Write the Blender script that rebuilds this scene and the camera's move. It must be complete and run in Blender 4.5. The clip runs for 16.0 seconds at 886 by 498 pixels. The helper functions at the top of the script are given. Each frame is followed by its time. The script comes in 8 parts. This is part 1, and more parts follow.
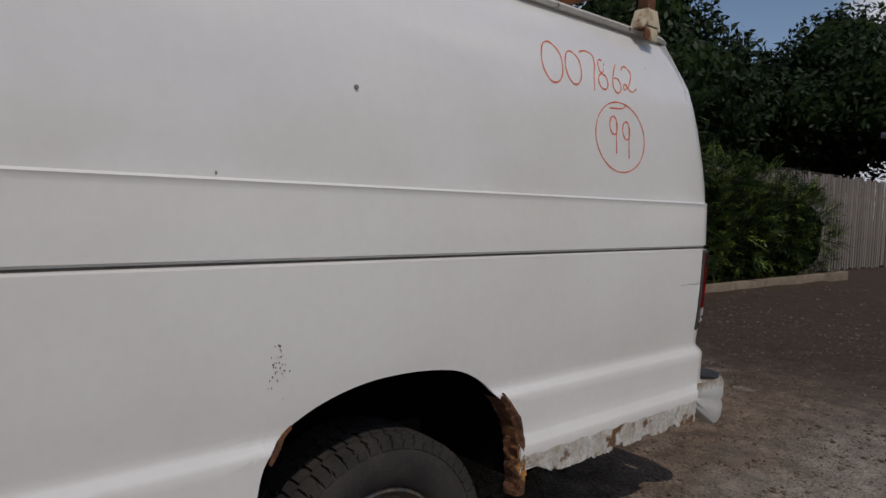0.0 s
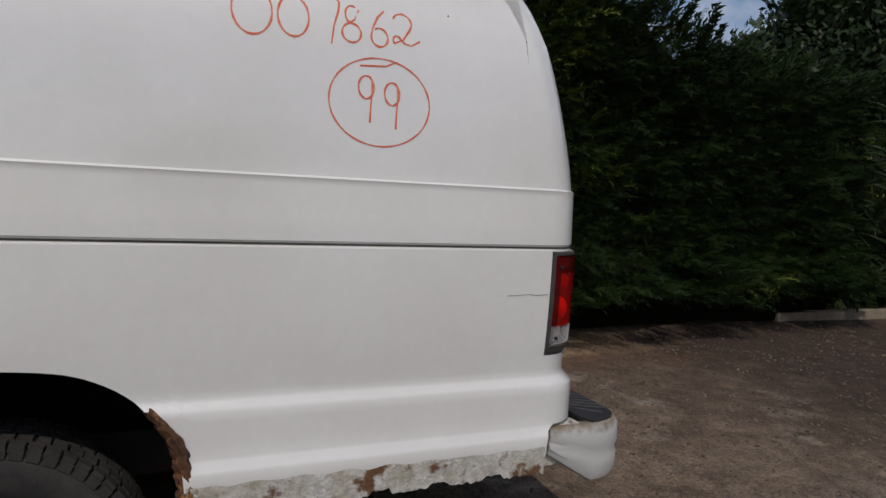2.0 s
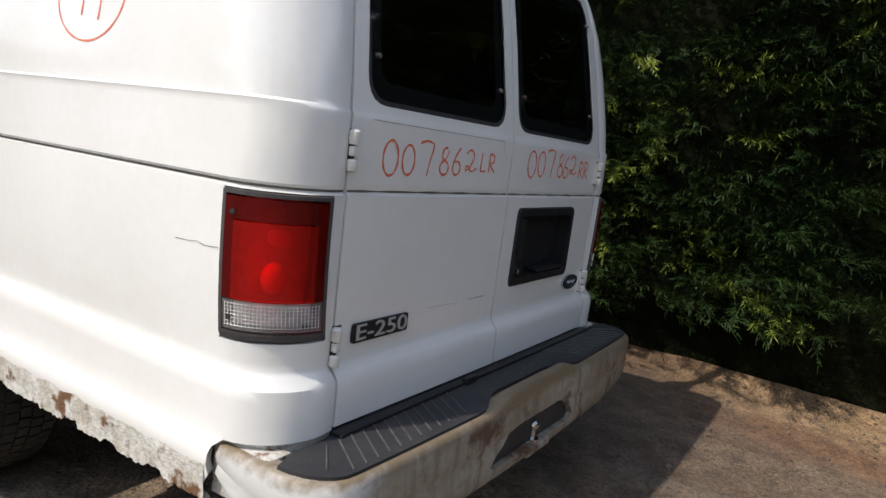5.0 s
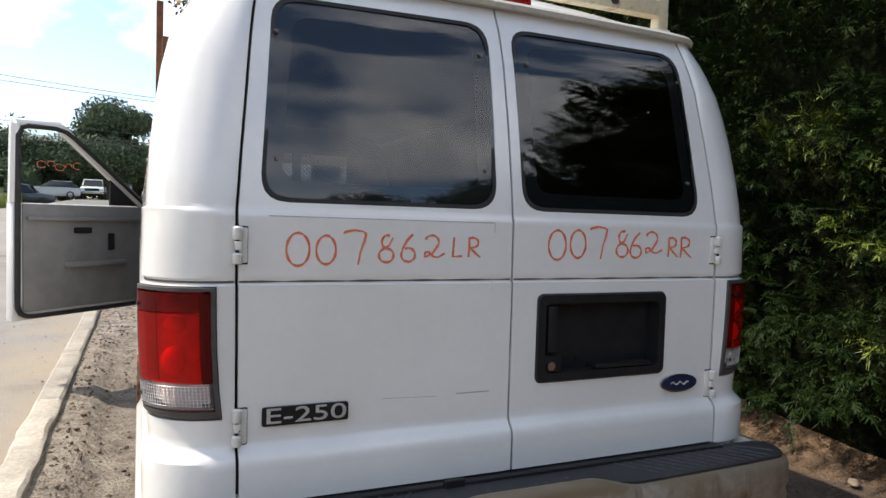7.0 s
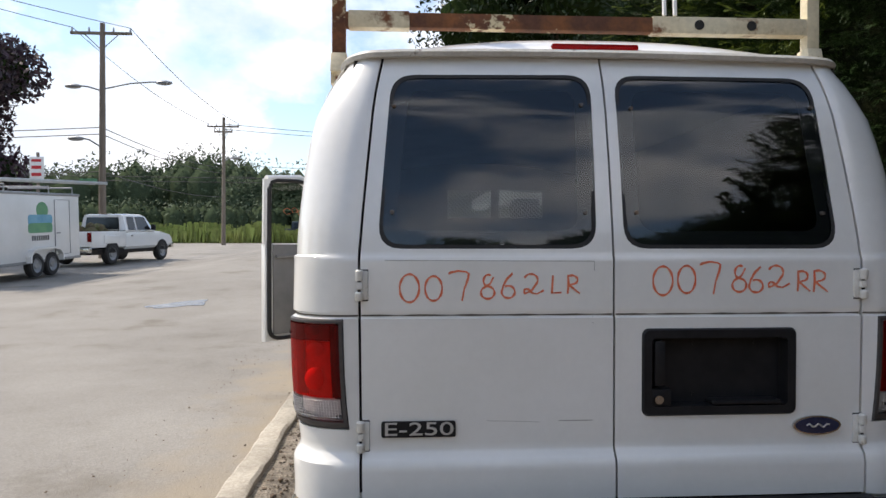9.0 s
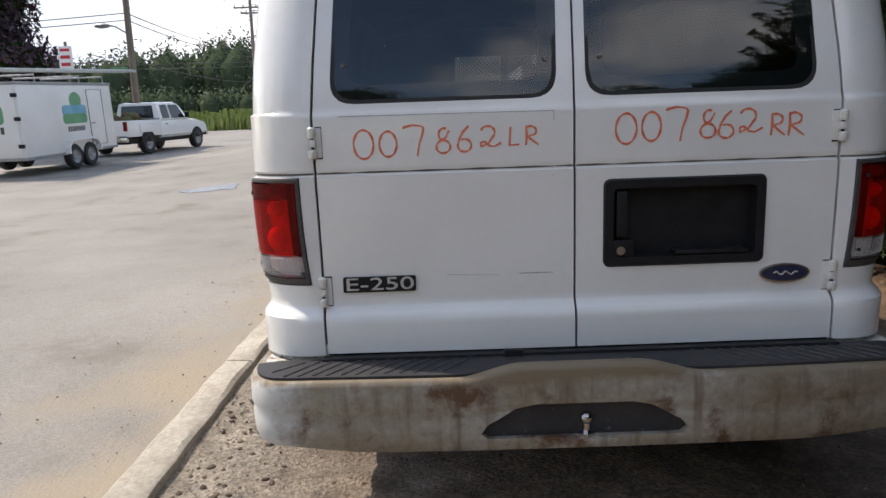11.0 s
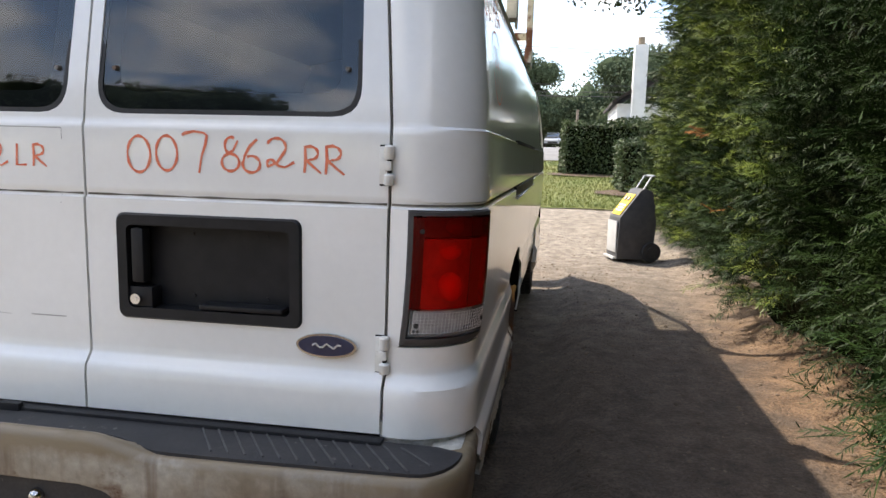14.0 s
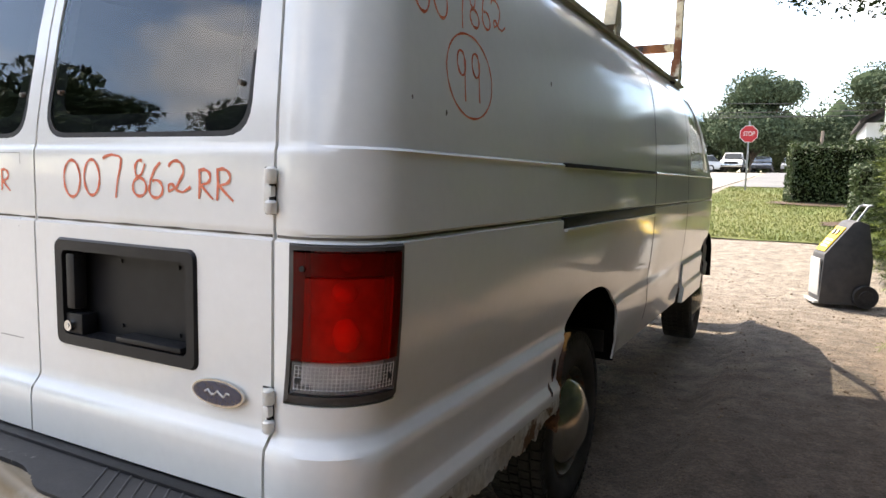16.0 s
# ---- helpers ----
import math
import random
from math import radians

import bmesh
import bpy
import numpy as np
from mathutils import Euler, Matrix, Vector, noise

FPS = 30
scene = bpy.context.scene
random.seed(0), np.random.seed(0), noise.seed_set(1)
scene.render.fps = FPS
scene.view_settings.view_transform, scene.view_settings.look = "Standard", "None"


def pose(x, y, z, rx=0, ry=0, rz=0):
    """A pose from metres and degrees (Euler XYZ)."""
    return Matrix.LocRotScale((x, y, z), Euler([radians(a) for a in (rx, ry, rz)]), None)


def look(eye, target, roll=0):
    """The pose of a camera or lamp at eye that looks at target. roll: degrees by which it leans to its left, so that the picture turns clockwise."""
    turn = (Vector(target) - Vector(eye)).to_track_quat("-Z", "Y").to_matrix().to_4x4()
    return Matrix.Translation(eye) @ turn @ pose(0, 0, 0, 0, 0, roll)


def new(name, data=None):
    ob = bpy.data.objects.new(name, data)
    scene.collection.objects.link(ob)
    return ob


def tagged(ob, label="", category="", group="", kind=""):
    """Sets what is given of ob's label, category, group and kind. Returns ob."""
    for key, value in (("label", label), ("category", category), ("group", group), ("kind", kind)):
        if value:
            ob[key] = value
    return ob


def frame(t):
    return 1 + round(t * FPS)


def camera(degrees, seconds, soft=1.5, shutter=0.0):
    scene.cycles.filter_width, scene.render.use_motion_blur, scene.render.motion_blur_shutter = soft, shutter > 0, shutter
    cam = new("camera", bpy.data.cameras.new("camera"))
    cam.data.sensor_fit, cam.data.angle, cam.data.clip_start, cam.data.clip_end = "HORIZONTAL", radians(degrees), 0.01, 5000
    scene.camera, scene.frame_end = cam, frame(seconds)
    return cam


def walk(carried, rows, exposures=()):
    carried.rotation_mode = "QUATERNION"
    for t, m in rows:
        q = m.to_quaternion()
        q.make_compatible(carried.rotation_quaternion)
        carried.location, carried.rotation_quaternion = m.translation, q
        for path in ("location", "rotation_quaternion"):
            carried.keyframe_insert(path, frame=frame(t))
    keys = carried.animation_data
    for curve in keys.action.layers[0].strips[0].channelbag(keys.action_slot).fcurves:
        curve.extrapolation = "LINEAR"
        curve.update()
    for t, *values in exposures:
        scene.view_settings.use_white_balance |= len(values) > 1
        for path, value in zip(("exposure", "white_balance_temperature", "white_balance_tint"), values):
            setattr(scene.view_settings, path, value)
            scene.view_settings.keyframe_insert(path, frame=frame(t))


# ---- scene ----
cam = camera(65.9, 16.0)
PATH = [
    (0, (-2.383, 2.769, 1.265), (-0.887, 1.448, 1.138), 1.8),
    (0.5, (-2.681, 2.371, 1.237), (-1.022, 1.259, 1.136), -1.0),
    (1, (-2.778, 2.081, 1.202), (-1.064, 1.062, 1.047), -4.1),
    (1.5, (-2.748, 1.743, 1.164), (-0.997, 0.78, 1.075), -0.8),
    (2, (-2.812, 1.302, 1.251), (-0.981, 0.509, 1.118), 2.5),
    (2.5, (-2.775, 0.845, 1.196), (-0.921, 0.103, 1.074), 0.8),
    (3, (-2.694, 0.379, 1.212), (-0.85, -0.381, 1.066), 0.8),
    (3.5, (-2.639, -0.128, 1.188), (-0.654, -0.345, 1.072), 3.3),
    (4, (-2.387, -0.469, 1.208), (-0.408, -0.276, 1.0), 8.1),
    (4.2, (-2.312, -0.581, 1.248), (-0.375, -0.158, 0.982), 5.3),
    (6.3, (-1.312, -1.665, 1.257), (-0.266, 0.019, 0.995), 7.7),
    (6.5, (-1.224, -1.739, 1.3), (-0.341, 0.049, 1.155), 1.4),
    (7, (-1.005, -1.74, 1.291), (-0.194, 0.087, 1.21), 1.6),
    (7.5, (-0.768, -1.734, 1.336), (-0.201, 0.183, 1.274), -0.9),
    (8, (-0.611, -1.982, 1.318), (-0.39, 0.005, 1.278), -0.9),
    (8.5, (-0.57, -2.075, 1.360), (-0.432, -0.08, 1.4), -1.0),
    (9, (-0.659, -2.059, 1.345), (-0.538, -0.063, 1.328), 0.0),
    (9.2, (-0.708, -2.025, 1.33), (-0.591, -0.031, 1.238), -0.1),
    (11.3, (-0.295, -2.053, 1.255), (-0.318, -0.08, 0.893), -1.7),
    (11.5, (-0.212, -1.987, 1.25), (-0.241, -0.006, 0.932), -1.0),
    (12, (0.056, -1.918, 1.240), (-0.016, 0.057, 0.973), -1.0),
    (12.5, (0.411, -2.049, 1.227), (0.322, -0.059, 1.055), -4.9),
    (13, (0.63, -1.937, 1.23), (0.472, 0.056, 1.072), -4.4),
    (13.5, (0.859, -1.676, 1.264), (0.673, 0.307, 1.079), -1.0),
    (14, (1.183, -1.555, 1.243), (0.849, 0.398, 0.974), 1.5),
    (14.5, (1.336, -1.36, 1.22), (0.86, 0.549, 0.863), -2.6),
    (15, (1.384, -1.138, 1.229), (0.791, 0.742, 0.891), 1.5),
    (15.5, (1.552, -1.063, 1.24), (0.709, 0.725, 0.937), 0.9),
    (16, (1.736, -1.048, 1.253), (0.8, 0.707, 1.045), 1.4),
]
walk(cam, [(t, look(eye, target, roll)) for t, eye, target, roll in PATH],
     exposures=[(0, -1.02, 6720, 15), (1.0, -1.0, 6750, 15), (1.5, -0.86, 6720, 14), (2.0, -0.80, 6700, 14), (2.5, -0.70, 6700, 13), (3.0, -0.38, 6750, 11), (4.2, 0.14, 6880, 12), (6.3, 0.88, 7000, 12),
                (7.5, 0.96, 7150, 12), (9.2, 0.60, 7120, 12), (11.3, 0.76, 7120, 13), (12.0, 1.08, 7220, 13), (12.5, 1.40, 7150, 13), (13.5, 1.54, 7200, 12), (14.5, 1.72, 7520, 13), (16, 1.98, 7600, 13)])

# ---- daylight: partly cloudy summer sky, sun ahead and to the left of the van ----
SUN_FROM = Vector((-1.45, 0.62, 2.05)).normalized()
sun = new("sun", bpy.data.lights.new("sun", "SUN"))
sun.data.energy, sun.data.angle, sun.data.color = 3.0, radians(0.6), (1.0, 0.95, 0.88)
sun.matrix_world = look(SUN_FROM * 60, (0, 0, 0))
world = bpy.data.worlds.new("sky")
scene.world = world
world.use_nodes = True
wn, wl = world.node_tree.nodes, world.node_tree.links
wn.clear()
sky = wn.new("ShaderNodeTexSky")
sky.sky_type, sky.sun_disc = "NISHITA", False
sky.sun_elevation = math.asin(SUN_FROM.z)
sky.sun_rotation = math.atan2(SUN_FROM.x, SUN_FROM.y)
sky.dust_density, sky.ozone_density = 0.7, 2.6
coord = wn.new("ShaderNodeTexCoord")
flat = wn.new("ShaderNodeMapping")
flat.inputs["Scale"].default_value = (1.0, 1.0, 1.6)
puffs = wn.new("ShaderNodeTexNoise")
puffs.inputs["Scale"].default_value, puffs.inputs["Detail"].default_value = 2.9, 9.0
puffs.inputs["Roughness"].default_value = 0.56
cover = wn.new("ShaderNodeValToRGB")
cover.color_ramp.elements[0].position, cover.color_ramp.elements[1].position = 0.47, 0.60
shade_noise = wn.new("ShaderNodeTexNoise")
shade_noise.inputs["Scale"].default_value = 5.0
cloud_tone = wn.new("ShaderNodeValToRGB")
cloud_tone.color_ramp.elements[0].color = (4.0, 4.6, 5.6, 1)
cloud_tone.color_ramp.elements[1].color = (6.9, 7.25, 8.0, 1)
cloud_tone.color_ramp.elements[0].position, cloud_tone.color_ramp.elements[1].position = 0.35, 0.62
blend = wn.new("ShaderNodeMix")
blend.data_type = "RGBA"
back = wn.new("ShaderNodeBackground")
back.inputs["Strength"].default_value = 0.15
wout = wn.new("ShaderNodeOutputWorld")
wl.new(coord.outputs["Generated"], flat.inputs["Vector"])
wl.new(flat.outputs["Vector"], puffs.inputs["Vector"])
wl.new(flat.outputs["Vector"], shade_noise.inputs["Vector"])
wl.new(puffs.outputs["Fac"], cover.inputs["Fac"])
wl.new(shade_noise.outputs["Fac"], cloud_tone.inputs["Fac"])
wl.new(cover.outputs["Color"], blend.inputs["Factor"])
wl.new(sky.outputs["Color"], blend.inputs["A"])
wl.new(cloud_tone.outputs["Color"], blend.inputs["B"])
wl.new(blend.outputs["Result"], back.inputs["Color"])
wl.new(back.outputs["Background"], wout.inputs["Surface"])


# ---- materials ----
def mat(name, a, b=None, scale=6.0, rough=0.6, metal=0.0, bump=0.0, bscale=80.0, coat=0.0, spots=None,
        spot_scale=9.0, spot_at=(0.55, 0.62), fine=0.25, stretch=(1, 1, 1), island=0.0, rough2=None, object_random=0.0):
    """Two-scale surface: a to b by broad noise, darkened by fine grain, with optional spots of another colour and fine relief."""
    m = bpy.data.materials.new(name)
    m.use_nodes = True
    n, l = m.node_tree.nodes, m.node_tree.links
    p = n["Principled BSDF"]
    p.inputs["Metallic"].default_value = metal
    p.inputs["Coat Weight"].default_value = coat
    p.inputs["Coat Roughness"].default_value = 0.06
    tc, mp = n.new("ShaderNodeTexCoord"), n.new("ShaderNodeMapping")
    mp.inputs["Scale"].default_value = stretch
    l.new(tc.outputs["Object"], mp.inputs["Vector"])

    def noise_at(s, detail=6.0, roughness=0.6):
        k = n.new("ShaderNodeTexNoise")
        k.inputs["Scale"].default_value, k.inputs["Detail"].default_value = s, detail
        k.inputs["Roughness"].default_value = roughness
        l.new(mp.outputs["Vector"], k.inputs["Vector"])
        return k.outputs["Fac"]

    def ramp(fac, lo, hi):
        k = n.new("ShaderNodeMapRange")
        k.inputs["From Min"].default_value, k.inputs["From Max"].default_value = lo, hi
        l.new(fac, k.inputs["Value"])
        return k.outputs["Result"]

    def mixed(fac, x, y, how="MIX"):
        k = n.new("ShaderNodeMix")
        k.data_type, k.blend_type = "RGBA", how
        for value, slot in ((fac, "Factor"), (x, "A"), (y, "B")):
            if isinstance(value, (tuple, float, int)):
                k.inputs[slot].default_value = (*value, 1) if isinstance(value, tuple) else value
            else:
                l.new(value, k.inputs[slot])
        return k.outputs["Result"]

    broad = ramp(noise_at(scale), 0.36, 0.64)
    col = mixed(broad, tuple(a), tuple(b or a))
    if fine:
        grain = ramp(noise_at(bscale, 3.0), 0.3, 0.7)
        dark = mixed(grain, (1 - fine,) * 3, (1.0, 1.0, 1.0))
        col = mixed(1.0, col, dark, "MULTIPLY")
    if island or object_random:
        src = n.new("ShaderNodeNewGeometry").outputs["Random Per Island"] if island else n.new("ShaderNodeObjectInfo").outputs["Random"]
        amount = island or object_random
        tone = n.new("ShaderNodeMapRange")
        tone.inputs["To Min"].default_value, tone.inputs["To Max"].default_value = 1 - amount, 1 + amount
        l.new(src, tone.inputs["Value"])
        hsv = n.new("ShaderNodeHueSaturation")
        l.new(tone.outputs["Result"], hsv.inputs["Value"])
        l.new(col, hsv.inputs["Color"])
        col = hsv.outputs["Color"]
    if spots:
        mask = ramp(noise_at(spot_scale, 8.0, 0.65), *spot_at)
        col = mixed(mask, col, tuple(spots))
        if rough2 is not None:
            k = n.new("ShaderNodeMapRange")
            k.inputs["To Min"].default_value, k.inputs["To Max"].default_value = rough, rough2
            l.new(mask, k.inputs["Value"])
            l.new(k.outputs["Result"], p.inputs["Roughness"])
    l.new(col, p.inputs["Base Color"])
    if not (spots and rough2 is not None):
        p.inputs["Roughness"].default_value = rough
    if bump:
        bp = n.new("ShaderNodeBump")
        bp.inputs["Strength"].default_value, bp.inputs["Distance"].default_value = 1.0, bump
        l.new(noise_at(bscale, 4.0), bp.inputs["Height"])
        l.new(bp.outputs["Normal"], p.inputs["Normal"])
    return m


def pane_mat(name, tint, gloss=1.45):
    """Thin sheet of glass: tinted see-through with a mirror gloss that grows at grazing angles."""
    m = bpy.data.materials.new(name)
    m.use_nodes = True
    n, l = m.node_tree.nodes, m.node_tree.links
    n.clear()
    out, mix = n.new("ShaderNodeOutputMaterial"), n.new("ShaderNodeMixShader")
    fr, tr, gl = n.new("ShaderNodeFresnel"), n.new("ShaderNodeBsdfTransparent"), n.new("ShaderNodeBsdfGlossy")
    fr.inputs["IOR"].default_value = gloss
    tr.inputs["Color"].default_value = (*tint, 1)
    gl.inputs["Roughness"].default_value = 0.01
    l.new(fr.outputs["Fac"], mix.inputs["Fac"])
    l.new(tr.outputs["BSDF"], mix.inputs[1])
    l.new(gl.outputs["BSDF"], mix.inputs[2])
    l.new(mix.outputs["Shader"], out.inputs["Surface"])
    return m


def lens_mat(name, tint, body, ribs):
    """Moulded lamp plastic: part coloured body, part see-through, glossy, with fine vertical flutes."""
    m = bpy.data.materials.new(name)
    m.use_nodes = True
    n, l = m.node_tree.nodes, m.node_tree.links
    p, out = n["Principled BSDF"], n["Material Output"]
    p.inputs["Base Color"].default_value = (*body, 1)
    p.inputs["Roughness"].default_value = 0.08
    tc, wv, bp = n.new("ShaderNodeTexCoord"), n.new("ShaderNodeTexWave"), n.new("ShaderNodeBump")
    wv.inputs["Scale"].default_value = ribs
    bp.inputs["Strength"].default_value, bp.inputs["Distance"].default_value = 0.5, 0.001
    l.new(tc.outputs["Object"], wv.inputs["Vector"])
    l.new(wv.outputs["Fac"], bp.inputs["Height"])
    l.new(bp.outputs["Normal"], p.inputs["Normal"])
    tr, mix = n.new("ShaderNodeBsdfTransparent"), n.new("ShaderNodeMixShader")
    tr.inputs["Color"].default_value = (*tint, 1)
    mix.inputs["Fac"].default_value = 0.28
    l.new(tr.outputs["BSDF"], mix.inputs[1])
    l.new(p.outputs["BSDF"], mix.inputs[2])
    l.new(mix.outputs["Shader"], out.inputs["Surface"])
    return m


WHITE = mat("van_white_paint", (0.80, 0.795, 0.77), (0.74, 0.735, 0.70), 1.6, 0.28, bscale=35, fine=0.03, coat=0.85, bump=0.0002)
OLD_WHITE = mat("flaking_white_paint", (0.74, 0.73, 0.69), (0.50, 0.46, 0.38), 9, 0.6, bump=0.006, bscale=60, fine=0.35,
                spots=(0.15, 0.075, 0.035), spot_scale=8, spot_at=(0.54, 0.60), rough2=0.9)
RUST = mat("rusted_steel", (0.19, 0.075, 0.026), (0.065, 0.032, 0.022), 14, 0.9, bump=0.004, bscale=60, fine=0.5, spots=(0.42, 0.20, 0.05), spot_scale=9)
BUMPER_STEEL = mat("stained_bumper_steel", (0.40, 0.372, 0.315), (0.25, 0.205, 0.145), 3.4, 0.42, bump=0.0012, bscale=45, fine=0.3,
                   spots=(0.115, 0.060, 0.032), spot_scale=5.0, spot_at=(0.52, 0.62), rough2=0.85, metal=0.05)
# the paint is still white round one end of the bumper, and stained yellow-brown under its top edge
_n, _l = BUMPER_STEEL.node_tree.nodes, BUMPER_STEEL.node_tree.links
_p = _n["Principled BSDF"]
_worn = _p.inputs["Base Color"].links[0].from_socket
_tc, _sep, _nz = _n.new("ShaderNodeTexCoord"), _n.new("ShaderNodeSeparateXYZ"), _n.new("ShaderNodeTexNoise")
_nz.inputs["Scale"].default_value, _nz.inputs["Detail"].default_value, _nz.inputs["Roughness"].default_value = 9.0, 8.0, 0.65
_l.new(_tc.outputs["Object"], _sep.inputs["Vector"])
_l.new(_tc.outputs["Object"], _nz.inputs["Vector"])


def bumper_coat(under, axis, gain, start, full, colour):
    over, rng_, add_ = _n.new("ShaderNodeMix"), _n.new("ShaderNodeMapRange"), _n.new("ShaderNodeMath")
    over.data_type, add_.operation = "RGBA", "MULTIPLY_ADD"
    add_.inputs[1].default_value = gain
    rng_.inputs["From Min"].default_value, rng_.inputs["From Max"].default_value = start + gain / 2, full + gain / 2
    _l.new(_nz.outputs["Fac"], add_.inputs[0])
    _l.new(_sep.outputs[axis], add_.inputs[2])
    _l.new(add_.outputs["Value"], rng_.inputs["Value"])
    _l.new(rng_.outputs["Result"], over.inputs["Factor"])
    _l.new(under, over.inputs["A"])
    over.inputs["B"].default_value = (*colour, 1)
    return over.outputs["Result"]


# rusty runs down the face, and old road dirt towards the other end, deepened there to paint the hedge's shade
_runs, _run_map, _run_at, _run = _n.new("ShaderNodeTexNoise"), _n.new("ShaderNodeMapping"), _n.new("ShaderNodeMapRange"), _n.new("ShaderNodeMix")
_run.data_type = "RGBA"
_run_map.inputs["Scale"].default_value = (1.0, 0.4, 0.11)
_runs.inputs["Scale"].default_value, _runs.inputs["Detail"].default_value = 22.0, 7.0
_run_at.inputs["From Min"].default_value, _run_at.inputs["From Max"].default_value = 0.52, 0.72
_run_at.inputs["To Max"].default_value = 0.8
_l.new(_tc.outputs["Object"], _run_map.inputs["Vector"])
_l.new(_run_map.outputs["Vector"], _runs.inputs["Vector"])
_l.new(_runs.outputs["Fac"], _run_at.inputs["Value"])
_l.new(_run_at.outputs["Result"], _run.inputs["Factor"])
_l.new(_worn, _run.inputs["A"])
_run.inputs["B"].default_value = (0.105, 0.066, 0.042, 1)
_grime_shade = bumper_coat(_run.outputs["Result"], "X", 1.4, 0.35, 1.25, (0.13, 0.098, 0.066))
_coat = bumper_coat(_grime_shade, "X", 0.30, -0.80, -0.90, (0.54, 0.54, 0.52))
_l.new(bumper_coat(_coat, "Z", 0.12, 0.520, 0.552, (0.195, 0.150, 0.095)), _p.inputs["Base Color"])
RACK_PAINT = mat("rusty_cream_paint", (0.68, 0.60, 0.42), (0.60, 0.50, 0.33), 6, 0.5, bump=0.002, bscale=50, fine=0.2,
                 spots=(0.15, 0.055, 0.022), spot_scale=4.0, spot_at=(0.50, 0.57), rough2=0.9)
RACK_RUST = mat("heavily_rusted_rack", (0.24, 0.09, 0.03), (0.11, 0.045, 0.025), 9, 0.9, bump=0.002, bscale=50, fine=0.3,
                spots=(0.62, 0.52, 0.33), spot_scale=5.0, spot_at=(0.57, 0.60))
BLACK_PLASTIC = mat("black_plastic", (0.012, 0.0125, 0.0145), (0.020, 0.020, 0.022), 12, 0.42, bump=0.0004, bscale=400, fine=0.2)
STEP_PAD = mat("worn_black_step_pad", (0.020, 0.021, 0.025), (0.038, 0.037, 0.039), 7, 0.62, bump=0.0008, bscale=160, fine=0.35,
               spots=(0.12, 0.115, 0.11), spot_scale=30, spot_at=(0.64, 0.70))
PAD_RIB = mat("scuffed_pad_rib", (0.055, 0.055, 0.06), (0.10, 0.098, 0.095), 30, 0.6, fine=0.3)
BLACK_PLASTIC.node_tree.nodes["Principled BSDF"].inputs["Specular IOR Level"].default_value = 0.22
RUBBER = mat("black_rubber_seal", (0.016, 0.016, 0.017), (0.028, 0.027, 0.026), 20, 0.7, fine=0.3)
TYRE = mat("dusty_tyre_rubber", (0.020, 0.019, 0.018), (0.048, 0.043, 0.037), 8, 0.85, bump=0.001, bscale=120, fine=0.35)
# near-black without gloss: the shade in the wheel openings is put into it
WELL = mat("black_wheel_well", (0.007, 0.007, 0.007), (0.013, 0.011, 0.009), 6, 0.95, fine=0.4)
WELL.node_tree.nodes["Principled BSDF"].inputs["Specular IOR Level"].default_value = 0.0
UNDER = mat("dark_underbody", (0.014, 0.012, 0.011), (0.035, 0.025, 0.018), 6, 0.9, fine=0.4, bump=0.003, bscale=40)
STEEL_WHEEL = mat("dull_steel_wheel", (0.10, 0.095, 0.09), (0.22, 0.20, 0.18), 10, 0.5, metal=0.6, fine=0.3, spots=(0.16, 0.08, 0.04), spot_scale=14)
HUB_CAP = mat("beige_steel_hub_cap", (0.58, 0.56, 0.48), (0.44, 0.42, 0.35), 6, 0.2, metal=0.85, fine=0.15)
CHROME = mat("dull_chrome", (0.62, 0.62, 0.62), (0.5, 0.49, 0.47), 10, 0.16, metal=1.0, fine=0.15)
HINGE_WHITE = mat("chipped_white_hinge", (0.78, 0.77, 0.73), (0.70, 0.68, 0.62), 20, 0.4, fine=0.15, spots=(0.20, 0.15, 0.11), spot_scale=40, spot_at=(0.62, 0.68))
SEAM = mat("dark_door_gap", (0.012, 0.012, 0.012), (0.03, 0.028, 0.025), 12, 0.9, fine=0.3)
INTERIOR = mat("grey_interior_panel", (0.055, 0.056, 0.058), (0.08, 0.08, 0.08), 3, 0.8, fine=0.2)
DOOR_TRIM = mat("grey_door_trim", (0.21, 0.205, 0.20), (0.27, 0.26, 0.25), 4, 0.65, fine=0.15, bump=0.0005, bscale=200)
MARKER = mat("orange_red_paint_marker", (0.80, 0.16, 0.07), (0.86, 0.26, 0.14), 25, 0.6, fine=0.25, bscale=120)
GLASS_DARK = pane_mat("tinted_glass", (0.62, 0.68, 0.69), 1.78)
GLASS_CLEAR = pane_mat("clear_glass", (0.72, 0.76, 0.74))
DUSTY_GLASS = pane_mat("dusty_windscreen_glass", (0.72, 0.76, 0.74))
_n, _l = DUSTY_GLASS.node_tree.nodes, DUSTY_GLASS.node_tree.links
_dust, _film = _n.new("ShaderNodeBsdfTranslucent"), _n.new("ShaderNodeMixShader")
_dust.inputs["Color"].default_value = (0.62, 0.60, 0.56, 1)
_film.inputs["Fac"].default_value = 0.06
_out = next(k for k in _n if k.type == "OUTPUT_MATERIAL")
_l.new(_out.inputs["Surface"].links[0].from_socket, _film.inputs[1])
_l.new(_dust.outputs["BSDF"], _film.inputs[2])
_l.new(_film.outputs["Shader"], _out.inputs["Surface"])
RED_LENS = lens_mat("red_lamp_lens", (0.95, 0.025, 0.018), (0.72, 0.016, 0.010), 60)
DEEP_RED_LENS = lens_mat("deep_red_lens_bar", (0.45, 0.01, 0.01), (0.26, 0.008, 0.006), 60)
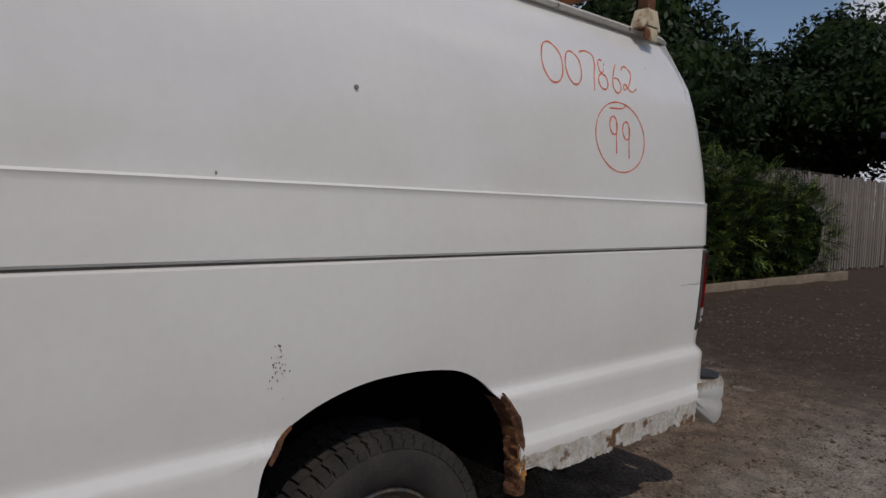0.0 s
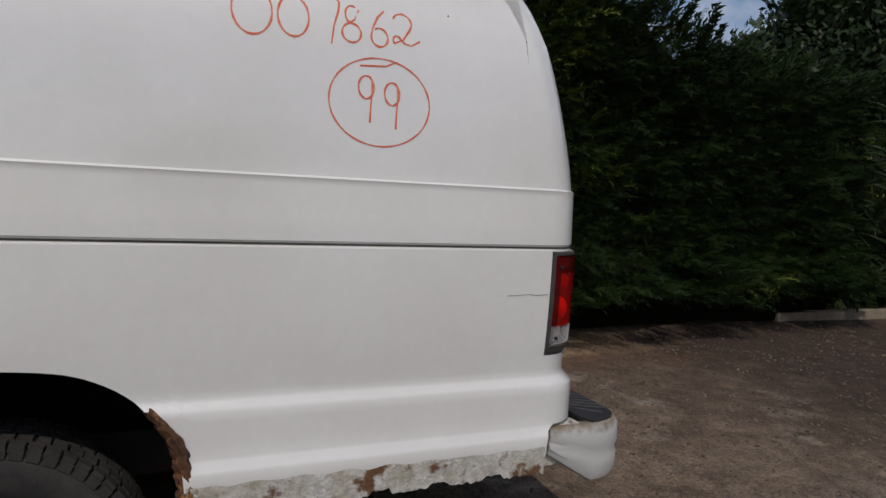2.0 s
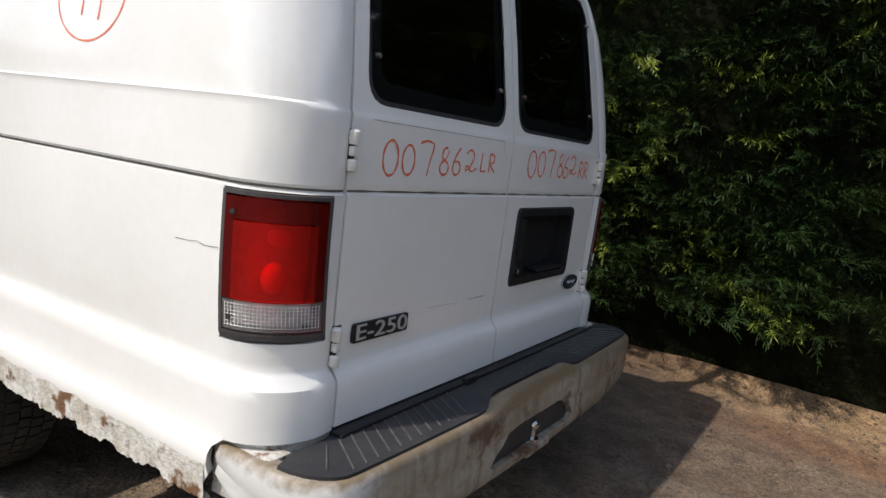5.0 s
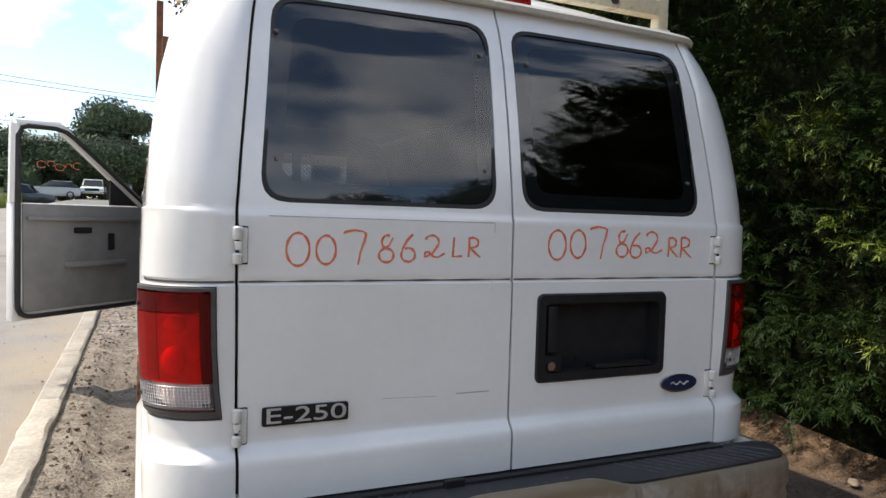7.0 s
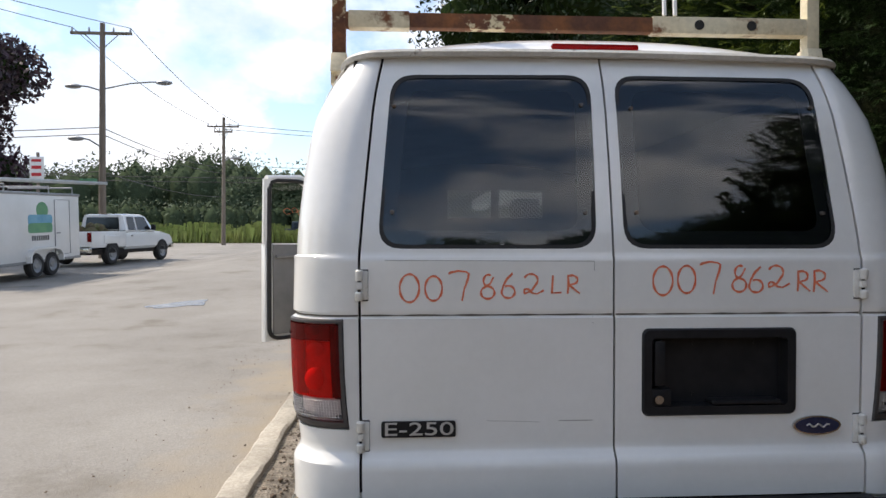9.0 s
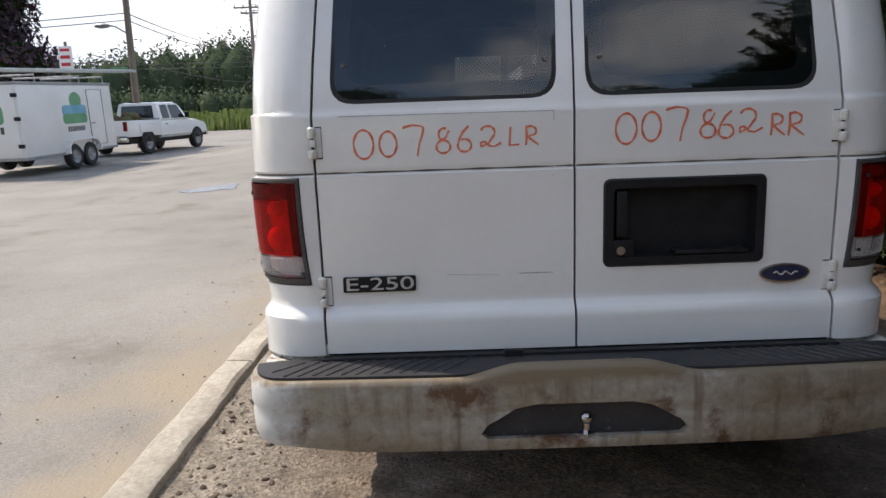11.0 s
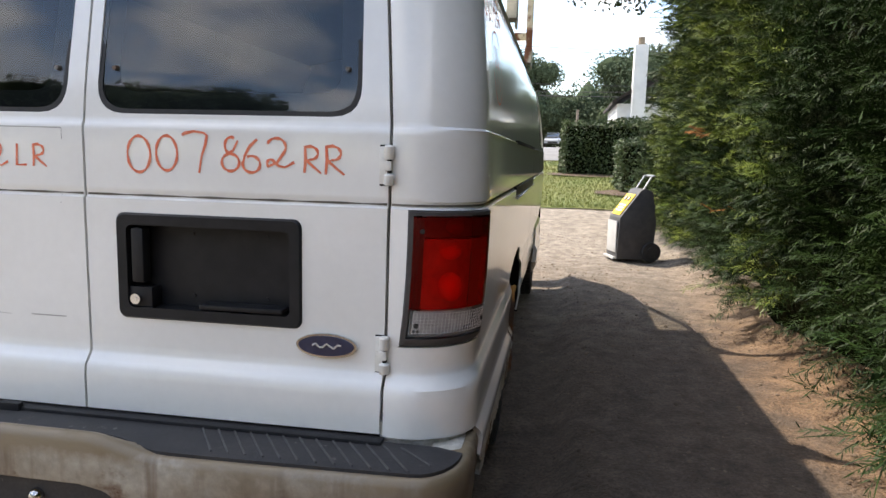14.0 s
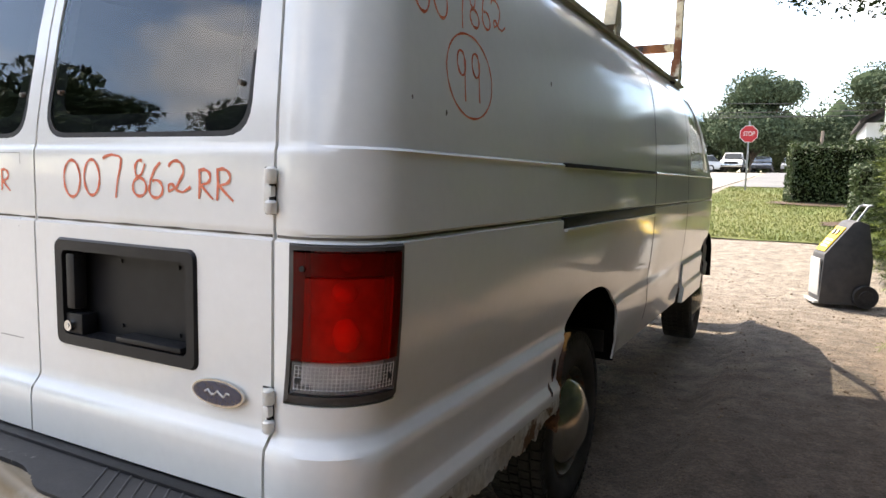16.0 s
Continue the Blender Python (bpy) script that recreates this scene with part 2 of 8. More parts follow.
CLEAR_LENS = lens_mat("clear_ribbed_lens", (0.90, 0.90, 0.90), (0.40, 0.39, 0.38), 130)
LAMP_WELL = mat("silvered_lamp_bowl", (0.78, 0.77, 0.76), (0.50, 0.49, 0.48), 14, 0.35, metal=0.3, fine=0.2, bscale=60)
LAMP_GREY = mat("weathered_lamp_housing", (0.045, 0.041, 0.041), (0.07, 0.064, 0.062), 10, 0.5, fine=0.2)
ENAMEL_BLUE = mat("dark_blue_enamel", (0.012, 0.02, 0.06), (0.02, 0.03, 0.075), 30, 0.2, coat=0.6, fine=0.1)
SILVER_PLASTIC = mat("silver_plastic", (0.60, 0.60, 0.59), (0.5, 0.5, 0.49), 30, 0.35, metal=0.4, fine=0.1)
DIRT = mat("gravelly_dirt", (0.305, 0.225, 0.155), (0.175, 0.118, 0.077), 1.3, 0.95, bump=0.03, bscale=55, fine=0.45,
           spots=(0.30, 0.25, 0.195), spot_scale=1.5, spot_at=(0.54, 0.66))
# tan needle litter lies along the hedge, with a ragged edge
_n, _l = DIRT.node_tree.nodes, DIRT.node_tree.links
_p = _n["Principled BSDF"]
_old = _p.inputs["Base Color"].links[0].from_socket
_tc, _sep, _nz = _n.new("ShaderNodeTexCoord"), _n.new("ShaderNodeSeparateXYZ"), _n.new("ShaderNodeTexNoise")
_nz.inputs["Scale"].default_value, _nz.inputs["Detail"].default_value = 3.0, 9.0
_add, _mr, _mx = _n.new("ShaderNodeMath"), _n.new("ShaderNodeMapRange"), _n.new("ShaderNodeMix")
_mx.data_type = "RGBA"
_mr.inputs["From Min"].default_value, _mr.inputs["From Max"].default_value = 2.70, 3.05
_l.new(_tc.outputs["Object"], _sep.inputs["Vector"])
_l.new(_tc.outputs["Object"], _nz.inputs["Vector"])
_l.new(_sep.outputs["X"], _add.inputs[0])
_l.new(_nz.outputs["Fac"], _add.inputs[1])
_l.new(_add.outputs["Value"], _mr.inputs["Value"])
_l.new(_mr.outputs["Result"], _mx.inputs["Factor"])
_l.new(_old, _mx.inputs["A"])
_mx.inputs["B"].default_value = (0.235, 0.150, 0.088, 1)


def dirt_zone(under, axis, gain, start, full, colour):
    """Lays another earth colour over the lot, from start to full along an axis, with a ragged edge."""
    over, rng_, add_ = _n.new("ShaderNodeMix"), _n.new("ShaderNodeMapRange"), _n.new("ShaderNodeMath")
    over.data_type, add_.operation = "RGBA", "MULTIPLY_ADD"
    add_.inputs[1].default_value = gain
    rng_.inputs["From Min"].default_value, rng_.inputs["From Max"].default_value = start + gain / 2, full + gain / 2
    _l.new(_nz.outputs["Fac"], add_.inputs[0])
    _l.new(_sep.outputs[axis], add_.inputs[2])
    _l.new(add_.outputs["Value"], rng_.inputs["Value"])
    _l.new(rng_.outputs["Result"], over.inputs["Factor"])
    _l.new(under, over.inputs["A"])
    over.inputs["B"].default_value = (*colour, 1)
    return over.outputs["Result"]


# pale dusty gravel by the kerb, darker earth between van and hedge, dark brown earth at the back
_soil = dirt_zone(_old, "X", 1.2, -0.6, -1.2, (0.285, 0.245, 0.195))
# earth darkened to put part of the van's shade into its colour
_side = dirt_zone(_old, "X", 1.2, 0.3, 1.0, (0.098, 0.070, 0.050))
_mx.inputs["B"].default_value = (0.170, 0.106, 0.062, 1)
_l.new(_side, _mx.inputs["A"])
_flank, _fr, _fa = _n.new("ShaderNodeMix"), _n.new("ShaderNodeMapRange"), _n.new("ShaderNodeMath")
_flank.data_type, _fa.operation = "RGBA", "MULTIPLY_ADD"
_fa.inputs[1].default_value = 1.6
_fr.inputs["From Min"].default_value, _fr.inputs["From Max"].default_value = -0.1, 0.9
_l.new(_nz.outputs["Fac"], _fa.inputs[0])
_l.new(_sep.outputs["Y"], _fa.inputs[2])
_l.new(_fa.outputs["Value"], _fr.inputs["Value"])
_l.new(_fr.outputs["Result"], _flank.inputs["Factor"])
# behind the van a red-brown band of rotting needles, then a strip of dry tan ones under the hedge
_rotting = dirt_zone(_soil, "X", 1.2, 1.45, 1.95, (0.200, 0.108, 0.058))
_l.new(dirt_zone(_rotting, "X", 0.7, 1.98, 2.20, (0.345, 0.225, 0.125)), _flank.inputs["A"])
_l.new(dirt_zone(_mx.outputs["Result"], "X", 1.2, -0.6, -1.2, (0.285, 0.245, 0.195)), _flank.inputs["B"])
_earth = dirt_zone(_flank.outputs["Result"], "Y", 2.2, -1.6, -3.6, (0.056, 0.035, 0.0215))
# packed pebbles, each of its own tone
_vo, _pt, _mul = _n.new("ShaderNodeTexVoronoi"), _n.new("ShaderNodeMapRange"), _n.new("ShaderNodeMix")
_vo.inputs["Scale"].default_value = 85.0
_sepc = _n.new("ShaderNodeSeparateColor")
_pt.inputs["To Min"].default_value, _pt.inputs["To Max"].default_value = 0.72, 1.28
_mul.data_type, _mul.blend_type = "RGBA", "MULTIPLY"
_mul.inputs["Factor"].default_value = 1.0
_l.new(_tc.outputs["Object"], _vo.inputs["Vector"])
_l.new(_vo.outputs["Color"], _sepc.inputs["Color"])
_l.new(_sepc.outputs["Red"], _pt.inputs["Value"])
# paler sandy gravel where the lot runs out towards the lawn
_pale, _pr, _pa = _n.new("ShaderNodeMix"), _n.new("ShaderNodeMapRange"), _n.new("ShaderNodeMath")
_pale.data_type, _pa.operation = "RGBA", "MULTIPLY_ADD"
_pa.inputs[1].default_value = 3.0
_pr.inputs["From Min"].default_value, _pr.inputs["From Max"].default_value = 4.6, 9.6
_l.new(_nz.outputs["Fac"], _pa.inputs[0])
_l.new(_sep.outputs["Y"], _pa.inputs[2])
_l.new(_pa.outputs["Value"], _pr.inputs["Value"])
_l.new(_pr.outputs["Result"], _pale.inputs["Factor"])
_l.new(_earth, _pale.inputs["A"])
_pale.inputs["B"].default_value = (0.26, 0.225, 0.185, 1)
_l.new(_pale.outputs["Result"], _mul.inputs["A"])
# clods and scuffed hollows, a hand's width across, in tone and in relief
_mid, _mm, _mt, _bump = _n.new("ShaderNodeTexNoise"), _n.new("ShaderNodeMapRange"), _n.new("ShaderNodeMath"), _n.new("ShaderNodeBump")
_mid.inputs["Scale"].default_value, _mid.inputs["Detail"].default_value, _mid.inputs["Roughness"].default_value = 6.5, 8.0, 0.65
_mm.inputs["From Min"].default_value, _mm.inputs["From Max"].default_value = 0.33, 0.67
_mm.inputs["To Min"].default_value, _mm.inputs["To Max"].default_value = 0.62, 1.38
_mt.operation = "MULTIPLY"
_bump.inputs["Strength"].default_value, _bump.inputs["Distance"].default_value = 1.0, 0.028
_l.new(_tc.outputs["Object"], _mid.inputs["Vector"])
_l.new(_mid.outputs["Fac"], _mm.inputs["Value"])
_l.new(_mid.outputs["Fac"], _bump.inputs["Height"])
_l.new(_p.inputs["Normal"].links[0].from_socket, _bump.inputs["Normal"])
_l.new(_bump.outputs["Normal"], _p.inputs["Normal"])
_l.new(_pt.outputs["Result"], _mt.inputs[0])
_l.new(_mm.outputs["Result"], _mt.inputs[1])
_l.new(_mt.outputs["Value"], _mul.inputs["B"])
_l.new(_mul.outputs["Result"], _p.inputs["Base Color"])
STONES = mat("gravel_stones", (0.20, 0.148, 0.105), (0.090, 0.062, 0.043), 3, 0.9, fine=0.3, bscale=90, island=0.38)
PALE_ROAD = mat("sun_bleached_concrete", (0.325, 0.306, 0.275), (0.245, 0.228, 0.202), 0.45, 0.9, bump=0.008, bscale=70, fine=0.3,
                spots=(0.17, 0.15, 0.122), spot_scale=0.9, spot_at=(0.56, 0.72))
# tan sand has drifted against the kerb, with a ragged edge
_n, _l = PALE_ROAD.node_tree.nodes, PALE_ROAD.node_tree.links
_p = _n["Principled BSDF"]
_old = _p.inputs["Base Color"].links[0].from_socket
_tc, _sep, _nz = _n.new("ShaderNodeTexCoord"), _n.new("ShaderNodeSeparateXYZ"), _n.new("ShaderNodeTexNoise")
_nz.inputs["Scale"].default_value, _nz.inputs["Detail"].default_value = 1.3, 10.0
_add, _mr, _mx = _n.new("ShaderNodeMath"), _n.new("ShaderNodeMapRange"), _n.new("ShaderNodeMix")
_mx.data_type, _add.operation = "RGBA", "MULTIPLY_ADD"
_add.inputs[1].default_value = 3.2
_mr.inputs["From Min"].default_value, _mr.inputs["From Max"].default_value = -0.75, 0.15
_l.new(_tc.outputs["Object"], _sep.inputs["Vector"])
_l.new(_tc.outputs["Object"], _nz.inputs["Vector"])
_l.new(_nz.outputs["Fac"], _add.inputs[0])
_l.new(_sep.outputs["X"], _add.inputs[2])
_l.new(_add.outputs["Value"], _mr.inputs["Value"])
_l.new(_mr.outputs["Result"], _mx.inputs["Factor"])
_l.new(_old, _mx.inputs["A"])
_mx.inputs["B"].default_value = (0.29, 0.242, 0.178, 1)
_l.new(_mx.outputs["Result"], _p.inputs["Base Color"])
KERB = mat("kerb_concrete", (0.47, 0.43, 0.36), (0.36, 0.32, 0.26), 3, 0.9, bump=0.006, bscale=45, fine=0.3, object_random=0.12)
ASPHALT = mat("grey_asphalt", (0.15, 0.15, 0.15), (0.21, 0.205, 0.20), 0.6, 0.9, bump=0.005, bscale=60, fine=0.3)
GRASS = mat("mown_lawn", (0.14, 0.19, 0.045), (0.22, 0.22, 0.07), 0.7, 0.9, bump=0.03, bscale=50, fine=0.5, spots=(0.26, 0.20, 0.12), spot_scale=0.55, spot_at=(0.60, 0.72))
BLADES = mat("grass_blades", (0.17, 0.21, 0.055), (0.25, 0.255, 0.08), 0.5, 0.85, fine=0.1, island=0.06)
CEDAR = mat("cypress_foliage", (0.012, 0.029, 0.006), (0.022, 0.042, 0.009), 1.3, 0.55, fine=0.2, bscale=12, island=0.40)
CEDAR.node_tree.nodes["Principled BSDF"].inputs["Specular IOR Level"].default_value = 0.15
# yellower, paler copy of CEDAR: sun on the tips is put into the colour
CEDAR_TIP = mat("sun_toned_cypress_tips", (0.090, 0.138, 0.018), (0.160, 0.200, 0.030), 1.5, 0.45, fine=0.2, bscale=12, island=0.45)
CEDAR_TIP.node_tree.nodes["Principled BSDF"].inputs["Specular IOR Level"].default_value = 0.3
# near-black shells: shade inside hedge, shrubs and bushes is put into the colour
CEDAR_DARK = mat("foliage_painted_shade", (0.008, 0.013, 0.006), (0.014, 0.015, 0.008), 2, 0.95, fine=0.5, bump=0.06, bscale=9)
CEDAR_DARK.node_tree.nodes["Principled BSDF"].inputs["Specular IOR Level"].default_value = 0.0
BUSH = mat("clipped_bush_leaves", (0.030, 0.058, 0.016), (0.055, 0.086, 0.022), 1.2, 0.6, fine=0.2, bscale=12, island=0.35)
CEDAR_DEAD = mat("orange_dead_sprig", (0.36, 0.15, 0.04), (0.27, 0.11, 0.03), 8, 0.8, fine=0.2, island=0.3)
# shade inside the tree crowns is put into this dark colour
CROWN_DARK = mat("crown_painted_shade", (0.022, 0.038, 0.014), (0.034, 0.052, 0.018), 1.2, 0.95, fine=0.6, bump=0.1, bscale=5)
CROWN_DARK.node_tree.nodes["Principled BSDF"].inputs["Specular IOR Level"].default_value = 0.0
# far inner leaves: shade and a pale haze are both put into the colour
CROWN_FAR = mat("hazed_inner_leaves", (0.050, 0.070, 0.042), (0.066, 0.088, 0.050), 0.4, 0.95, fine=0.3, bump=0.1, bscale=3)
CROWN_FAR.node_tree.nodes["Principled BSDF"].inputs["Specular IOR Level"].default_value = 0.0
LEAF = mat("broad_leaves", (0.013, 0.027, 0.010), (0.023, 0.040, 0.013), 0.5, 0.5, fine=0.2, bscale=4, island=0.40)
LEAF.node_tree.nodes["Principled BSDF"].inputs["Specular IOR Level"].default_value = 0.15
# leaf colour lifted paler and greyer to carry the haze of distance
LEAF_FAR = mat("hazed_leaves", (0.062, 0.090, 0.052), (0.086, 0.115, 0.064), 0.12, 0.7, fine=0.2, bscale=1.5, island=0.25)
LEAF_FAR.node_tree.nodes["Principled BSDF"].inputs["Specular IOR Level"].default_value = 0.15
LEAF_PURPLE = mat("purple_leaves", (0.050, 0.022, 0.034), (0.030, 0.016, 0.024), 0.4, 0.6, fine=0.2, bscale=4, island=0.35)
MEADOW = mat("tall_weeds", (0.20, 0.26, 0.06), (0.28, 0.30, 0.085), 0.3, 0.8, fine=0.2, bscale=4, island=0.35)
BARK = mat("grey_brown_bark", (0.14, 0.11, 0.085), (0.09, 0.07, 0.055), 6, 0.95, bump=0.02, bscale=22, fine=0.4, stretch=(1, 1, 0.2))
POLE_WOOD = mat("weathered_pole_wood", (0.26, 0.215, 0.17), (0.19, 0.155, 0.125), 4, 0.9, bump=0.006, bscale=40, fine=0.35, stretch=(1, 1, 0.06))
FENCE_WOOD = mat("silver_grey_fence_boards", (0.30, 0.27, 0.24), (0.21, 0.185, 0.16), 5, 0.9, bump=0.004, bscale=60, fine=0.35, stretch=(1, 1, 0.08), object_random=0.2)
TIMBER = mat("pale_landscape_timber", (0.34, 0.27, 0.19), (0.24, 0.19, 0.135), 5, 0.9, bump=0.006, bscale=50, fine=0.35)
WIRE = mat("dark_cable", (0.03, 0.03, 0.03), (0.05, 0.05, 0.05), 5, 0.7, fine=0.1)
GREY_METAL = mat("galvanised_metal", (0.36, 0.37, 0.38), (0.27, 0.28, 0.29), 5, 0.45, metal=0.7, fine=0.2)
SIGN_RED = mat("red_sign_sheeting", (0.55, 0.02, 0.03), (0.48, 0.02, 0.03), 5, 0.45, fine=0.06)
SIGN_WHITE = mat("white_sign_sheeting", (0.8, 0.8, 0.79), (0.74, 0.74, 0.72), 5, 0.45, fine=0.06)
TRAILER_WHITE = mat("trailer_white_aluminium", (0.78, 0.78, 0.77), (0.71, 0.71, 0.69), 0.8, 0.35, coat=0.3, fine=0.05)
CAR_WHITE = mat("car_white_paint", (0.79, 0.79, 0.78), (0.75, 0.75, 0.74), 1, 0.25, coat=0.8, fine=0.03)
CAR_DARK = mat("car_dark_paint", (0.05, 0.055, 0.065), (0.04, 0.045, 0.05), 1, 0.22, coat=0.9, fine=0.03)
LOGO_GREEN = mat("green_decal", (0.10, 0.30, 0.16), (0.14, 0.36, 0.18), 3, 0.5, fine=0.1)
LOGO_BLUE = mat("blue_decal", (0.12, 0.36, 0.52), (0.2, 0.46, 0.6), 3, 0.5, fine=0.1)
DARK_INK = mat("dark_lettering", (0.05, 0.05, 0.05), (0.07, 0.07, 0.07), 5, 0.6, fine=0.1)
CART_GREY = mat("textured_grey_plastic", (0.045, 0.045, 0.05), (0.07, 0.07, 0.07), 8, 0.6, fine=0.2, bump=0.0008, bscale=220)
CART_LIGHT = mat("pale_grey_panel", (0.44, 0.44, 0.43), (0.36, 0.36, 0.35), 6, 0.5, fine=0.12)
YELLOW = mat("yellow_label", (0.85, 0.58, 0.02), (0.80, 0.52, 0.02), 8, 0.45, fine=0.06)
HOUSE_WHITE = mat("white_siding", (0.76, 0.76, 0.74), (0.68, 0.68, 0.66), 2, 0.6, fine=0.1)
LADDER = mat("aluminium_ladder", (0.55, 0.56, 0.57), (0.46, 0.47, 0.48), 6, 0.4, metal=0.8, fine=0.15)


# ---- mesh helpers ----
def thing(name, label, category, group="", kind=""):
    return tagged(new(name), label, category, group, kind)


def shade_by_angle(bm, degrees=35):
    bm.normal_update()
    for f in bm.faces:
        f.smooth = True
    for e in bm.edges:
        e.smooth = len(e.link_faces) == 2 and e.calc_face_angle(0) < radians(degrees)


def mesh_of(name, bm, material, smooth=35):
    if smooth:
        shade_by_angle(bm, smooth)
    me = bpy.data.meshes.new(name)
    bm.to_mesh(me)
    bm.free()
    me.materials.append(material)
    return me


def part(name, bm, material, parent, label="", smooth=35, kind=""):
    """Links a bmesh as one mesh object under a thing or a part."""
    ob = new(name, mesh_of(name, bm, material, smooth))
    ob.parent = parent
    if label or kind:
        tagged(ob, label, kind=kind)
    return ob


def solo(name, bm, material, label, category, group="", kind="", smooth=35):
    """A thing that is one single mesh."""
    return tagged(new(name, mesh_of(name, bm, material, smooth)), label, category, group, kind)


def box(bm, lo, hi, bevel=0.0, m=None):
    c = [(a + b) / 2 for a, b in zip(lo, hi)]
    s = [abs(b - a) for a, b in zip(lo, hi)]
    made = bmesh.ops.create_cube(bm, size=1, matrix=(m or Matrix()) @ Matrix.LocRotScale(c, None, s))
    if bevel:
        edges = {e for v in made["verts"] for e in v.link_edges}
        bmesh.ops.bevel(bm, geom=list(edges), offset=bevel, segments=2, profile=0.6, affect="EDGES")
    return bm


def rod(bm, a, b, r, r2=None, n=12, caps=True):
    a, b = Vector(a), Vector(b)
    d = b - a
    m = Matrix.Translation((a + b) / 2) @ d.to_track_quat("Z", "Y").to_matrix().to_4x4()
    bmesh.ops.create_cone(bm, cap_ends=caps, segments=n, radius1=r, radius2=r if r2 is None else r2, depth=d.length, matrix=m)
    return bm


def tube(bm, pts, r, n=8):
    """One round skin swept along a line of points."""
    pts = [Vector(p) for p in pts]
    rings = []
    for i, p in enumerate(pts):
        d = (pts[min(i + 1, len(pts) - 1)] - pts[max(i - 1, 0)]).normalized()
        ref = Vector((0, 0, 1)) if abs(d.z) < 0.9 else Vector((1, 0, 0))
        u = d.cross(ref).normalized()
        v = u.cross(d)
        rings.append([bm.verts.new(p + (u * math.cos(6.28319 * k / n) + v * math.sin(6.28319 * k / n)) * r) for k in range(n)])
    for a, b in zip(rings, rings[1:]):
        for k in range(n):
            bm.faces.new((a[k], a[(k + 1) % n], b[(k + 1) % n], b[k]))
    bm.faces.new(rings[0])
    bm.faces.new(rings[-1][::-1])
    bmesh.ops.recalc_face_normals(bm, faces=bm.faces[:])
    return bm


def ball(bm, c, r, n=10):
    rr = (r, r, r) if isinstance(r, (int, float)) else r
    bmesh.ops.create_uvsphere(bm, u_segments=n, v_segments=max(6, n // 2 + 2), radius=1, matrix=Matrix.LocRotScale(c, None, rr))
    return bm


def grid(bm, rows, skip=None, flip=False):
    """Quads between rows of points; skip(i, j) leaves a cell open."""
    vs = [[bm.verts.new(p) for p in row] for row in rows]
    for i in range(len(vs) - 1):
        for j in range(len(vs[0]) - 1):
            if skip and skip(i, j):
                continue
            q = [vs[i][j], vs[i][j + 1], vs[i + 1][j + 1], vs[i + 1][j]]
            if len(set(q)) == 4:
                bm.faces.new(q[::-1] if flip else q)
    return bm


def prism(bm, outline, axis, lo, hi, bevel=0.0):
    """A flat outline of (u, v) pairs, extruded from lo to hi along axis 0, 1 or 2."""
    def at(u, v, w):
        return ((w, u, v), (u, w, v), (u, v, w))[axis]
    low = [bm.verts.new(at(u, v, lo)) for u, v in outline]
    high = [bm.verts.new(at(u, v, hi)) for u, v in outline]
    faces = [bm.faces.new(low), bm.faces.new(high[::-1])]
    k = len(low)
    for i in range(k):
        faces.append(bm.faces.new((low[i], high[i], high[(i + 1) % k], low[(i + 1) % k])))
    bmesh.ops.recalc_face_normals(bm, faces=faces)
    if bevel:
        bmesh.ops.bevel(bm, geom=list({e for f in faces for e in f.edges}), offset=bevel, segments=2, profile=0.6, affect="EDGES")
    return bm


def rounded(x0, z0, x1, z1, r, n=5):
    out = []
    for cx, cz, a0 in ((x1 - r, z1 - r, 0), (x0 + r, z1 - r, 90), (x0 + r, z0 + r, 180), (x1 - r, z0 + r, 270)):
        for k in range(n + 1):
            a = radians(a0 + 90 * k / n)
            out.append((cx + r * math.cos(a), cz + r * math.sin(a)))
    return out


def rounded_quad(corners, r, n=5):
    """A rounded four-sided outline from its corners (counter-clockwise)."""
    out = []
    for i in range(4):
        p, a, b = Vector(corners[i]), Vector(corners[i - 1]), Vector(corners[(i + 1) % 4])
        u, v = (a - p).normalized(), (b - p).normalized()
        for k in range(n + 1):
            s = k / n
            out.append(tuple(p + u * r * (1 - s) ** 2 + v * r * s ** 2))
    return out


def inside(poly, u, v):
    hit = False
    for (x1, y1), (x2, y2) in zip(poly, poly[1:] + poly[:1]):
        if (y1 > v) != (y2 > v) and u < (x2 - x1) * (v - y1) / (y2 - y1) + x1:
            hit = not hit
    return hit


def cut(bm, poly, axis, keep_inside=False):
    """Opens a sheet along a convex outline, seen along axis 0 (y, z) or 1 (x, z)."""
    pick = (lambda c: (c.y, c.z)) if axis == 0 else (lambda c: (c.x, c.z))
    lo = [min(p[k] for p in poly) for k in (0, 1)]
    hi = [max(p[k] for p in poly) for k in (0, 1)]
    for (u1, v1), (u2, v2) in zip(poly, poly[1:] + poly[:1]):
        if math.hypot(u2 - u1, v2 - v1) < 1e-5:
            continue
        near = []
        for f in bm.faces:
            us, vs_ = zip(*(pick(v.co) for v in f.verts))
            if max(us) > lo[0] and min(us) < hi[0] and max(vs_) > lo[1] and min(vs_) < hi[1]:
                near.append(f)
        geom = list({*near, *(e for f in near for e in f.edges), *(v for f in near for v in f.verts)})
        no = Vector((0, v2 - v1, u1 - u2)) if axis == 0 else Vector((v2 - v1, 0, u1 - u2))
        co = Vector((0, u1, v1)) if axis == 0 else Vector((u1, 0, v1))
        bmesh.ops.bisect_plane(bm, geom=geom, dist=1e-5, plane_co=co, plane_no=no.normalized())
    gone = [f for f in bm.faces if inside(poly, *pick(f.calc_center_median())) != keep_inside]
    bmesh.ops.delete(bm, geom=gone, context="FACES")
    return bm


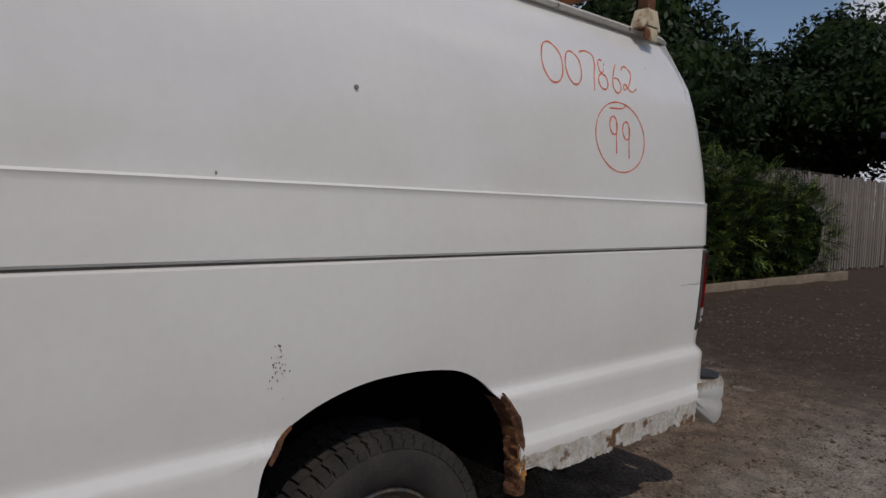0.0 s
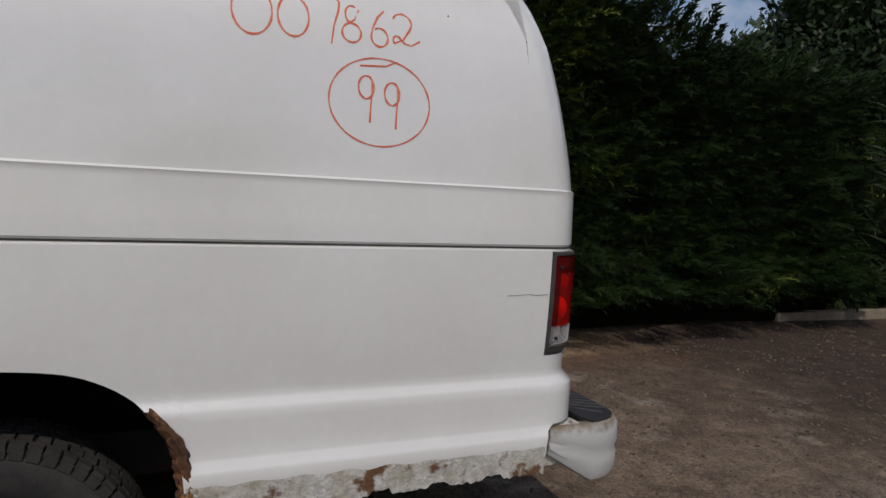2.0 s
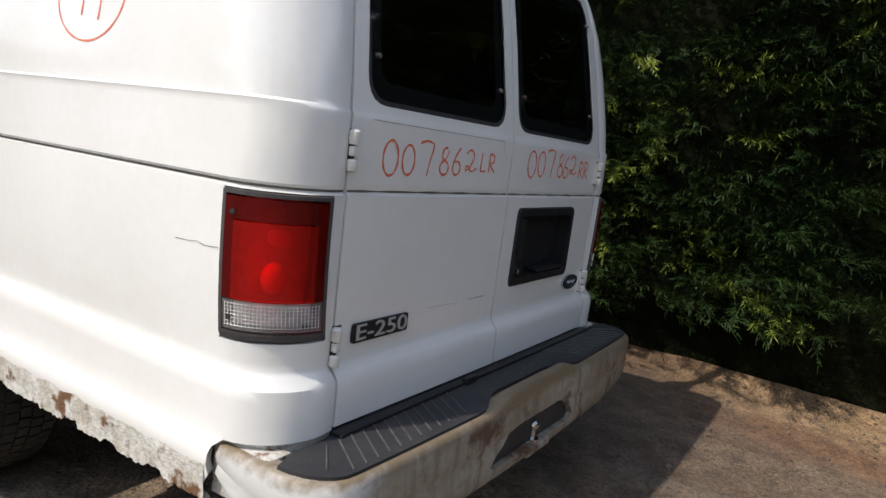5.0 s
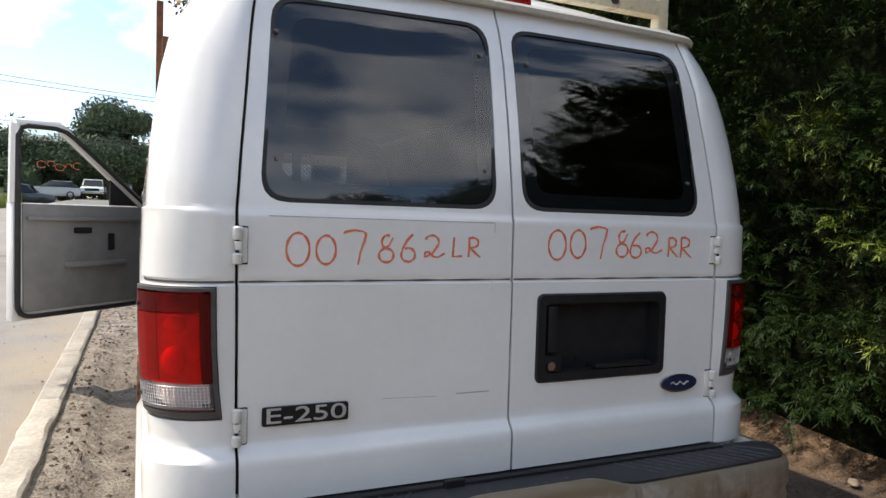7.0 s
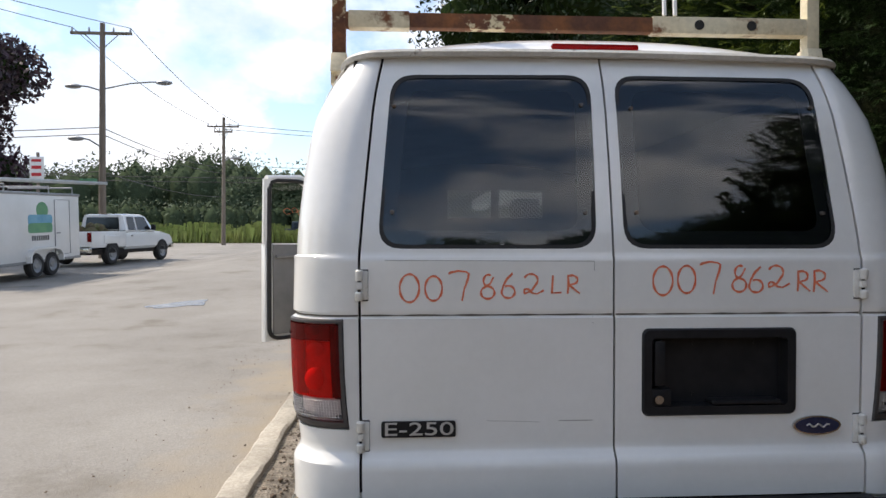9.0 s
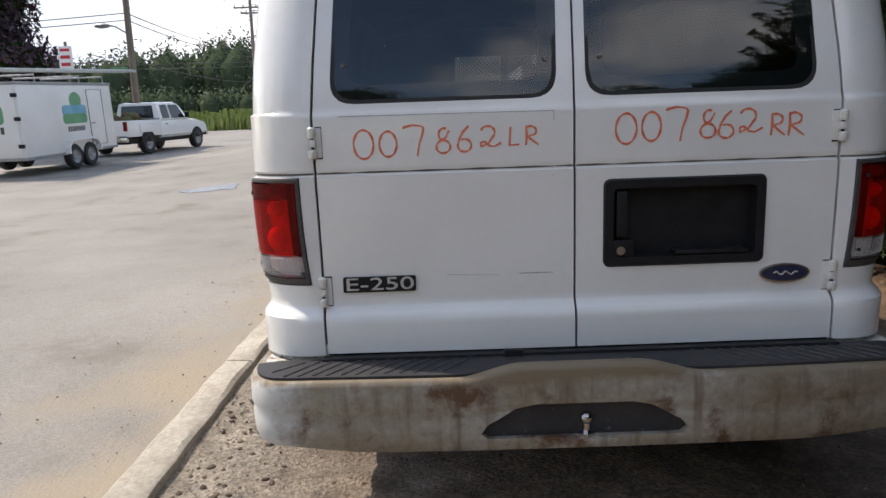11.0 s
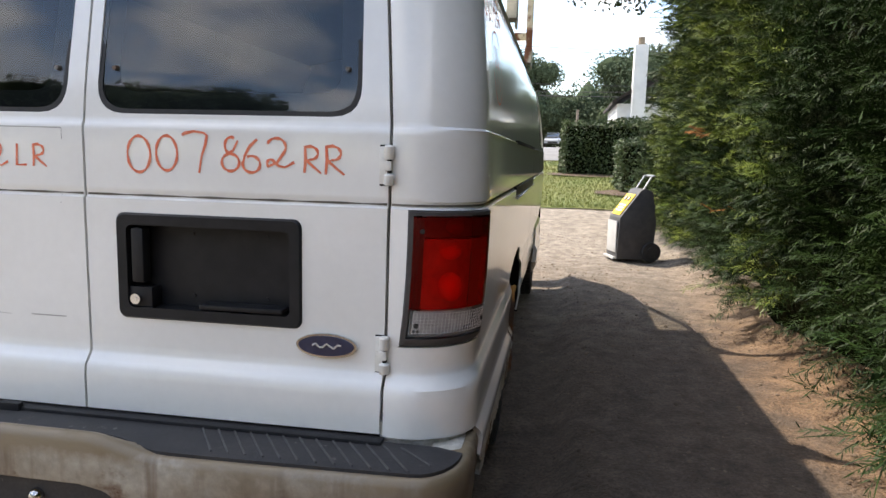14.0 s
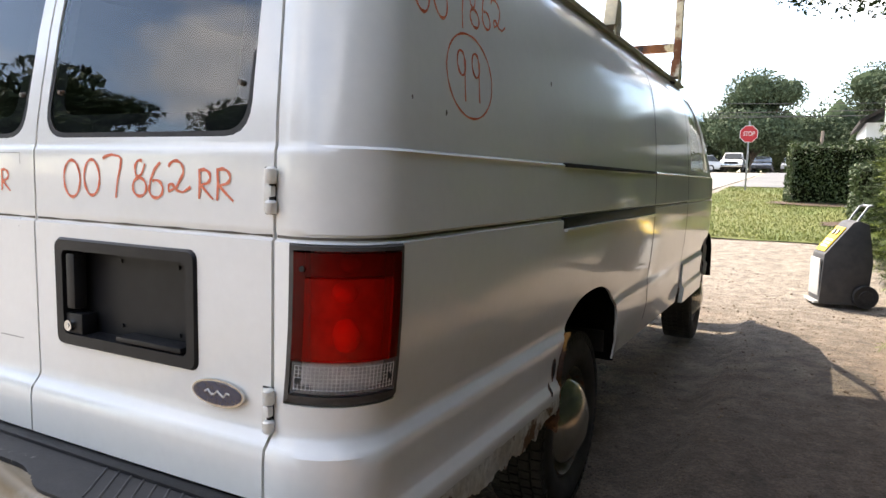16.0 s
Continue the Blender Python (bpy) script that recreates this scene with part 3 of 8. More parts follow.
def hem(bm, inward):
    """Turns the open edges of a sheet inwards, which gives it a visible thickness."""
    edges = [e for e in bm.edges if e.is_boundary]
    made = bmesh.ops.extrude_edge_only(bm, edges=edges)
    for v in {g for g in made["geom"] if isinstance(g, bmesh.types.BMVert)}:
        v.co += inward(v.co) if callable(inward) else Vector(inward)
    return bm


def revolve(bm, profile, m, n=48, scallop=None):
    """Spins (radius, x) pairs round the local x axis."""
    rows = []
    for r, x in profile:
        rows.append([m @ Vector((x, r * math.cos(2 * math.pi * k / n), r * math.sin(2 * math.pi * k / n))) for k in range(n)])
    vs = [[bm.verts.new(p) for p in row] for row in rows]
    for i in range(len(vs) - 1):
        for j in range(n):
            bm.faces.new((vs[i][j], vs[i][(j + 1) % n], vs[i + 1][(j + 1) % n], vs[i + 1][j]))
    return bm


def from_arrays(name, verts, faces, material, smooth=False):
    me = bpy.data.meshes.new(name)
    me.from_pydata(verts, [], faces)
    me.materials.append(material)
    if smooth:
        me.polygons.foreach_set("use_smooth", [True] * len(me.polygons))
    return me


def ground_z(x, y):
    """The lot lies level round the van; the land ahead climbs gently, less so beyond the roadway."""
    rise = float(np.interp(y, (7, 8.5, 10, 14, 18, 22, 27, 40, 57, 72, 100), (0, 0.02, 0.08, 0.32, 0.60, 0.82, 1.08, 1.55, 2.2, 2.45, 2.6)))
    s = max(0.0, min(1.0, (-5.0 - x) / 5.0))
    return rise - s * s * (3 - 2 * s) * float(np.interp(y, (8, 24, 57, 100), (0, 0.42, 0.85, 1.0)))


def ease(t):
    t = max(0.0, min(1.0, t))
    return t * t * (3 - 2 * t)


def lot_z(x, y):
    """The trodden lot: small humps, a bank of litter under the hedge and a hollow where the van stands."""
    z = ground_z(x, y) - 0.012 + 0.024 * noise.noise((x * 1.1, y * 1.1, 3.1)) + 0.014 * noise.noise((x * 4, y * 4, 8.2))
    hollow = ease((1.36 - abs(x)) / 0.22) * ease((y - 0.5) / 0.6) * ease((6.6 - y) / 0.6)
    return z + 0.10 * ease((x - 2.45) / 0.5) - float(np.interp(y, (1.7, 5.1), (0.126, 0.078))) * hollow


# ---- ground ----
def sheet(name, xs, ys, material, lift, label, category, rough_up=0.0, edge=None):
    bm = bmesh.new()
    rows = []
    for y in ys:
        row = []
        for x in xs:
            z = ground_z(x, y) + lift
            if rough_up:
                z += rough_up * noise.noise((x * 1.3, y * 1.3, 3.1)) + 0.5 * rough_up * noise.noise((x * 4, y * 4, 8.2))
            row.append((x + (edge(x, y) if edge else 0), y, z))
        rows.append(row)
    grid(bm, rows)
    return solo(name, bm, material, label, category, kind="structure", smooth=180)


def steps(a, b, k):
    return [a + (b - a) * i / k for i in range(k + 1)]


far_x = [-900, -300, -120, -60] + steps(-30, -2.2, 12) + steps(-1.9, 4.2, 61) + steps(5, 30, 8) + [60, 120, 300, 900]
far_y = [-900, -300, -120, -60, -30, -20] + steps(-15, -9, 12) + steps(-8.6, 9, 110) + steps(9.5, 30, 30) + steps(33, 80, 12) + [120, 300, 900]
gbm = bmesh.new()
grows = []
for y in far_y:
    row = []
    for x in far_x:
        near_lot = -1.45 < x < 4.6 and -12 < y < 15
        z = lot_z(x, y) if near_lot else ground_z(x, y) - 0.012
        if x < -1.6:
            z -= 0.05
        row.append((x, y, z))
    grows.append(row)
grid(gbm, grows)
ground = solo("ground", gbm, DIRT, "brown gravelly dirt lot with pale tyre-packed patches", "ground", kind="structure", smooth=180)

# pale concrete roadway beside the lot, with a flush kerb along its edge
road_y = steps(-40, 57, 97)
sheet("road", steps(-34, -1.62, 36), road_y, PALE_ROAD, -0.02, "pale sun-bleached concrete roadway with dusty stains", "road")
sheet("road_cross", [-1.2] + steps(2, 60, 12) + [110], steps(29.5, 57, 10), ASPHALT, 0.02, "grey asphalt street beyond the lawn", "road")
sheet("parking_lot", steps(-24, 70, 20), steps(57, 80, 8), PALE_ROAD, 0.02, "pale concrete parking lot across the street", "parking lot")
sheet("verge", [-140, -100, -70] + steps(-50, -26, 10), steps(57.2, 79, 6), GRASS, 0.12, "overgrown green verge along the roadway", "verge", 0.1)
sheet("lawn", steps(-1.2, 12, 26), steps(12.7, 28.6, 40), GRASS, 0.012, "sunlit mown lawn with bare earthy patches", "lawn", 0.03,
      edge=lambda x, y: 0.25 * noise.noise((0, y * 0.7, 1)))

# low puddle stain on the roadway
bm = bmesh.new()
pts = [(-4.9 + 0.55 * math.cos(a) * (1 + 0.8 * noise.noise((math.cos(a) * 1.6, math.sin(a) * 1.6, 0))), 11.6 + 0.9 * math.cos(a) * 0.4 + 0.42 * math.sin(a) * (1 + 0.9 * noise.noise((math.cos(a) * 3, math.sin(a) * 3, 4)))) for a in [k * 0.314 for k in range(20)]]
bm.faces.new([bm.verts.new((x, y, ground_z(x, y) - 0.012)) for x, y in pts])
solo("puddle", bm, mat("wet_road_patch", (0.10, 0.10, 0.105), (0.17, 0.165, 0.155), 5, 0.22, fine=0.1), "shallow grey puddle on the concrete roadway", "puddle", kind="structure")

# gravel scattered over the lot, denser where it has been thrown aside
rng = np.random.default_rng(4)
ico = bmesh.new()
bmesh.ops.create_icosphere(ico, subdivisions=1, radius=1)
ico_v = np.array([v.co[:] for v in ico.verts])
ico_f = np.array([[v.index for v in f.verts] for f in ico.faces])
ico.free()


def scatter_stones(name, count, region, sizes, label):
    verts, faces = [], []
    k = 0
    while k < count:
        x, y = rng.uniform(*region[0]), rng.uniform(*region[1])
        r = sizes[0] * (sizes[1] / sizes[0]) ** (rng.random() ** 3)
        v = ico_v * (1 + rng.uniform(-0.3, 0.3, (len(ico_v), 1))) * r * np.array([1, rng.uniform(0.6, 1), rng.uniform(0.4, 0.75)])
        a = rng.uniform(0, 6.28)
        v = v @ np.array([[math.cos(a), -math.sin(a), 0], [math.sin(a), math.cos(a), 0], [0, 0, 1]])
        z = lot_z(x, y)
        faces.append(ico_f + len(ico_v) * k)
        verts.append(v + np.array([x, y, z + r * 0.12]))
        k += 1
    ob = new(name, from_arrays(name, np.concatenate(verts).tolist(), np.concatenate(faces).tolist(), STONES))
    return tagged(ob, label, "gravel", kind="stuff")


scatter_stones("gravel", 15000, ((-1.42, 3.1), (-5.5, 9.5)), (0.003, 0.016), "loose grey and tan gravel strewn on the dirt lot")
scatter_stones("gravel", 8000, ((-1.2, 2.7), (-6.5, -0.4)), (0.004, 0.018), "packed grey gravel behind the van")
scatter_stones("gravel", 1600, ((-1.4, 3.3), (-12, -5)), (0.008, 0.03), "coarse pale gravel on the dirt lot behind the van")
scatter_stones("gravel", 700, ((-2.6, -1.66), (-3.0, 9.0)), (0.003, 0.010), "fine grit swept against the kerb on the roadway")
scatter_stones("gravel", 1500, ((-1.46, -1.05), (-2.0, 9.0)), (0.005, 0.022), "gravel gathered along the inside of the kerb")

# hedge: a tall clipped row of cypress, branches lifted clear of the ground
HEDGE_Y0, HEDGE_Y1 = -6.4, 11.6


def hedge_face(y, z):
    """How far the foliage reaches towards the lot at a place along the hedge."""
    lump = 0.22 * noise.noise((y * 0.55, z * 0.6, 0.3)) + 0.13 * noise.noise((y * 1.4, z * 1.3, 5.0))
    base = float(np.interp(y, (-8, -4, -2, 0, 2, 5, 11.6), (2.66, 2.46, 2.34, 2.35, 2.46, 2.66, 2.62))) + 0.08 * min(1, abs(z - 1.2))
    near = max(0.0, min(1.0, (y + 0.4) / 1.6))
    base -= (0.74 - 0.34 * near) * max(0.0, 0.95 - z)
    return base - lump + (0.03 + 0.07 * ease((y - 6.0) / 4.0)) * max(0.0, z - 2.2)


def hedge_top(y):
    return 5.2 + 0.35 * noise.noise((y * 0.5, 0, 7)) - 1.7 * ease((2.5 - y) / 3.5) - 0.72 * ease((-2.6 - y) / 2.2)


SPRAY = []
for side in (-1, 1):
    for k in range(6):
        s = 0.12 + 0.15 * k
        length = 0.40 * (1 - s) + 0.12
        SPRAY.append(((s, 0.0), (s + 0.10 + 0.35 * length, side * 0.5 * length), (s + 0.10, side * 0.02), 0.045))


def spray_mesh(places, name, material, parent, label=""):
    """Feathery flat sprays; each place is (point, outward, droop, size)."""
    verts, faces = [], []
    for p, out, side, up, size in places:
        base = len(verts)

        def at(u, v, w=0.0):
            q = p + out * (u * size) + side * (v * size) + up * (w * size)
            return (q.x, q.y, q.z)
        for (u0, v0), (u1, v1), (u2, v2), wd in SPRAY:
            droop = -0.25 * u1 * u1
            b = len(verts)
            verts += [at(u0, v0, -0.25 * u0 * u0), at((u0 + u1) / 2 + wd, (v0 + v1) / 2 - (wd if v1 < 0 else -wd) * 0.2, droop * 0.5 + 0.02),
                      at(u1, v1, droop), at((u0 + u1) / 2 - wd, (v0 + v1) / 2, droop * 0.5)]
            faces.append((b, b + 1, b + 2, b + 3))
        b = len(verts)
        verts += [at(0, 0.02), at(0.55, 0.035, -0.07), at(1.12, 0, -0.28), at(0.55, -0.035, -0.07)]
        faces.append((b, b + 1, b + 2, b + 3))
    ob = new(name, from_arrays(name, verts, faces, material))
    ob.parent = parent
    if label:
        tagged(ob, label)
    return ob


def sprig(p, d, r, size):
    s = d.cross(Vector((r.normal(0, 0.35), r.normal(0, 0.35), 1))).normalized()
    u = s.cross(d).normalized()
    return (p, d, s, u if u.z > 0 else -u, size)


def hedge_branches(count, r, y_range=None, z_range=None, reach=0.42, size=0.20):
    """Drooping branches; each carries sprays along its length, the lit-coloured ones at its tip."""
    inner, tips = [], []
    for _ in range(count):
        y = r.uniform(*(y_range or (HEDGE_Y0, HEDGE_Y1)))
        top = hedge_top(y)
        z = r.uniform(*(z_range or (0.30, top)))
        if z > top or z < 0.50 + 0.22 * noise.noise((y * 1.7, 0, 2)):
            continue
        deep = 0.34 if noise.noise((y * 1.0, z * 1.5, 11)) > 0.15 else 0.0
        root = Vector((hedge_face(y, z) + 0.40 + deep, y, z))
        out = Vector((-1.0, r.normal(0, 0.45), r.normal(0.25, 0.30))).normalized()
        length = reach * r.uniform(0.7, 1.5)
        k = 8
        for i in range(k):
            s = (i + 0.5) / k
            p = root + out * (length * s) + Vector((0, 0, -0.22 * length * s * s))
            side = Vector((r.normal(-0.4, 0.3), r.normal(0, 0.8), r.normal(0.05, 0.35)))
            d = (out + side * (0.9 if i < k - 1 else 0.25)).normalized()
            (tips if i >= k - 2 and r.random() < 0.62 else inner).append(sprig(p, d, r, size * r.uniform(0.65, 1.25) * (1.15 - 0.3 * s)))
    return inner, tips


def hedge_places(count, r, size, y_range, z_range):
    out = []
    for _ in range(count):
        y, z = r.uniform(*y_range), r.uniform(*z_range)
        d = Vector((-1.0, r.normal(0, 0.55), r.normal(0.12, 0.4))).normalized()
        out.append(sprig(Vector((hedge_face(y, z) + r.uniform(-0.05, 0.08), y, z)), d, r, size * r.uniform(0.6, 1.3)))
    return out


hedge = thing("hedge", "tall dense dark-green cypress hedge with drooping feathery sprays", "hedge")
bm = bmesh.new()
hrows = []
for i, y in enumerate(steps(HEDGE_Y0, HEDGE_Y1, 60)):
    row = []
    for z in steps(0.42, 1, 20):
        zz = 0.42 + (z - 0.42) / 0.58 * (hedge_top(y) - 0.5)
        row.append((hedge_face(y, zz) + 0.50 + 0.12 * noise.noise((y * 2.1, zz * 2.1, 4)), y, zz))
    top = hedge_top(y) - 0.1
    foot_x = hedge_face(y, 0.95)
    # shell runs down to the ground, a dark sheet for the shade below
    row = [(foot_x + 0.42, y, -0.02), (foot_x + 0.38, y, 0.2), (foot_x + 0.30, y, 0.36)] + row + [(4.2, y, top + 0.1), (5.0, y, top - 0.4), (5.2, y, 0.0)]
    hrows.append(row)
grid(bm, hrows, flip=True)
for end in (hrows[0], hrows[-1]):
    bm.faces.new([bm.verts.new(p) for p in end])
part("inner_foliage", bm, CEDAR_DARK, hedge, "dark inner shell with shade put into its colour", smooth=180)
hr = np.random.default_rng(21)
a_, b_ = hedge_branches(2000, hr, (HEDGE_Y0, HEDGE_Y1), (3.3, 6.4), 0.46, 0.20)
spray_mesh(a_, "foliage", CEDAR, hedge)
spray_mesh(b_, "tip_foliage", CEDAR_TIP, hedge, "yellow-green surface sprays with sunlight put into the colour")
a_, b_ = hedge_branches(700, hr, (HEDGE_Y0, HEDGE_Y1), (0.4, 3.6), 0.30, 0.17)
spray_mesh(a_ + b_, "foliage", CEDAR, hedge)


def blade(p, d, length, width):
    """A slim flat leaflet from p along d, in the plane of its frond."""
    d = np.array(d) / math.hypot(*d)
    n_ = np.array((-d[1], d[0]))
    p = np.array(p)
    return [p, p + d * length * 0.45 + n_ * width, p + d * length, p + d * length * 0.45 - n_ * width]


# one flat feathery plume: a stem with a few thick side sprigs, narrowing to its tip
FROND = [blade((0, 0), (1, 0), 1.0, 0.020)]
for side in (-1, 1):
    for k in range(7):
        s = 0.08 + 0.118 * k + (0.055 if side > 0 else 0)
        ang = radians(40 - 12 * s)
        FROND.append(blade((s, 0), (math.cos(ang), side * math.sin(ang)), 0.30 * (1 - s) + 0.10, 0.0175))
FROND = np.array(FROND)


def fronds(name, places, material, r, label="", parent=None):
    """All the plumes of one colour; each place is (root, along, across, up, length)."""
    k = len(places)
    root, d, s, u = (np.array([tuple(p[i]) for p in places])[:, None, None, :] for i in range(4))
    size = np.array([p[4] for p in places])[:, None, None, None]
    fu, fv = FROND[None, :, :, 0, None], FROND[None, :, :, 1, None]
    tilt = r.normal(0, 0.12, (k, FROND.shape[0], 1, 1)) * np.array([0, 0.5, 1, 0.5])[None, None, :, None]
    lift = -0.22 * fu ** 2 + 0.16 * np.abs(fv) + tilt
    pts_ = (root + size * (d * fu + s * fv + u * lift)).reshape(-1, 3)
    n_ = len(pts_) // 4
    me = bpy.data.meshes.new(name)
    me.vertices.add(len(pts_))
    me.vertices.foreach_set("co", pts_.astype(np.float32).ravel())
    me.loops.add(len(pts_))
    me.loops.foreach_set("vertex_index", np.arange(len(pts_), dtype=np.int32))
    me.polygons.add(n_)
    me.polygons.foreach_set("loop_start", np.arange(0, 4 * n_, 4, dtype=np.int32))
    me.update(calc_edges=True)
    me.materials.append(material)
    ob = new(name, me)
    ob.parent = parent or hedge
    if label:
        tagged(ob, label)
    return ob


def branch_fan(root, out, r, count, reach, plume):
    """Plumes fanned along one shallow branch, all swept the same way."""
    side = out.cross(Vector((r.normal(0, 0.25), r.normal(0, 0.25), 1))).normalized()
    up = side.cross(out).normalized()
    made = []
    for i in range(count):
        q = (i + 0.5) / count
        turn = r.normal(0, 0.40) * (1.15 - 0.6 * q)
        d = (out + side * turn + up * r.normal(0.02, 0.16)).normalized()
        p = root + out * (reach * q) + side * (turn * reach * 0.22) + up * (r.normal(0, 0.02) - 0.10 * reach * q * q)
        s = d.cross(up + Vector((r.normal(0, 0.3), r.normal(0, 0.3), 0))).normalized()
        made.append((p, d, s, s.cross(d).normalized(), plume * r.uniform(0.7, 1.3)))
    return made


dull, lit = [], []
for _ in range(6400):
    y = hr.uniform(HEDGE_Y0, HEDGE_Y1)
    foot = 0.30 - 0.16 * ease((y + 0.4) / 1.6)
    z = foot + (min(4.6, hedge_top(y)) - foot) * hr.random() ** 1.15
    if z < foot + 0.12 + 0.18 * noise.noise((y * 1.7, 0, 2)):
        continue
    gap = noise.noise((y * 1.5, z * 2.6, 21)) + 0.5 * noise.noise((y * 4.1, z * 5.2, 3))
    ahead = ease((y - 2.2) / 2.5)
    if gap < -0.18 - 0.15 * ahead and hr.random() < 0.6:
        continue
    out = Vector((-1.0, hr.normal(-0.75, 0.35), hr.normal(0.30, 0.20))).normalized()
    root = Vector((hedge_face(y, z) + 0.36 - 0.10 * gap + hr.uniform(-0.06, 0.12), y, z))
    # fewer lit-coloured fans beside and behind the van paint shade there
    bright = noise.noise((y * 0.8, z * 0.9, 40)) * 0.8 + hr.random()
    (lit if bright > 0.99 - 0.32 * ahead + 0.28 * ease((-1.6 - y) / 2.0) else dull).extend(branch_fan(root, out, hr, 8, hr.uniform(0.24, 0.46), 0.18))
fronds("frond_foliage", dull, CEDAR, hr, "flat dark-green feathery fronds")
fronds("fresh_frond_foliage", lit, CEDAR_TIP, hr, "yellow-green surface fronds with sunlight put into the colour")
# the end of the hedge, and its top
ends = []
for _ in range(2600):
    end = hr.random() < 0.5
    y = HEDGE_Y1 if end else HEDGE_Y0
    z = hr.uniform(0.4, hedge_top(y))
    d = Vector((hr.normal(-0.2, 0.5), 1.0 if end else -1.0, hr.normal(0.1, 0.4))).normalized()
    s = d.cross(Vector((hr.normal(0, 0.3), 0.1, 1))).normalized()
    ends.append((Vector((hr.uniform(hedge_face(y, z), 4.9), y - d.y * 0.1, z)), d, s, s.cross(d).normalized(), 0.30 * hr.uniform(0.6, 1.3)))
for _ in range(2600):
    y = hr.uniform(HEDGE_Y0, HEDGE_Y1)
    d = Vector((hr.normal(-0.5, 0.5), hr.normal(0, 0.5), 1)).normalized()
    s = d.cross(Vector((1, 0.2, 0))).normalized()
    ends.append((Vector((hr.uniform(hedge_face(y, 5), 4.6), y, hedge_top(y) - 0.15)), d, s, s.cross(d).normalized(), 0.42 * hr.uniform(0.6, 1.3)))
spray_mesh(ends, "foliage", CEDAR, hedge)
dead = hedge_places(7, hr, 0.16, (5.7, 6.2), (1.48, 1.60)) + hedge_places(3, hr, 0.09, (3.4, 3.6), (0.88, 0.95)) + hedge_places(3, hr, 0.09, (-1.9, -1.78), (0.66, 0.72))
tagged(spray_mesh([(p - Vector((0.17, 0, 0)), d, s, u, z) for p, d, s, u, z in dead], "dead_sprig", CEDAR_DEAD, hedge, "orange-brown dead sprigs"), kind="stuff")


# ---- the van ----
SIDE = [(0.43, 1.004), (0.45, 1.006), (0.50, 1.010), (0.525, 1.012), (0.535, 1.009), (0.556, 0.997), (0.564, 0.995), (0.60, 0.995), (0.66, 0.997),
        (0.686, 0.998), (0.696, 0.994), (0.712, 0.983), (0.722, 0.980), (0.74, 0.981), (0.785, 0.987), (0.86, 0.995), (0.95, 1.001), (1.04, 1.004),
        (1.108, 1.005), (1.117, 1.005), (1.121, 0.994), (1.132, 0.994), (1.136, 1.003), (1.146, 1.003), (1.20, 1.002), (1.286, 1.000), (1.297, 1.000), (1.304, 1.003), (1.310, 0.993), (1.320, 0.993), (1.38, 0.991),
        (1.45, 0.986), (1.52, 0.979), (1.60, 0.970), (1.68, 0.958), (1.76, 0.940), (1.83, 0.909), (1.88, 0.882), (1.93, 0.850), (1.952, 0.838)]
REAR = [(0.43, 0.0), (0.56, -0.028), (0.66, -0.028), (0.686, -0.025), (0.712, -0.004), (0.722, 0.0), (1.117, -0.002), (1.121, 0.005), (1.132, 0.005),
        (1.136, 0.003), (1.296, 0.003), (1.310, 0.009), (1.40, 0.020), (1.60, 0.057), (1.79, 0.100), (1.88, 0.135), (1.93, 0.160), (1.952, 0.168)]
ZS = [z for z, _ in SIDE]


def lerp_table(table, z):
    return float(np.interp(z, [a for a, _ in table], [b for _, b in table]))


def half_width(z):
    return lerp_table(SIDE, z)


def rear_y(z):
    return lerp_table(REAR, z)


def door_edge(z):
    return lerp_table([(0.4, 0.778), (1.3, 0.787), (1.45, 0.776), (1.8, 0.745), (1.952, 0.718)], z)


CORNER_X, CORNER_Y, MID = 0.172, 0.150, -0.008


def outline(z, s, side):
    """Rear corner: s from 0 (where the flat back ends) to 1 (where the flank begins)."""
    a = s * math.pi / 2
    w = half_width(z)
    cx = min(CORNER_X, w - door_edge(z) - 0.014)
    return Vector((side * (w - cx + cx * math.sin(a)), rear_y(z) + CORNER_Y * (1 - math.cos(a)), z))


def rear_at(x, z, proud=0.0):
    return Vector((x, rear_y(z) - proud + 0.006 * (x / 0.8) ** 2, z))


def side_at(y, z, side, proud=0.0):
    w = half_width(z)
    if side > 0 and z < 0.74 and y > 1.9:
        s = min(1.0, (y - 1.9) / 0.3)
        w += s * (0.984 - 0.03 * max(0.0, 0.6 - z) / 0.17 - w) * min(1.0, (0.74 - z) / 0.05)
    return Vector((side * (w + proud), y, z))


van = thing("cargo_van", "white full-size cargo van with rusty sills, parked on dirt", "van")
LAMP_Z0, LAMP_Z1 = 0.785, 1.117
ARCH_R = [(1.205, 0.40), (1.210, 0.52), (1.230, 0.60), (1.283, 0.68), (1.356, 0.75), (1.45, 0.798), (1.54, 0.814), (1.66, 0.822), (1.80, 0.814),
          (1.94, 0.772), (2.04, 0.704), (2.078, 0.63), (2.09, 0.40)]


def softened(pts, times=2):
    """Rounds the corners of an open outline, keeping its ends."""
    for _ in range(times):
        out = [pts[0]]
        for (a, b), (c, d) in zip(pts, pts[1:]):
            out += [(a * 0.75 + c * 0.25, b * 0.75 + d * 0.25), (a * 0.25 + c * 0.75, b * 0.25 + d * 0.75)]
        pts = out + [pts[-1]]
    return pts


ARCH_R = softened(ARCH_R)
ARCH_F = [(y + 3.50, z) for y, z in ARCH_R]
side_ys = steps(0.16, 3.86, 46)


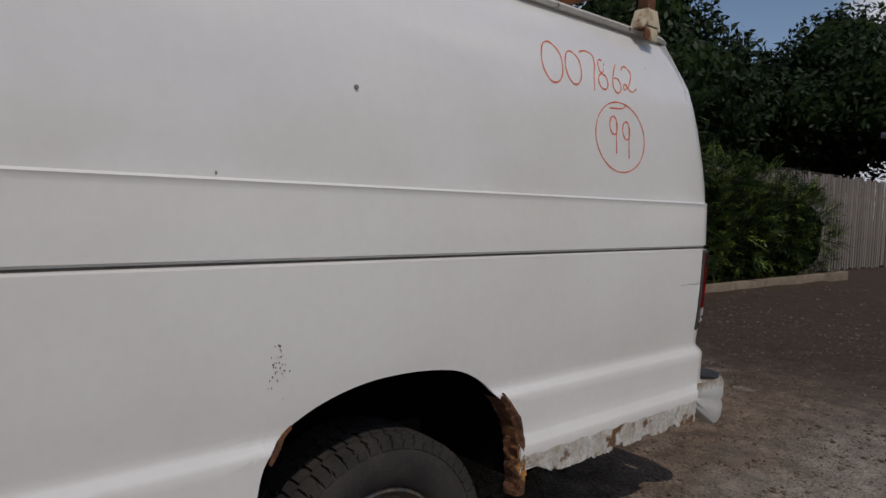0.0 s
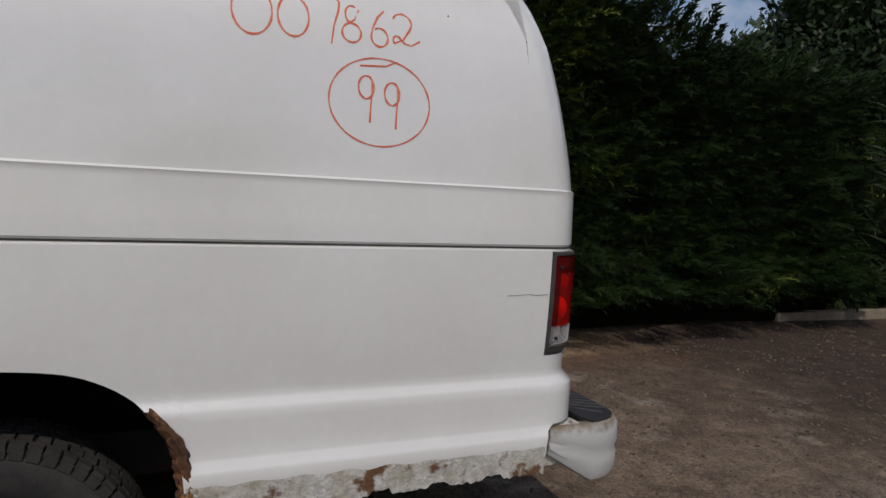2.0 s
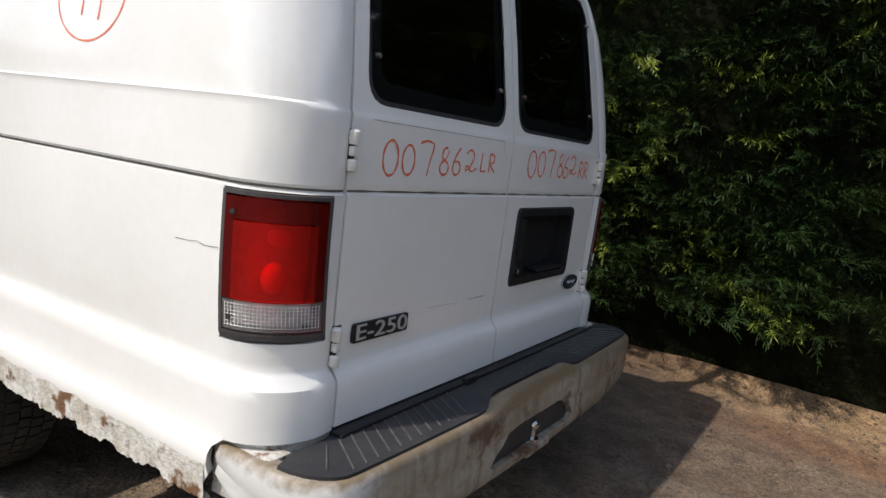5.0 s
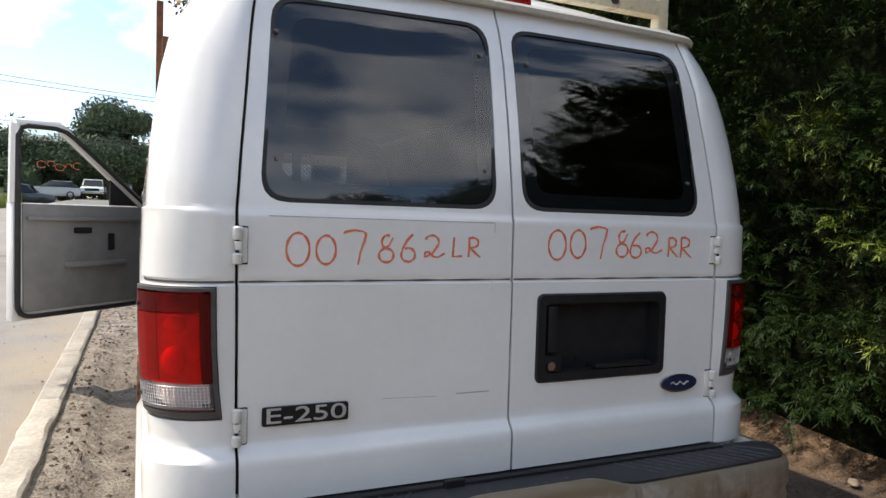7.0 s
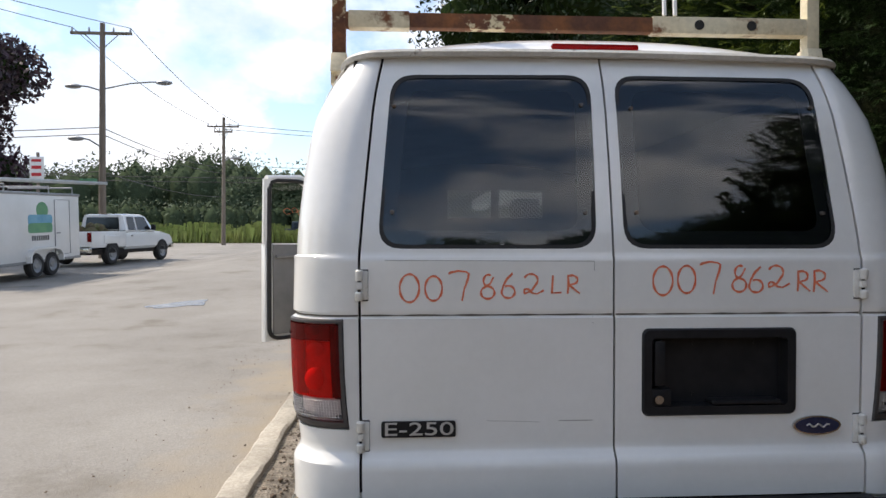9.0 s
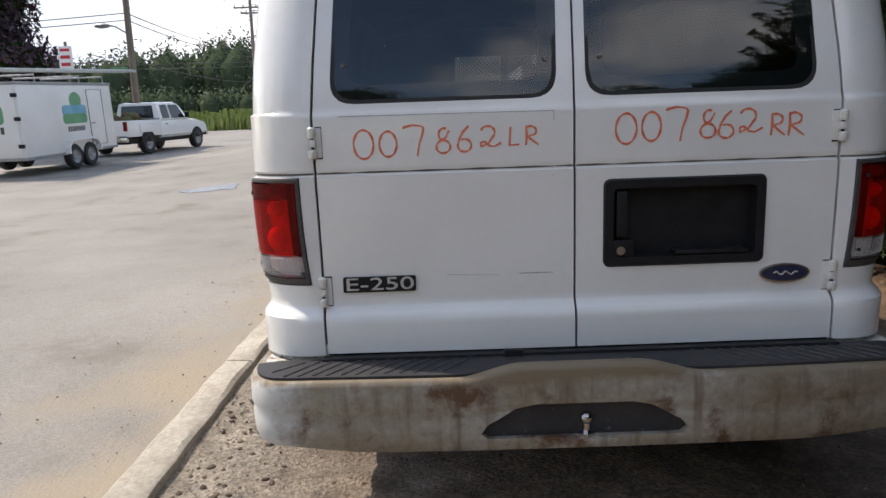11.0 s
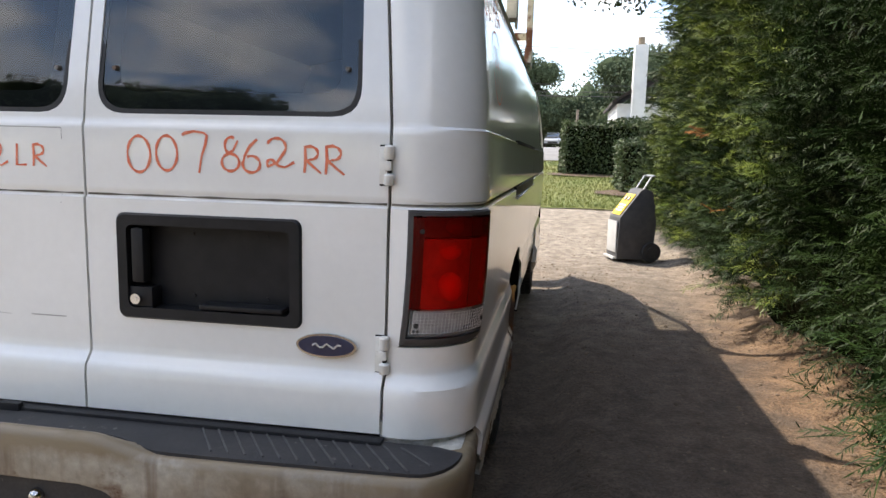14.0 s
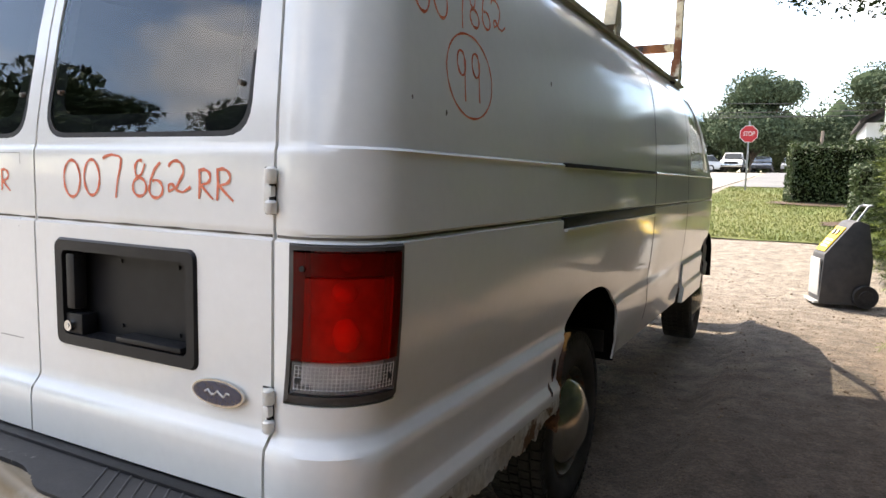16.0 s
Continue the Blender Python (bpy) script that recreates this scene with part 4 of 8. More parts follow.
def flank(side):
    """One flank with its rear corner, open for the lamp and the wheel."""
    bm = bmesh.new()
    zs = sorted(set(ZS))
    rows = []
    for z in zs:
        row = [rear_at(side * (door_edge(z) + 0.004), z)]
        row += [outline(z, k / 10, side) for k in range(11)]
        row += [side_at(y, z, side) for y in side_ys[1:]]
        rows.append(row)

    def lamp_hole(i, j):
        return LAMP_Z0 - 1e-4 <= zs[i] and zs[i + 1] <= LAMP_Z1 + 1e-4 and 1 <= j < 11
    grid(bm, rows, lamp_hole, flip=side > 0)
    cut(bm, ARCH_R, 0)
    if side < 0:
        cut(bm, [(3.56, 0.50), (3.90, 0.50), (3.90, 1.88), (3.62, 1.88)], 0)
    cut(bm, [(-0.3, 0.40), (0.128, 0.40), (0.136, 0.50), (0.128, 0.545), (0.105, 0.564), (-0.3, 0.574)], 0)
    for v in bm.verts:
        if v.is_boundary and v.co.z < 0.47 and v.co.y > 0.1:
            v.co.z = 0.475 if 0.13 < v.co.y < 1.20 else v.co.z
    hem(bm, lambda c: Vector((0, 0.03, 0)) if abs(c.x) < door_edge(c.z) + 0.01 else Vector((-side * (0.009 if 1.1 < c.y < 2.2 and c.z < 0.84 else 0.028), 0.016 if c.y < 0.15 else 0.0, 0.0)))
    return part("body_side", bm, WHITE, van, "white painted flank with scuffs" if side < 0 else "")


for side in (-1, 1):
    flank(side)

# the sliding door track and seam on the kerbside, thin gaps as dark recessed strips
for z0, z1 in ((1.298, 1.312), (1.088, 1.128)):
    bm = bmesh.new()
    box(bm, (0.975, 1.19, z0), (1.0075, 2.72, z1), 0.002)
    part("door_track", bm, SEAM if z1 > 1.2 else BLACK_PLASTIC, van, "dark sliding-door track slot")
bm = bmesh.new()
box(bm, (0.990, 1.2, 1.079), (1.016, 2.72, 1.089), 0.002)
part("track_lip", bm, WHITE, van)
for y0 in (2.735, 3.845):
    bm = bmesh.new()
    grid(bm, [[side_at(y0 + k * 0.012 + (0.05 * (z - 1.1) if y0 < 3 and z > 1.1 else 0), z, 1, 0.0015) for k in (0, 1)] for z in ZS[2:]])
    part("door_gap", bm, SEAM, van, smooth=60)


# roof with its drip rail
def roof_z(x, y):
    w = 0.845
    front = max(0.0, (y - 3.6) / 0.8)
    rise = 0.22 + 0.78 * (1 - math.exp(-max(0.0, y - 0.165) / 0.13))
    return 1.950 + 0.142 * (1 - abs(x / w) ** 2.6) * rise - 0.02 * front * front


bm = bmesh.new()
roof_rows = []
for y in [0.160, 0.165, 0.18, 0.20, 0.23, 0.27, 0.32, 0.40] + steps(0.6, 4.3, 20):
    half = 0.838 if y > 0.3 else 0.838 - 0.07 * (1 - (y - 0.160) / 0.14) ** 2
    roof_rows.append([(half * x, y, roof_z(half * x, y)) for x in [-1, -0.985] + steps(-0.95, 0.95, 18) + [0.985, 1]])
grid(bm, roof_rows)
part("roof", bm, WHITE, van)
rail_pts = [Vector((-0.855, y, 1.950)) for y in steps(4.25, 0.36, 10)]
for k in range(9):
    a = k / 8 * math.pi / 2
    rail_pts.append(Vector((-0.855 + 0.13 * (1 - math.cos(a)), 0.36 - 0.205 * math.sin(a), 1.950 + 0.004 * k / 8)))
rail_pts += [Vector((x, 0.152, 1.954 + 0.010 * (1 - (x / 0.75) ** 2))) for x in steps(-0.67, 0, 6)]
rail_pts += [Vector((-p.x, p.y, p.z)) for p in reversed(rail_pts[:-1])]
bm = bmesh.new()
sect = [(-0.022, -0.010), (0.010, -0.011), (0.016, 0.002), (0.008, 0.012), (-0.020, 0.010)]
rings = []
for i, p in enumerate(rail_pts):
    d = (rail_pts[min(i + 1, len(rail_pts) - 1)] - rail_pts[max(i - 1, 0)]).normalized()
    out = Vector((-d.y, d.x, 0)).normalized() * -1
    if out.dot(Vector((p.x, p.y - 1.5, 0))) < 0:
        out = -out
    rings.append([p + out * u + Vector((0, 0, v)) for u, v in sect + sect[:1]])
grid(bm, rings)
bmesh.ops.recalc_face_normals(bm, faces=bm.faces[:])
part("drip_rail", bm, mat("grimy_white_rail", (0.62, 0.60, 0.55), (0.5, 0.48, 0.43), 5, 0.5, fine=0.2, spots=(0.10, 0.06, 0.04), spot_scale=9, spot_at=(0.62, 0.67)), van, "grimy white drip rail with rust spots", 50)
bm = bmesh.new()
box(bm, (-0.165, 0.163, 1.966), (0.125, 0.30, 2.003), 0.008)
part("brake_lamp", bm, DEEP_RED_LENS, van, "high red brake lamp in the roof edge")

# rear doors
WIN = {-1: [(-0.060, 1.328), (-0.050, 1.893), (-0.690, 1.885), (-0.733, 1.328)], 1: [(0.714, 1.328), (0.690, 1.893), (0.028, 1.893), (0.026, 1.328)]}
PLATE = (0.078, 0.812, 0.571, 1.083)
rear_doors = {}
for side in (-1, 1):
    bm = bmesh.new()
    zs = [0.572] + [z for z in ZS if 0.58 < z]
    rows = []
    for z in zs:
        a, b = (-door_edge(z) + 0.004, MID - 0.0035) if side < 0 else (MID + 0.0035, door_edge(z) - 0.004)
        rows.append([rear_at(a + (b - a) * k / 14, z) for k in range(15)])
    grid(bm, rows)
    cut(bm, rounded_quad(WIN[side], 0.075), 1)
    if side > 0:
        cut(bm, rounded(PLATE[0] + 0.012, PLATE[1] + 0.012, PLATE[2] - 0.012, PLATE[3] - 0.012, 0.02), 1)
    hem(bm, (0, 0.024, 0))
    door = part("rear_door", bm, WHITE, van, "closed white cargo door with orange marker writing")
    rear_doors[side] = door
    # glass, its rubber and the dark border behind it
    bm = bmesh.new()
    xs = steps(min(p[0] for p in WIN[side]) - 0.01, max(p[0] for p in WIN[side]) + 0.01, 6)
    grid(bm, [[rear_at(x, z, -0.004) for x in xs] for z in steps(1.31, 1.91, 14)])
    cut(bm, rounded_quad(WIN[side], 0.074), 1, keep_inside=True)
    g = part("window_glass", bm, GLASS_DARK, door, "dark tinted window glass")
    g.visible_shadow = False
    cx = sum(p[0] for p in WIN[side]) / 4
    for name, shrink0, shrink1, depth, m in (("window_seal", 0.0, 0.012, -0.001, RUBBER), ("window_border", 0.010, 0.055, -0.007, BLACK_PLASTIC)):
        def ring(k):
            q = [Vector(p) for p in WIN[side]]
            c = Vector((cx, 1.61))
            return rounded_quad([tuple(p + Vector((-k if p.x > c.x else k, -k if p.y > c.y else k))) for p in q], 0.075 - 0.4 * k, 6)
        a, b = ring(shrink0), ring(shrink1)
        bm = bmesh.new()
        grid(bm, [[rear_at(x, z, depth) for x, z in a + a[:1]], [rear_at(x, z, depth) for x, z in b + b[:1]]])
        part(name, bm, m, door)
    for bx, bz in ((min(p[0] for p in WIN[side]) + 0.050, 1.778), (max(p[0] for p in WIN[side]) - 0.035, 1.788), (min(p[0] for p in WIN[side]) + 0.045, 1.44), (max(p[0] for p in WIN[side]) - 0.04, 1.44)):
        bm = bmesh.new()
        c = rear_at(bx, bz, 0.001)
        rod(bm, c + Vector((0, -0.004, 0)), c + Vector((0, 0.01, 0)), 0.0055, 0.0075, 12)
        part("window_bolt", bm, STEEL_WHEEL, door)
    # hinges
    for hz in (1.218, 0.764):
        hx = side * (door_edge(hz))
        base = rear_at(hx, hz)
        bm = bmesh.new()
        box(bm, (hx - 0.012 - side * 0.014, base.y - 0.006, hz - 0.044), (hx + 0.012 - side * 0.014, base.y + 0.004, hz + 0.044), 0.004)
        box(bm, (hx - side * 0.002 - 0.009, base.y - 0.019, hz - 0.0115), (hx - side * 0.002 + 0.008, base.y - 0.004, hz + 0.0105), 0.003)
        h = part("hinge", bm, HINGE_WHITE, door, "chipped white strap hinge")
        for dz, tall in ((0.031, 0.017), (-0.032, 0.014)):
            bm = bmesh.new()
            c = Vector((hx, base.y - 0.012, hz + dz))
            revolve(bm, [(0.002, tall), (0.009, tall - 0.001), (0.0125, tall - 0.005), (0.0125, 0.004 - tall), (0.010, -tall), (0.002, -tall)], Matrix.Translation(c) @ Matrix.Rotation(radians(-90), 4, "Y"), 14)
            bmesh.ops.recalc_face_normals(bm, faces=bm.faces[:])
            part("hinge_knuckle", bm, HINGE_WHITE, h)
        bm = bmesh.new()
        rod(bm, (hx, base.y - 0.010, hz - 0.044), (hx, base.y - 0.010, hz + 0.044), 0.005, n=10)
        box(bm, (hx - 0.014 - side * 0.012, base.y - 0.002, hz - 0.048), (hx + 0.015 - side * 0.012, base.y + 0.004, hz + 0.048), 0.002)
        part("hinge_pin", bm, SEAM, h)

# dark jamb behind the door gaps
bm = bmesh.new()
for x0, x1 in ((-0.86, -0.70), (MID - 0.04, MID + 0.04), (0.70, 0.86)):
    grid(bm, [[rear_at(x if z < 1.4 or abs(x) < 0.1 else x * (1 - 0.10 * (z - 1.4)), z, -0.026) for x in (x0, x1)] for z in [0.5] + ZS[6:]])
box(bm, (-0.80, 0.02, 0.50), (0.80, 0.05, 0.60))
part("door_jamb", bm, SEAM, van)

# thin brown line lying in the belt groove
BELT_BROWN = mat("brown_belt_line", (0.10, 0.085, 0.065), (0.19, 0.165, 0.135), 5, 0.9, fine=0.4)
for side in (-1, 1):
    bm = bmesh.new()
    pts_ = [rear_at(side * (door_edge(1.12) + 0.005), 1.1265)] + [outline(1.1265, k / 10, side) for k in range(11)] + [side_at(y, 1.1265, side) for y in side_ys[1:]]
    grid(bm, [[p + Vector((side * 0.0008, -0.0008 if p.y < 0.2 else 0, dz)) for p in pts_] for dz in (-0.0028, 0.0028)])
    part("belt_grime", bm, BELT_BROWN, van)
    bm = bmesh.new()
    a, b = (-door_edge(1.12) + 0.006, MID - 0.006) if side < 0 else (MID + 0.006, door_edge(1.12) - 0.006)
    grid(bm, [[rear_at(a + (b - a) * k / 14, 1.1265, 0.0008) + Vector((0, 0, dz * (1 + 0.5 * math.sin(k * 2.3)))) for k in range(15)] for dz in (-0.002, 0.0025)])
    part("belt_grime", bm, BELT_BROWN, rear_doors[side])

# plate recess in the right-hand door
rdoor = rear_doors[1]
bm = bmesh.new()
ro, ri = rounded(*PLATE, 0.022, 6), rounded(PLATE[0] + 0.030, PLATE[1] + 0.030, PLATE[2] - 0.030, PLATE[3] - 0.030, 0.016, 6)
rm = rounded(PLATE[0] + 0.005, PLATE[1] + 0.005, PLATE[2] - 0.005, PLATE[3] - 0.005, 0.02, 6)
grid(bm, [[rear_at(x, z, p) for x, z in q + q[:1]] for q, p in ((ro, 0.0), (rm, 0.008), (ri, 0.007), (ri, -0.048))])
part("plate_bezel", bm, BLACK_PLASTIC, rdoor, "black plastic bezel round the number-plate recess", 40)
bm = bmesh.new()
bm.faces.new([bm.verts.new(rear_at(x, z, -0.048)) for x, z in ri])
for sx, sz in ((0.26, 1.03), (0.46, 1.03), (0.26, 0.87), (0.46, 0.87)):
    rod(bm, rear_at(sx, sz, -0.049), rear_at(sx, sz, -0.044), 0.005, n=10)
box(bm, (0.30, -0.004, 0.846), (0.52, 0.045, 0.858), 0.003)
part("plate_recess", bm, BLACK_PLASTIC, rdoor, "empty black number-plate recess")
bm = bmesh.new()
box(bm, (0.118, -0.006, 0.905), (0.152, 0.030, 1.045), 0.008)
box(bm, (0.108, -0.002, 0.842), (0.172, 0.040, 0.895), 0.005)
part("door_handle", bm, BLACK_PLASTIC, rdoor, "black pull handle inside the recess")
bm = bmesh.new()
rod(bm, (0.130, 0.004, 0.864), (0.130, -0.012, 0.864), 0.0155, 0.0135, 20)
rod(bm, (0.130, -0.010, 0.864), (0.130, -0.0135, 0.864), 0.006, n=12)
part("lock_cylinder", bm, CHROME, rdoor, "round silver lock cylinder")

def lettering(text, size, matrix, material, parent):
    cu = bpy.data.curves.new("lettering", "FONT")
    cu.body, cu.size, cu.align_x, cu.align_y, cu.extrude = text, size, "CENTER", "CENTER", 0.002
    tmp = bpy.data.objects.new("lettering", cu)
    scene.collection.objects.link(tmp)
    me = bpy.data.meshes.new_from_object(tmp.evaluated_get(bpy.context.evaluated_depsgraph_get()))
    bpy.data.objects.remove(tmp)
    me.materials.clear()
    me.materials.append(material)
    ob = new("lettering", me)
    ob.parent = parent
    ob.matrix_world = matrix
    return ob


# badges
bm = bmesh.new()
oval = [(0.635 + 0.077 * math.cos(k * math.pi / 16), 0.777 + 0.030 * math.sin(k * math.pi / 16)) for k in range(32)]
prism(bm, oval, 1, 0.002, -0.006)
bd = part("oval_badge", bm, CHROME, rdoor, "oval badge with dark blue centre")
bm = bmesh.new()
prism(bm, [(0.635 + (x - 0.635) * 0.92, 0.777 + (z - 0.777) * 0.84) for x, z in oval], 1, -0.003, -0.0075)
part("badge_field", bm, ENAMEL_BLUE, bd)
bm = bmesh.new()
for k in range(8):
    a = 0.600 + k * 0.0092
    rod(bm, (a, -0.008, 0.777 + 0.006 * math.sin(k * 1.9)), (a + 0.0092, -0.008, 0.777 + 0.006 * math.sin((k + 1) * 1.9)), 0.0022, n=6)
part("badge_device", bm, SILVER_PLASTIC, bd)
ldoor = rear_doors[-1]
bm = bmesh.new()
prism(bm, rounded(-0.720, 0.760, -0.496, 0.808, 0.006, 3), 1, 0.002, -0.005)
bd = part("model_badge", bm, BLACK_PLASTIC, ldoor, "black badge with wide silver figures")
lettering("E-250", 0.046, pose(-0.608, -0.0062, 0.7838, 90, 0, 0) @ Matrix.Diagonal((2.02, 1.22, 1, 1)), SILVER_PLASTIC, bd)

# pressed line and scratches in the left-hand door
SCRATCH = mat("grey_scratch", (0.36, 0.35, 0.33), (0.45, 0.44, 0.42), 20, 0.6, fine=0.3)
for x0, z0, x1, z1, wd in ((-0.709, 1.293, -0.069, 1.290, 0.0022), (-0.069, 1.290, -0.069, 1.262, 0.002), (-0.40, 0.806, -0.24, 0.800, 0.0012), (-0.18, 0.803, -0.076, 0.803, 0.003), (-0.075, 1.10, -0.075, 1.13, 0.002)):
    bm = bmesh.new()
    a, b = rear_at(x0, z0, 0.0008), rear_at(x1, z1, 0.0008)
    d = (b - a).normalized()
    nrm = Vector((-d.z, 0, d.x)) * wd / 2
    bm.faces.new([bm.verts.new(p) for p in (a - nrm, b - nrm, b + nrm, a + nrm)])
    part("door_scratch", bm, SCRATCH, ldoor)


# marker writing
def arc(cx, cy, rx, ry, a0, a1, n=14):
    return [(cx + rx * math.cos(radians(a0 + (a1 - a0) * k / n)), cy + ry * math.sin(radians(a0 + (a1 - a0) * k / n))) for k in range(n + 1)]


GLYPHS = {
    "0": [arc(0.5, 0.5, 0.47, 0.52, 70, 440, 22)],
    "7": [[(0.0, 0.93), (0.1, 0.98), (0.45, 1.04), (0.82, 1.0), (0.93, 0.93), (0.88, 0.7), (0.72, 0.35), (0.62, -0.1)]],
    "8": [arc(0.52, 0.76, 0.30, 0.26, 60, 270, 10) + arc(0.48, 0.24, 0.42, 0.27, 90, -250, 16) + [(0.62, 0.62), (0.84, 0.92)]],
    "6": [[(0.72, 1.05), (0.42, 0.82), (0.2, 0.5)] + arc(0.48, 0.24, 0.36, 0.27, 150, 480, 16)],
    "2": [arc(0.42, 0.72, 0.36, 0.30, 160, -35, 12) + [(0.45, 0.2), (0.12, 0.06)] + arc(0.2, 0.16, 0.14, 0.13, 240, 60, 8) + [(0.5, 0.08), (0.75, 0.04), (1.1, 0.22)]],
    "9": [arc(0.45, 0.72, 0.36, 0.27, 40, 400, 16) + [(0.72, 0.62), (0.66, 0.3), (0.62, -0.1)]],
    "L": [[(0.2, 1.0), (0.12, 0.02), (0.85, 0.04)]],
    "R": [[(0.15, 0.95), (0.18, 0.5), (0.12, -0.02)], [(0.1, 0.96), (0.45, 1.0)] + arc(0.45, 0.74, 0.34, 0.24, 80, -90, 9) + [(0.2, 0.48), (0.6, 0.2), (0.95, -0.02)]],
}


def stroke(bm, pts, place, normal, width):
    ps = [place(u, v) for u, v in pts]
    left, right = [], []
    for i, p in enumerate(ps):
        d = (ps[min(i + 1, len(ps) - 1)] - ps[max(i - 1, 0)]).normalized()
        s = d.cross(normal).normalized() * width * (0.42 + 0.12 * math.sin(i * 1.7))
        left.append(bm.verts.new(p + s))
        right.append(bm.verts.new(p - s))
    for i in range(len(ps) - 1):
        bm.faces.new((left[i], left[i + 1], right[i + 1], right[i]))


def write(text, place, normal, width, parent, label):
    """Hand-lettered text: entries of (character, left, bottom, width, height) in surface units."""
    for ch, x, z, w, h in text:
        bm = bmesh.new()
        for line in GLYPHS[ch]:
            stroke(bm, [(x + u * w, z + v * h) for u, v in line], place, normal, width)
        part("painted_character", bm, MARKER, parent, label, smooth=0)


back_n = Vector((0, -1, 0))
write([("0", -0.667, 1.168, 0.063, 0.082), ("0", -0.590, 1.172, 0.055, 0.072), ("7", -0.517, 1.178, 0.066, 0.080), ("8", -0.422, 1.178, 0.050, 0.070), ("6", -0.362, 1.180, 0.056, 0.070),
       ("2", -0.290, 1.188, 0.058, 0.062), ("L", -0.206, 1.192, 0.040, 0.055), ("R", -0.158, 1.192, 0.046, 0.055)],
      lambda x, z: rear_at(x, z, 0.0015), back_n, 0.0073, ldoor, "orange-red hand-lettered marker number and letters")
write([("0", 0.112, 1.186, 0.066, 0.086), ("0", 0.190, 1.192, 0.060, 0.082), ("7", 0.262, 1.196, 0.070, 0.088), ("8", 0.362, 1.196, 0.054, 0.078), ("6", 0.412, 1.194, 0.062, 0.074),
       ("2", 0.478, 1.204, 0.066, 0.070), ("R", 0.570, 1.196, 0.050, 0.062), ("R", 0.622, 1.194, 0.056, 0.066)],
      lambda x, z: rear_at(x, z, 0.0015), back_n, 0.0077, rdoor, "orange-red hand-lettered marker number and letters")
LEFT_TEXT = [("0", -1.118, 1.668, 0.110, 0.128), ("0", -1.000, 1.676, 0.088, 0.108), ("7", -0.905, 1.680, 0.082, 0.118), ("8", -0.828, 1.682, 0.064, 0.100), ("6", -0.750, 1.680, 0.068, 0.098), ("2", -0.682, 1.688, 0.078, 0.092)]
write(LEFT_TEXT + [("9", -0.785, 1.475, 0.062, 0.118), ("9", -0.710, 1.463, 0.062, 0.118)],
      lambda u, z: side_at(-u, z, -1, 0.0012), Vector((-1, 0, 0)), 0.0065, van, "red hand-lettered number over a circled number")
bm = bmesh.new()
stroke(bm, arc(-0.716, 1.522, 0.146, 0.122, 62, 432, 40) + [(-0.70, 1.624), (-0.775, 1.618)], lambda u, z: side_at(-u, z, -1, 0.0012), Vector((-1, 0, 0)), 0.0052)
part("marker_circle", bm, MARKER, van, smooth=0)
write([("0", 0.235, 1.612, 0.075, 0.10), ("0", 0.325, 1.616, 0.07, 0.09), ("7", 0.41, 1.622, 0.085, 0.10), ("8", 0.51, 1.630, 0.06, 0.085), ("6", 0.58, 1.640, 0.065, 0.085), ("2", 0.655, 1.650, 0.075, 0.08),
       ("9", 0.415, 1.448, 0.06, 0.11), ("9", 0.495, 1.452, 0.06, 0.11)],
      lambda u, z: side_at(u, z, 1, 0.0012), Vector((1, 0, 0)), 0.0075, van, "red hand-lettered number over a circled number")
bm = bmesh.new()
stroke(bm, arc(0.488, 1.500, 0.125, 0.102, 62, 428, 40), lambda u, z: side_at(u, z, 1, 0.0012), Vector((1, 0, 0)), 0.006)
part("marker_circle", bm, MARKER, van, smooth=0)

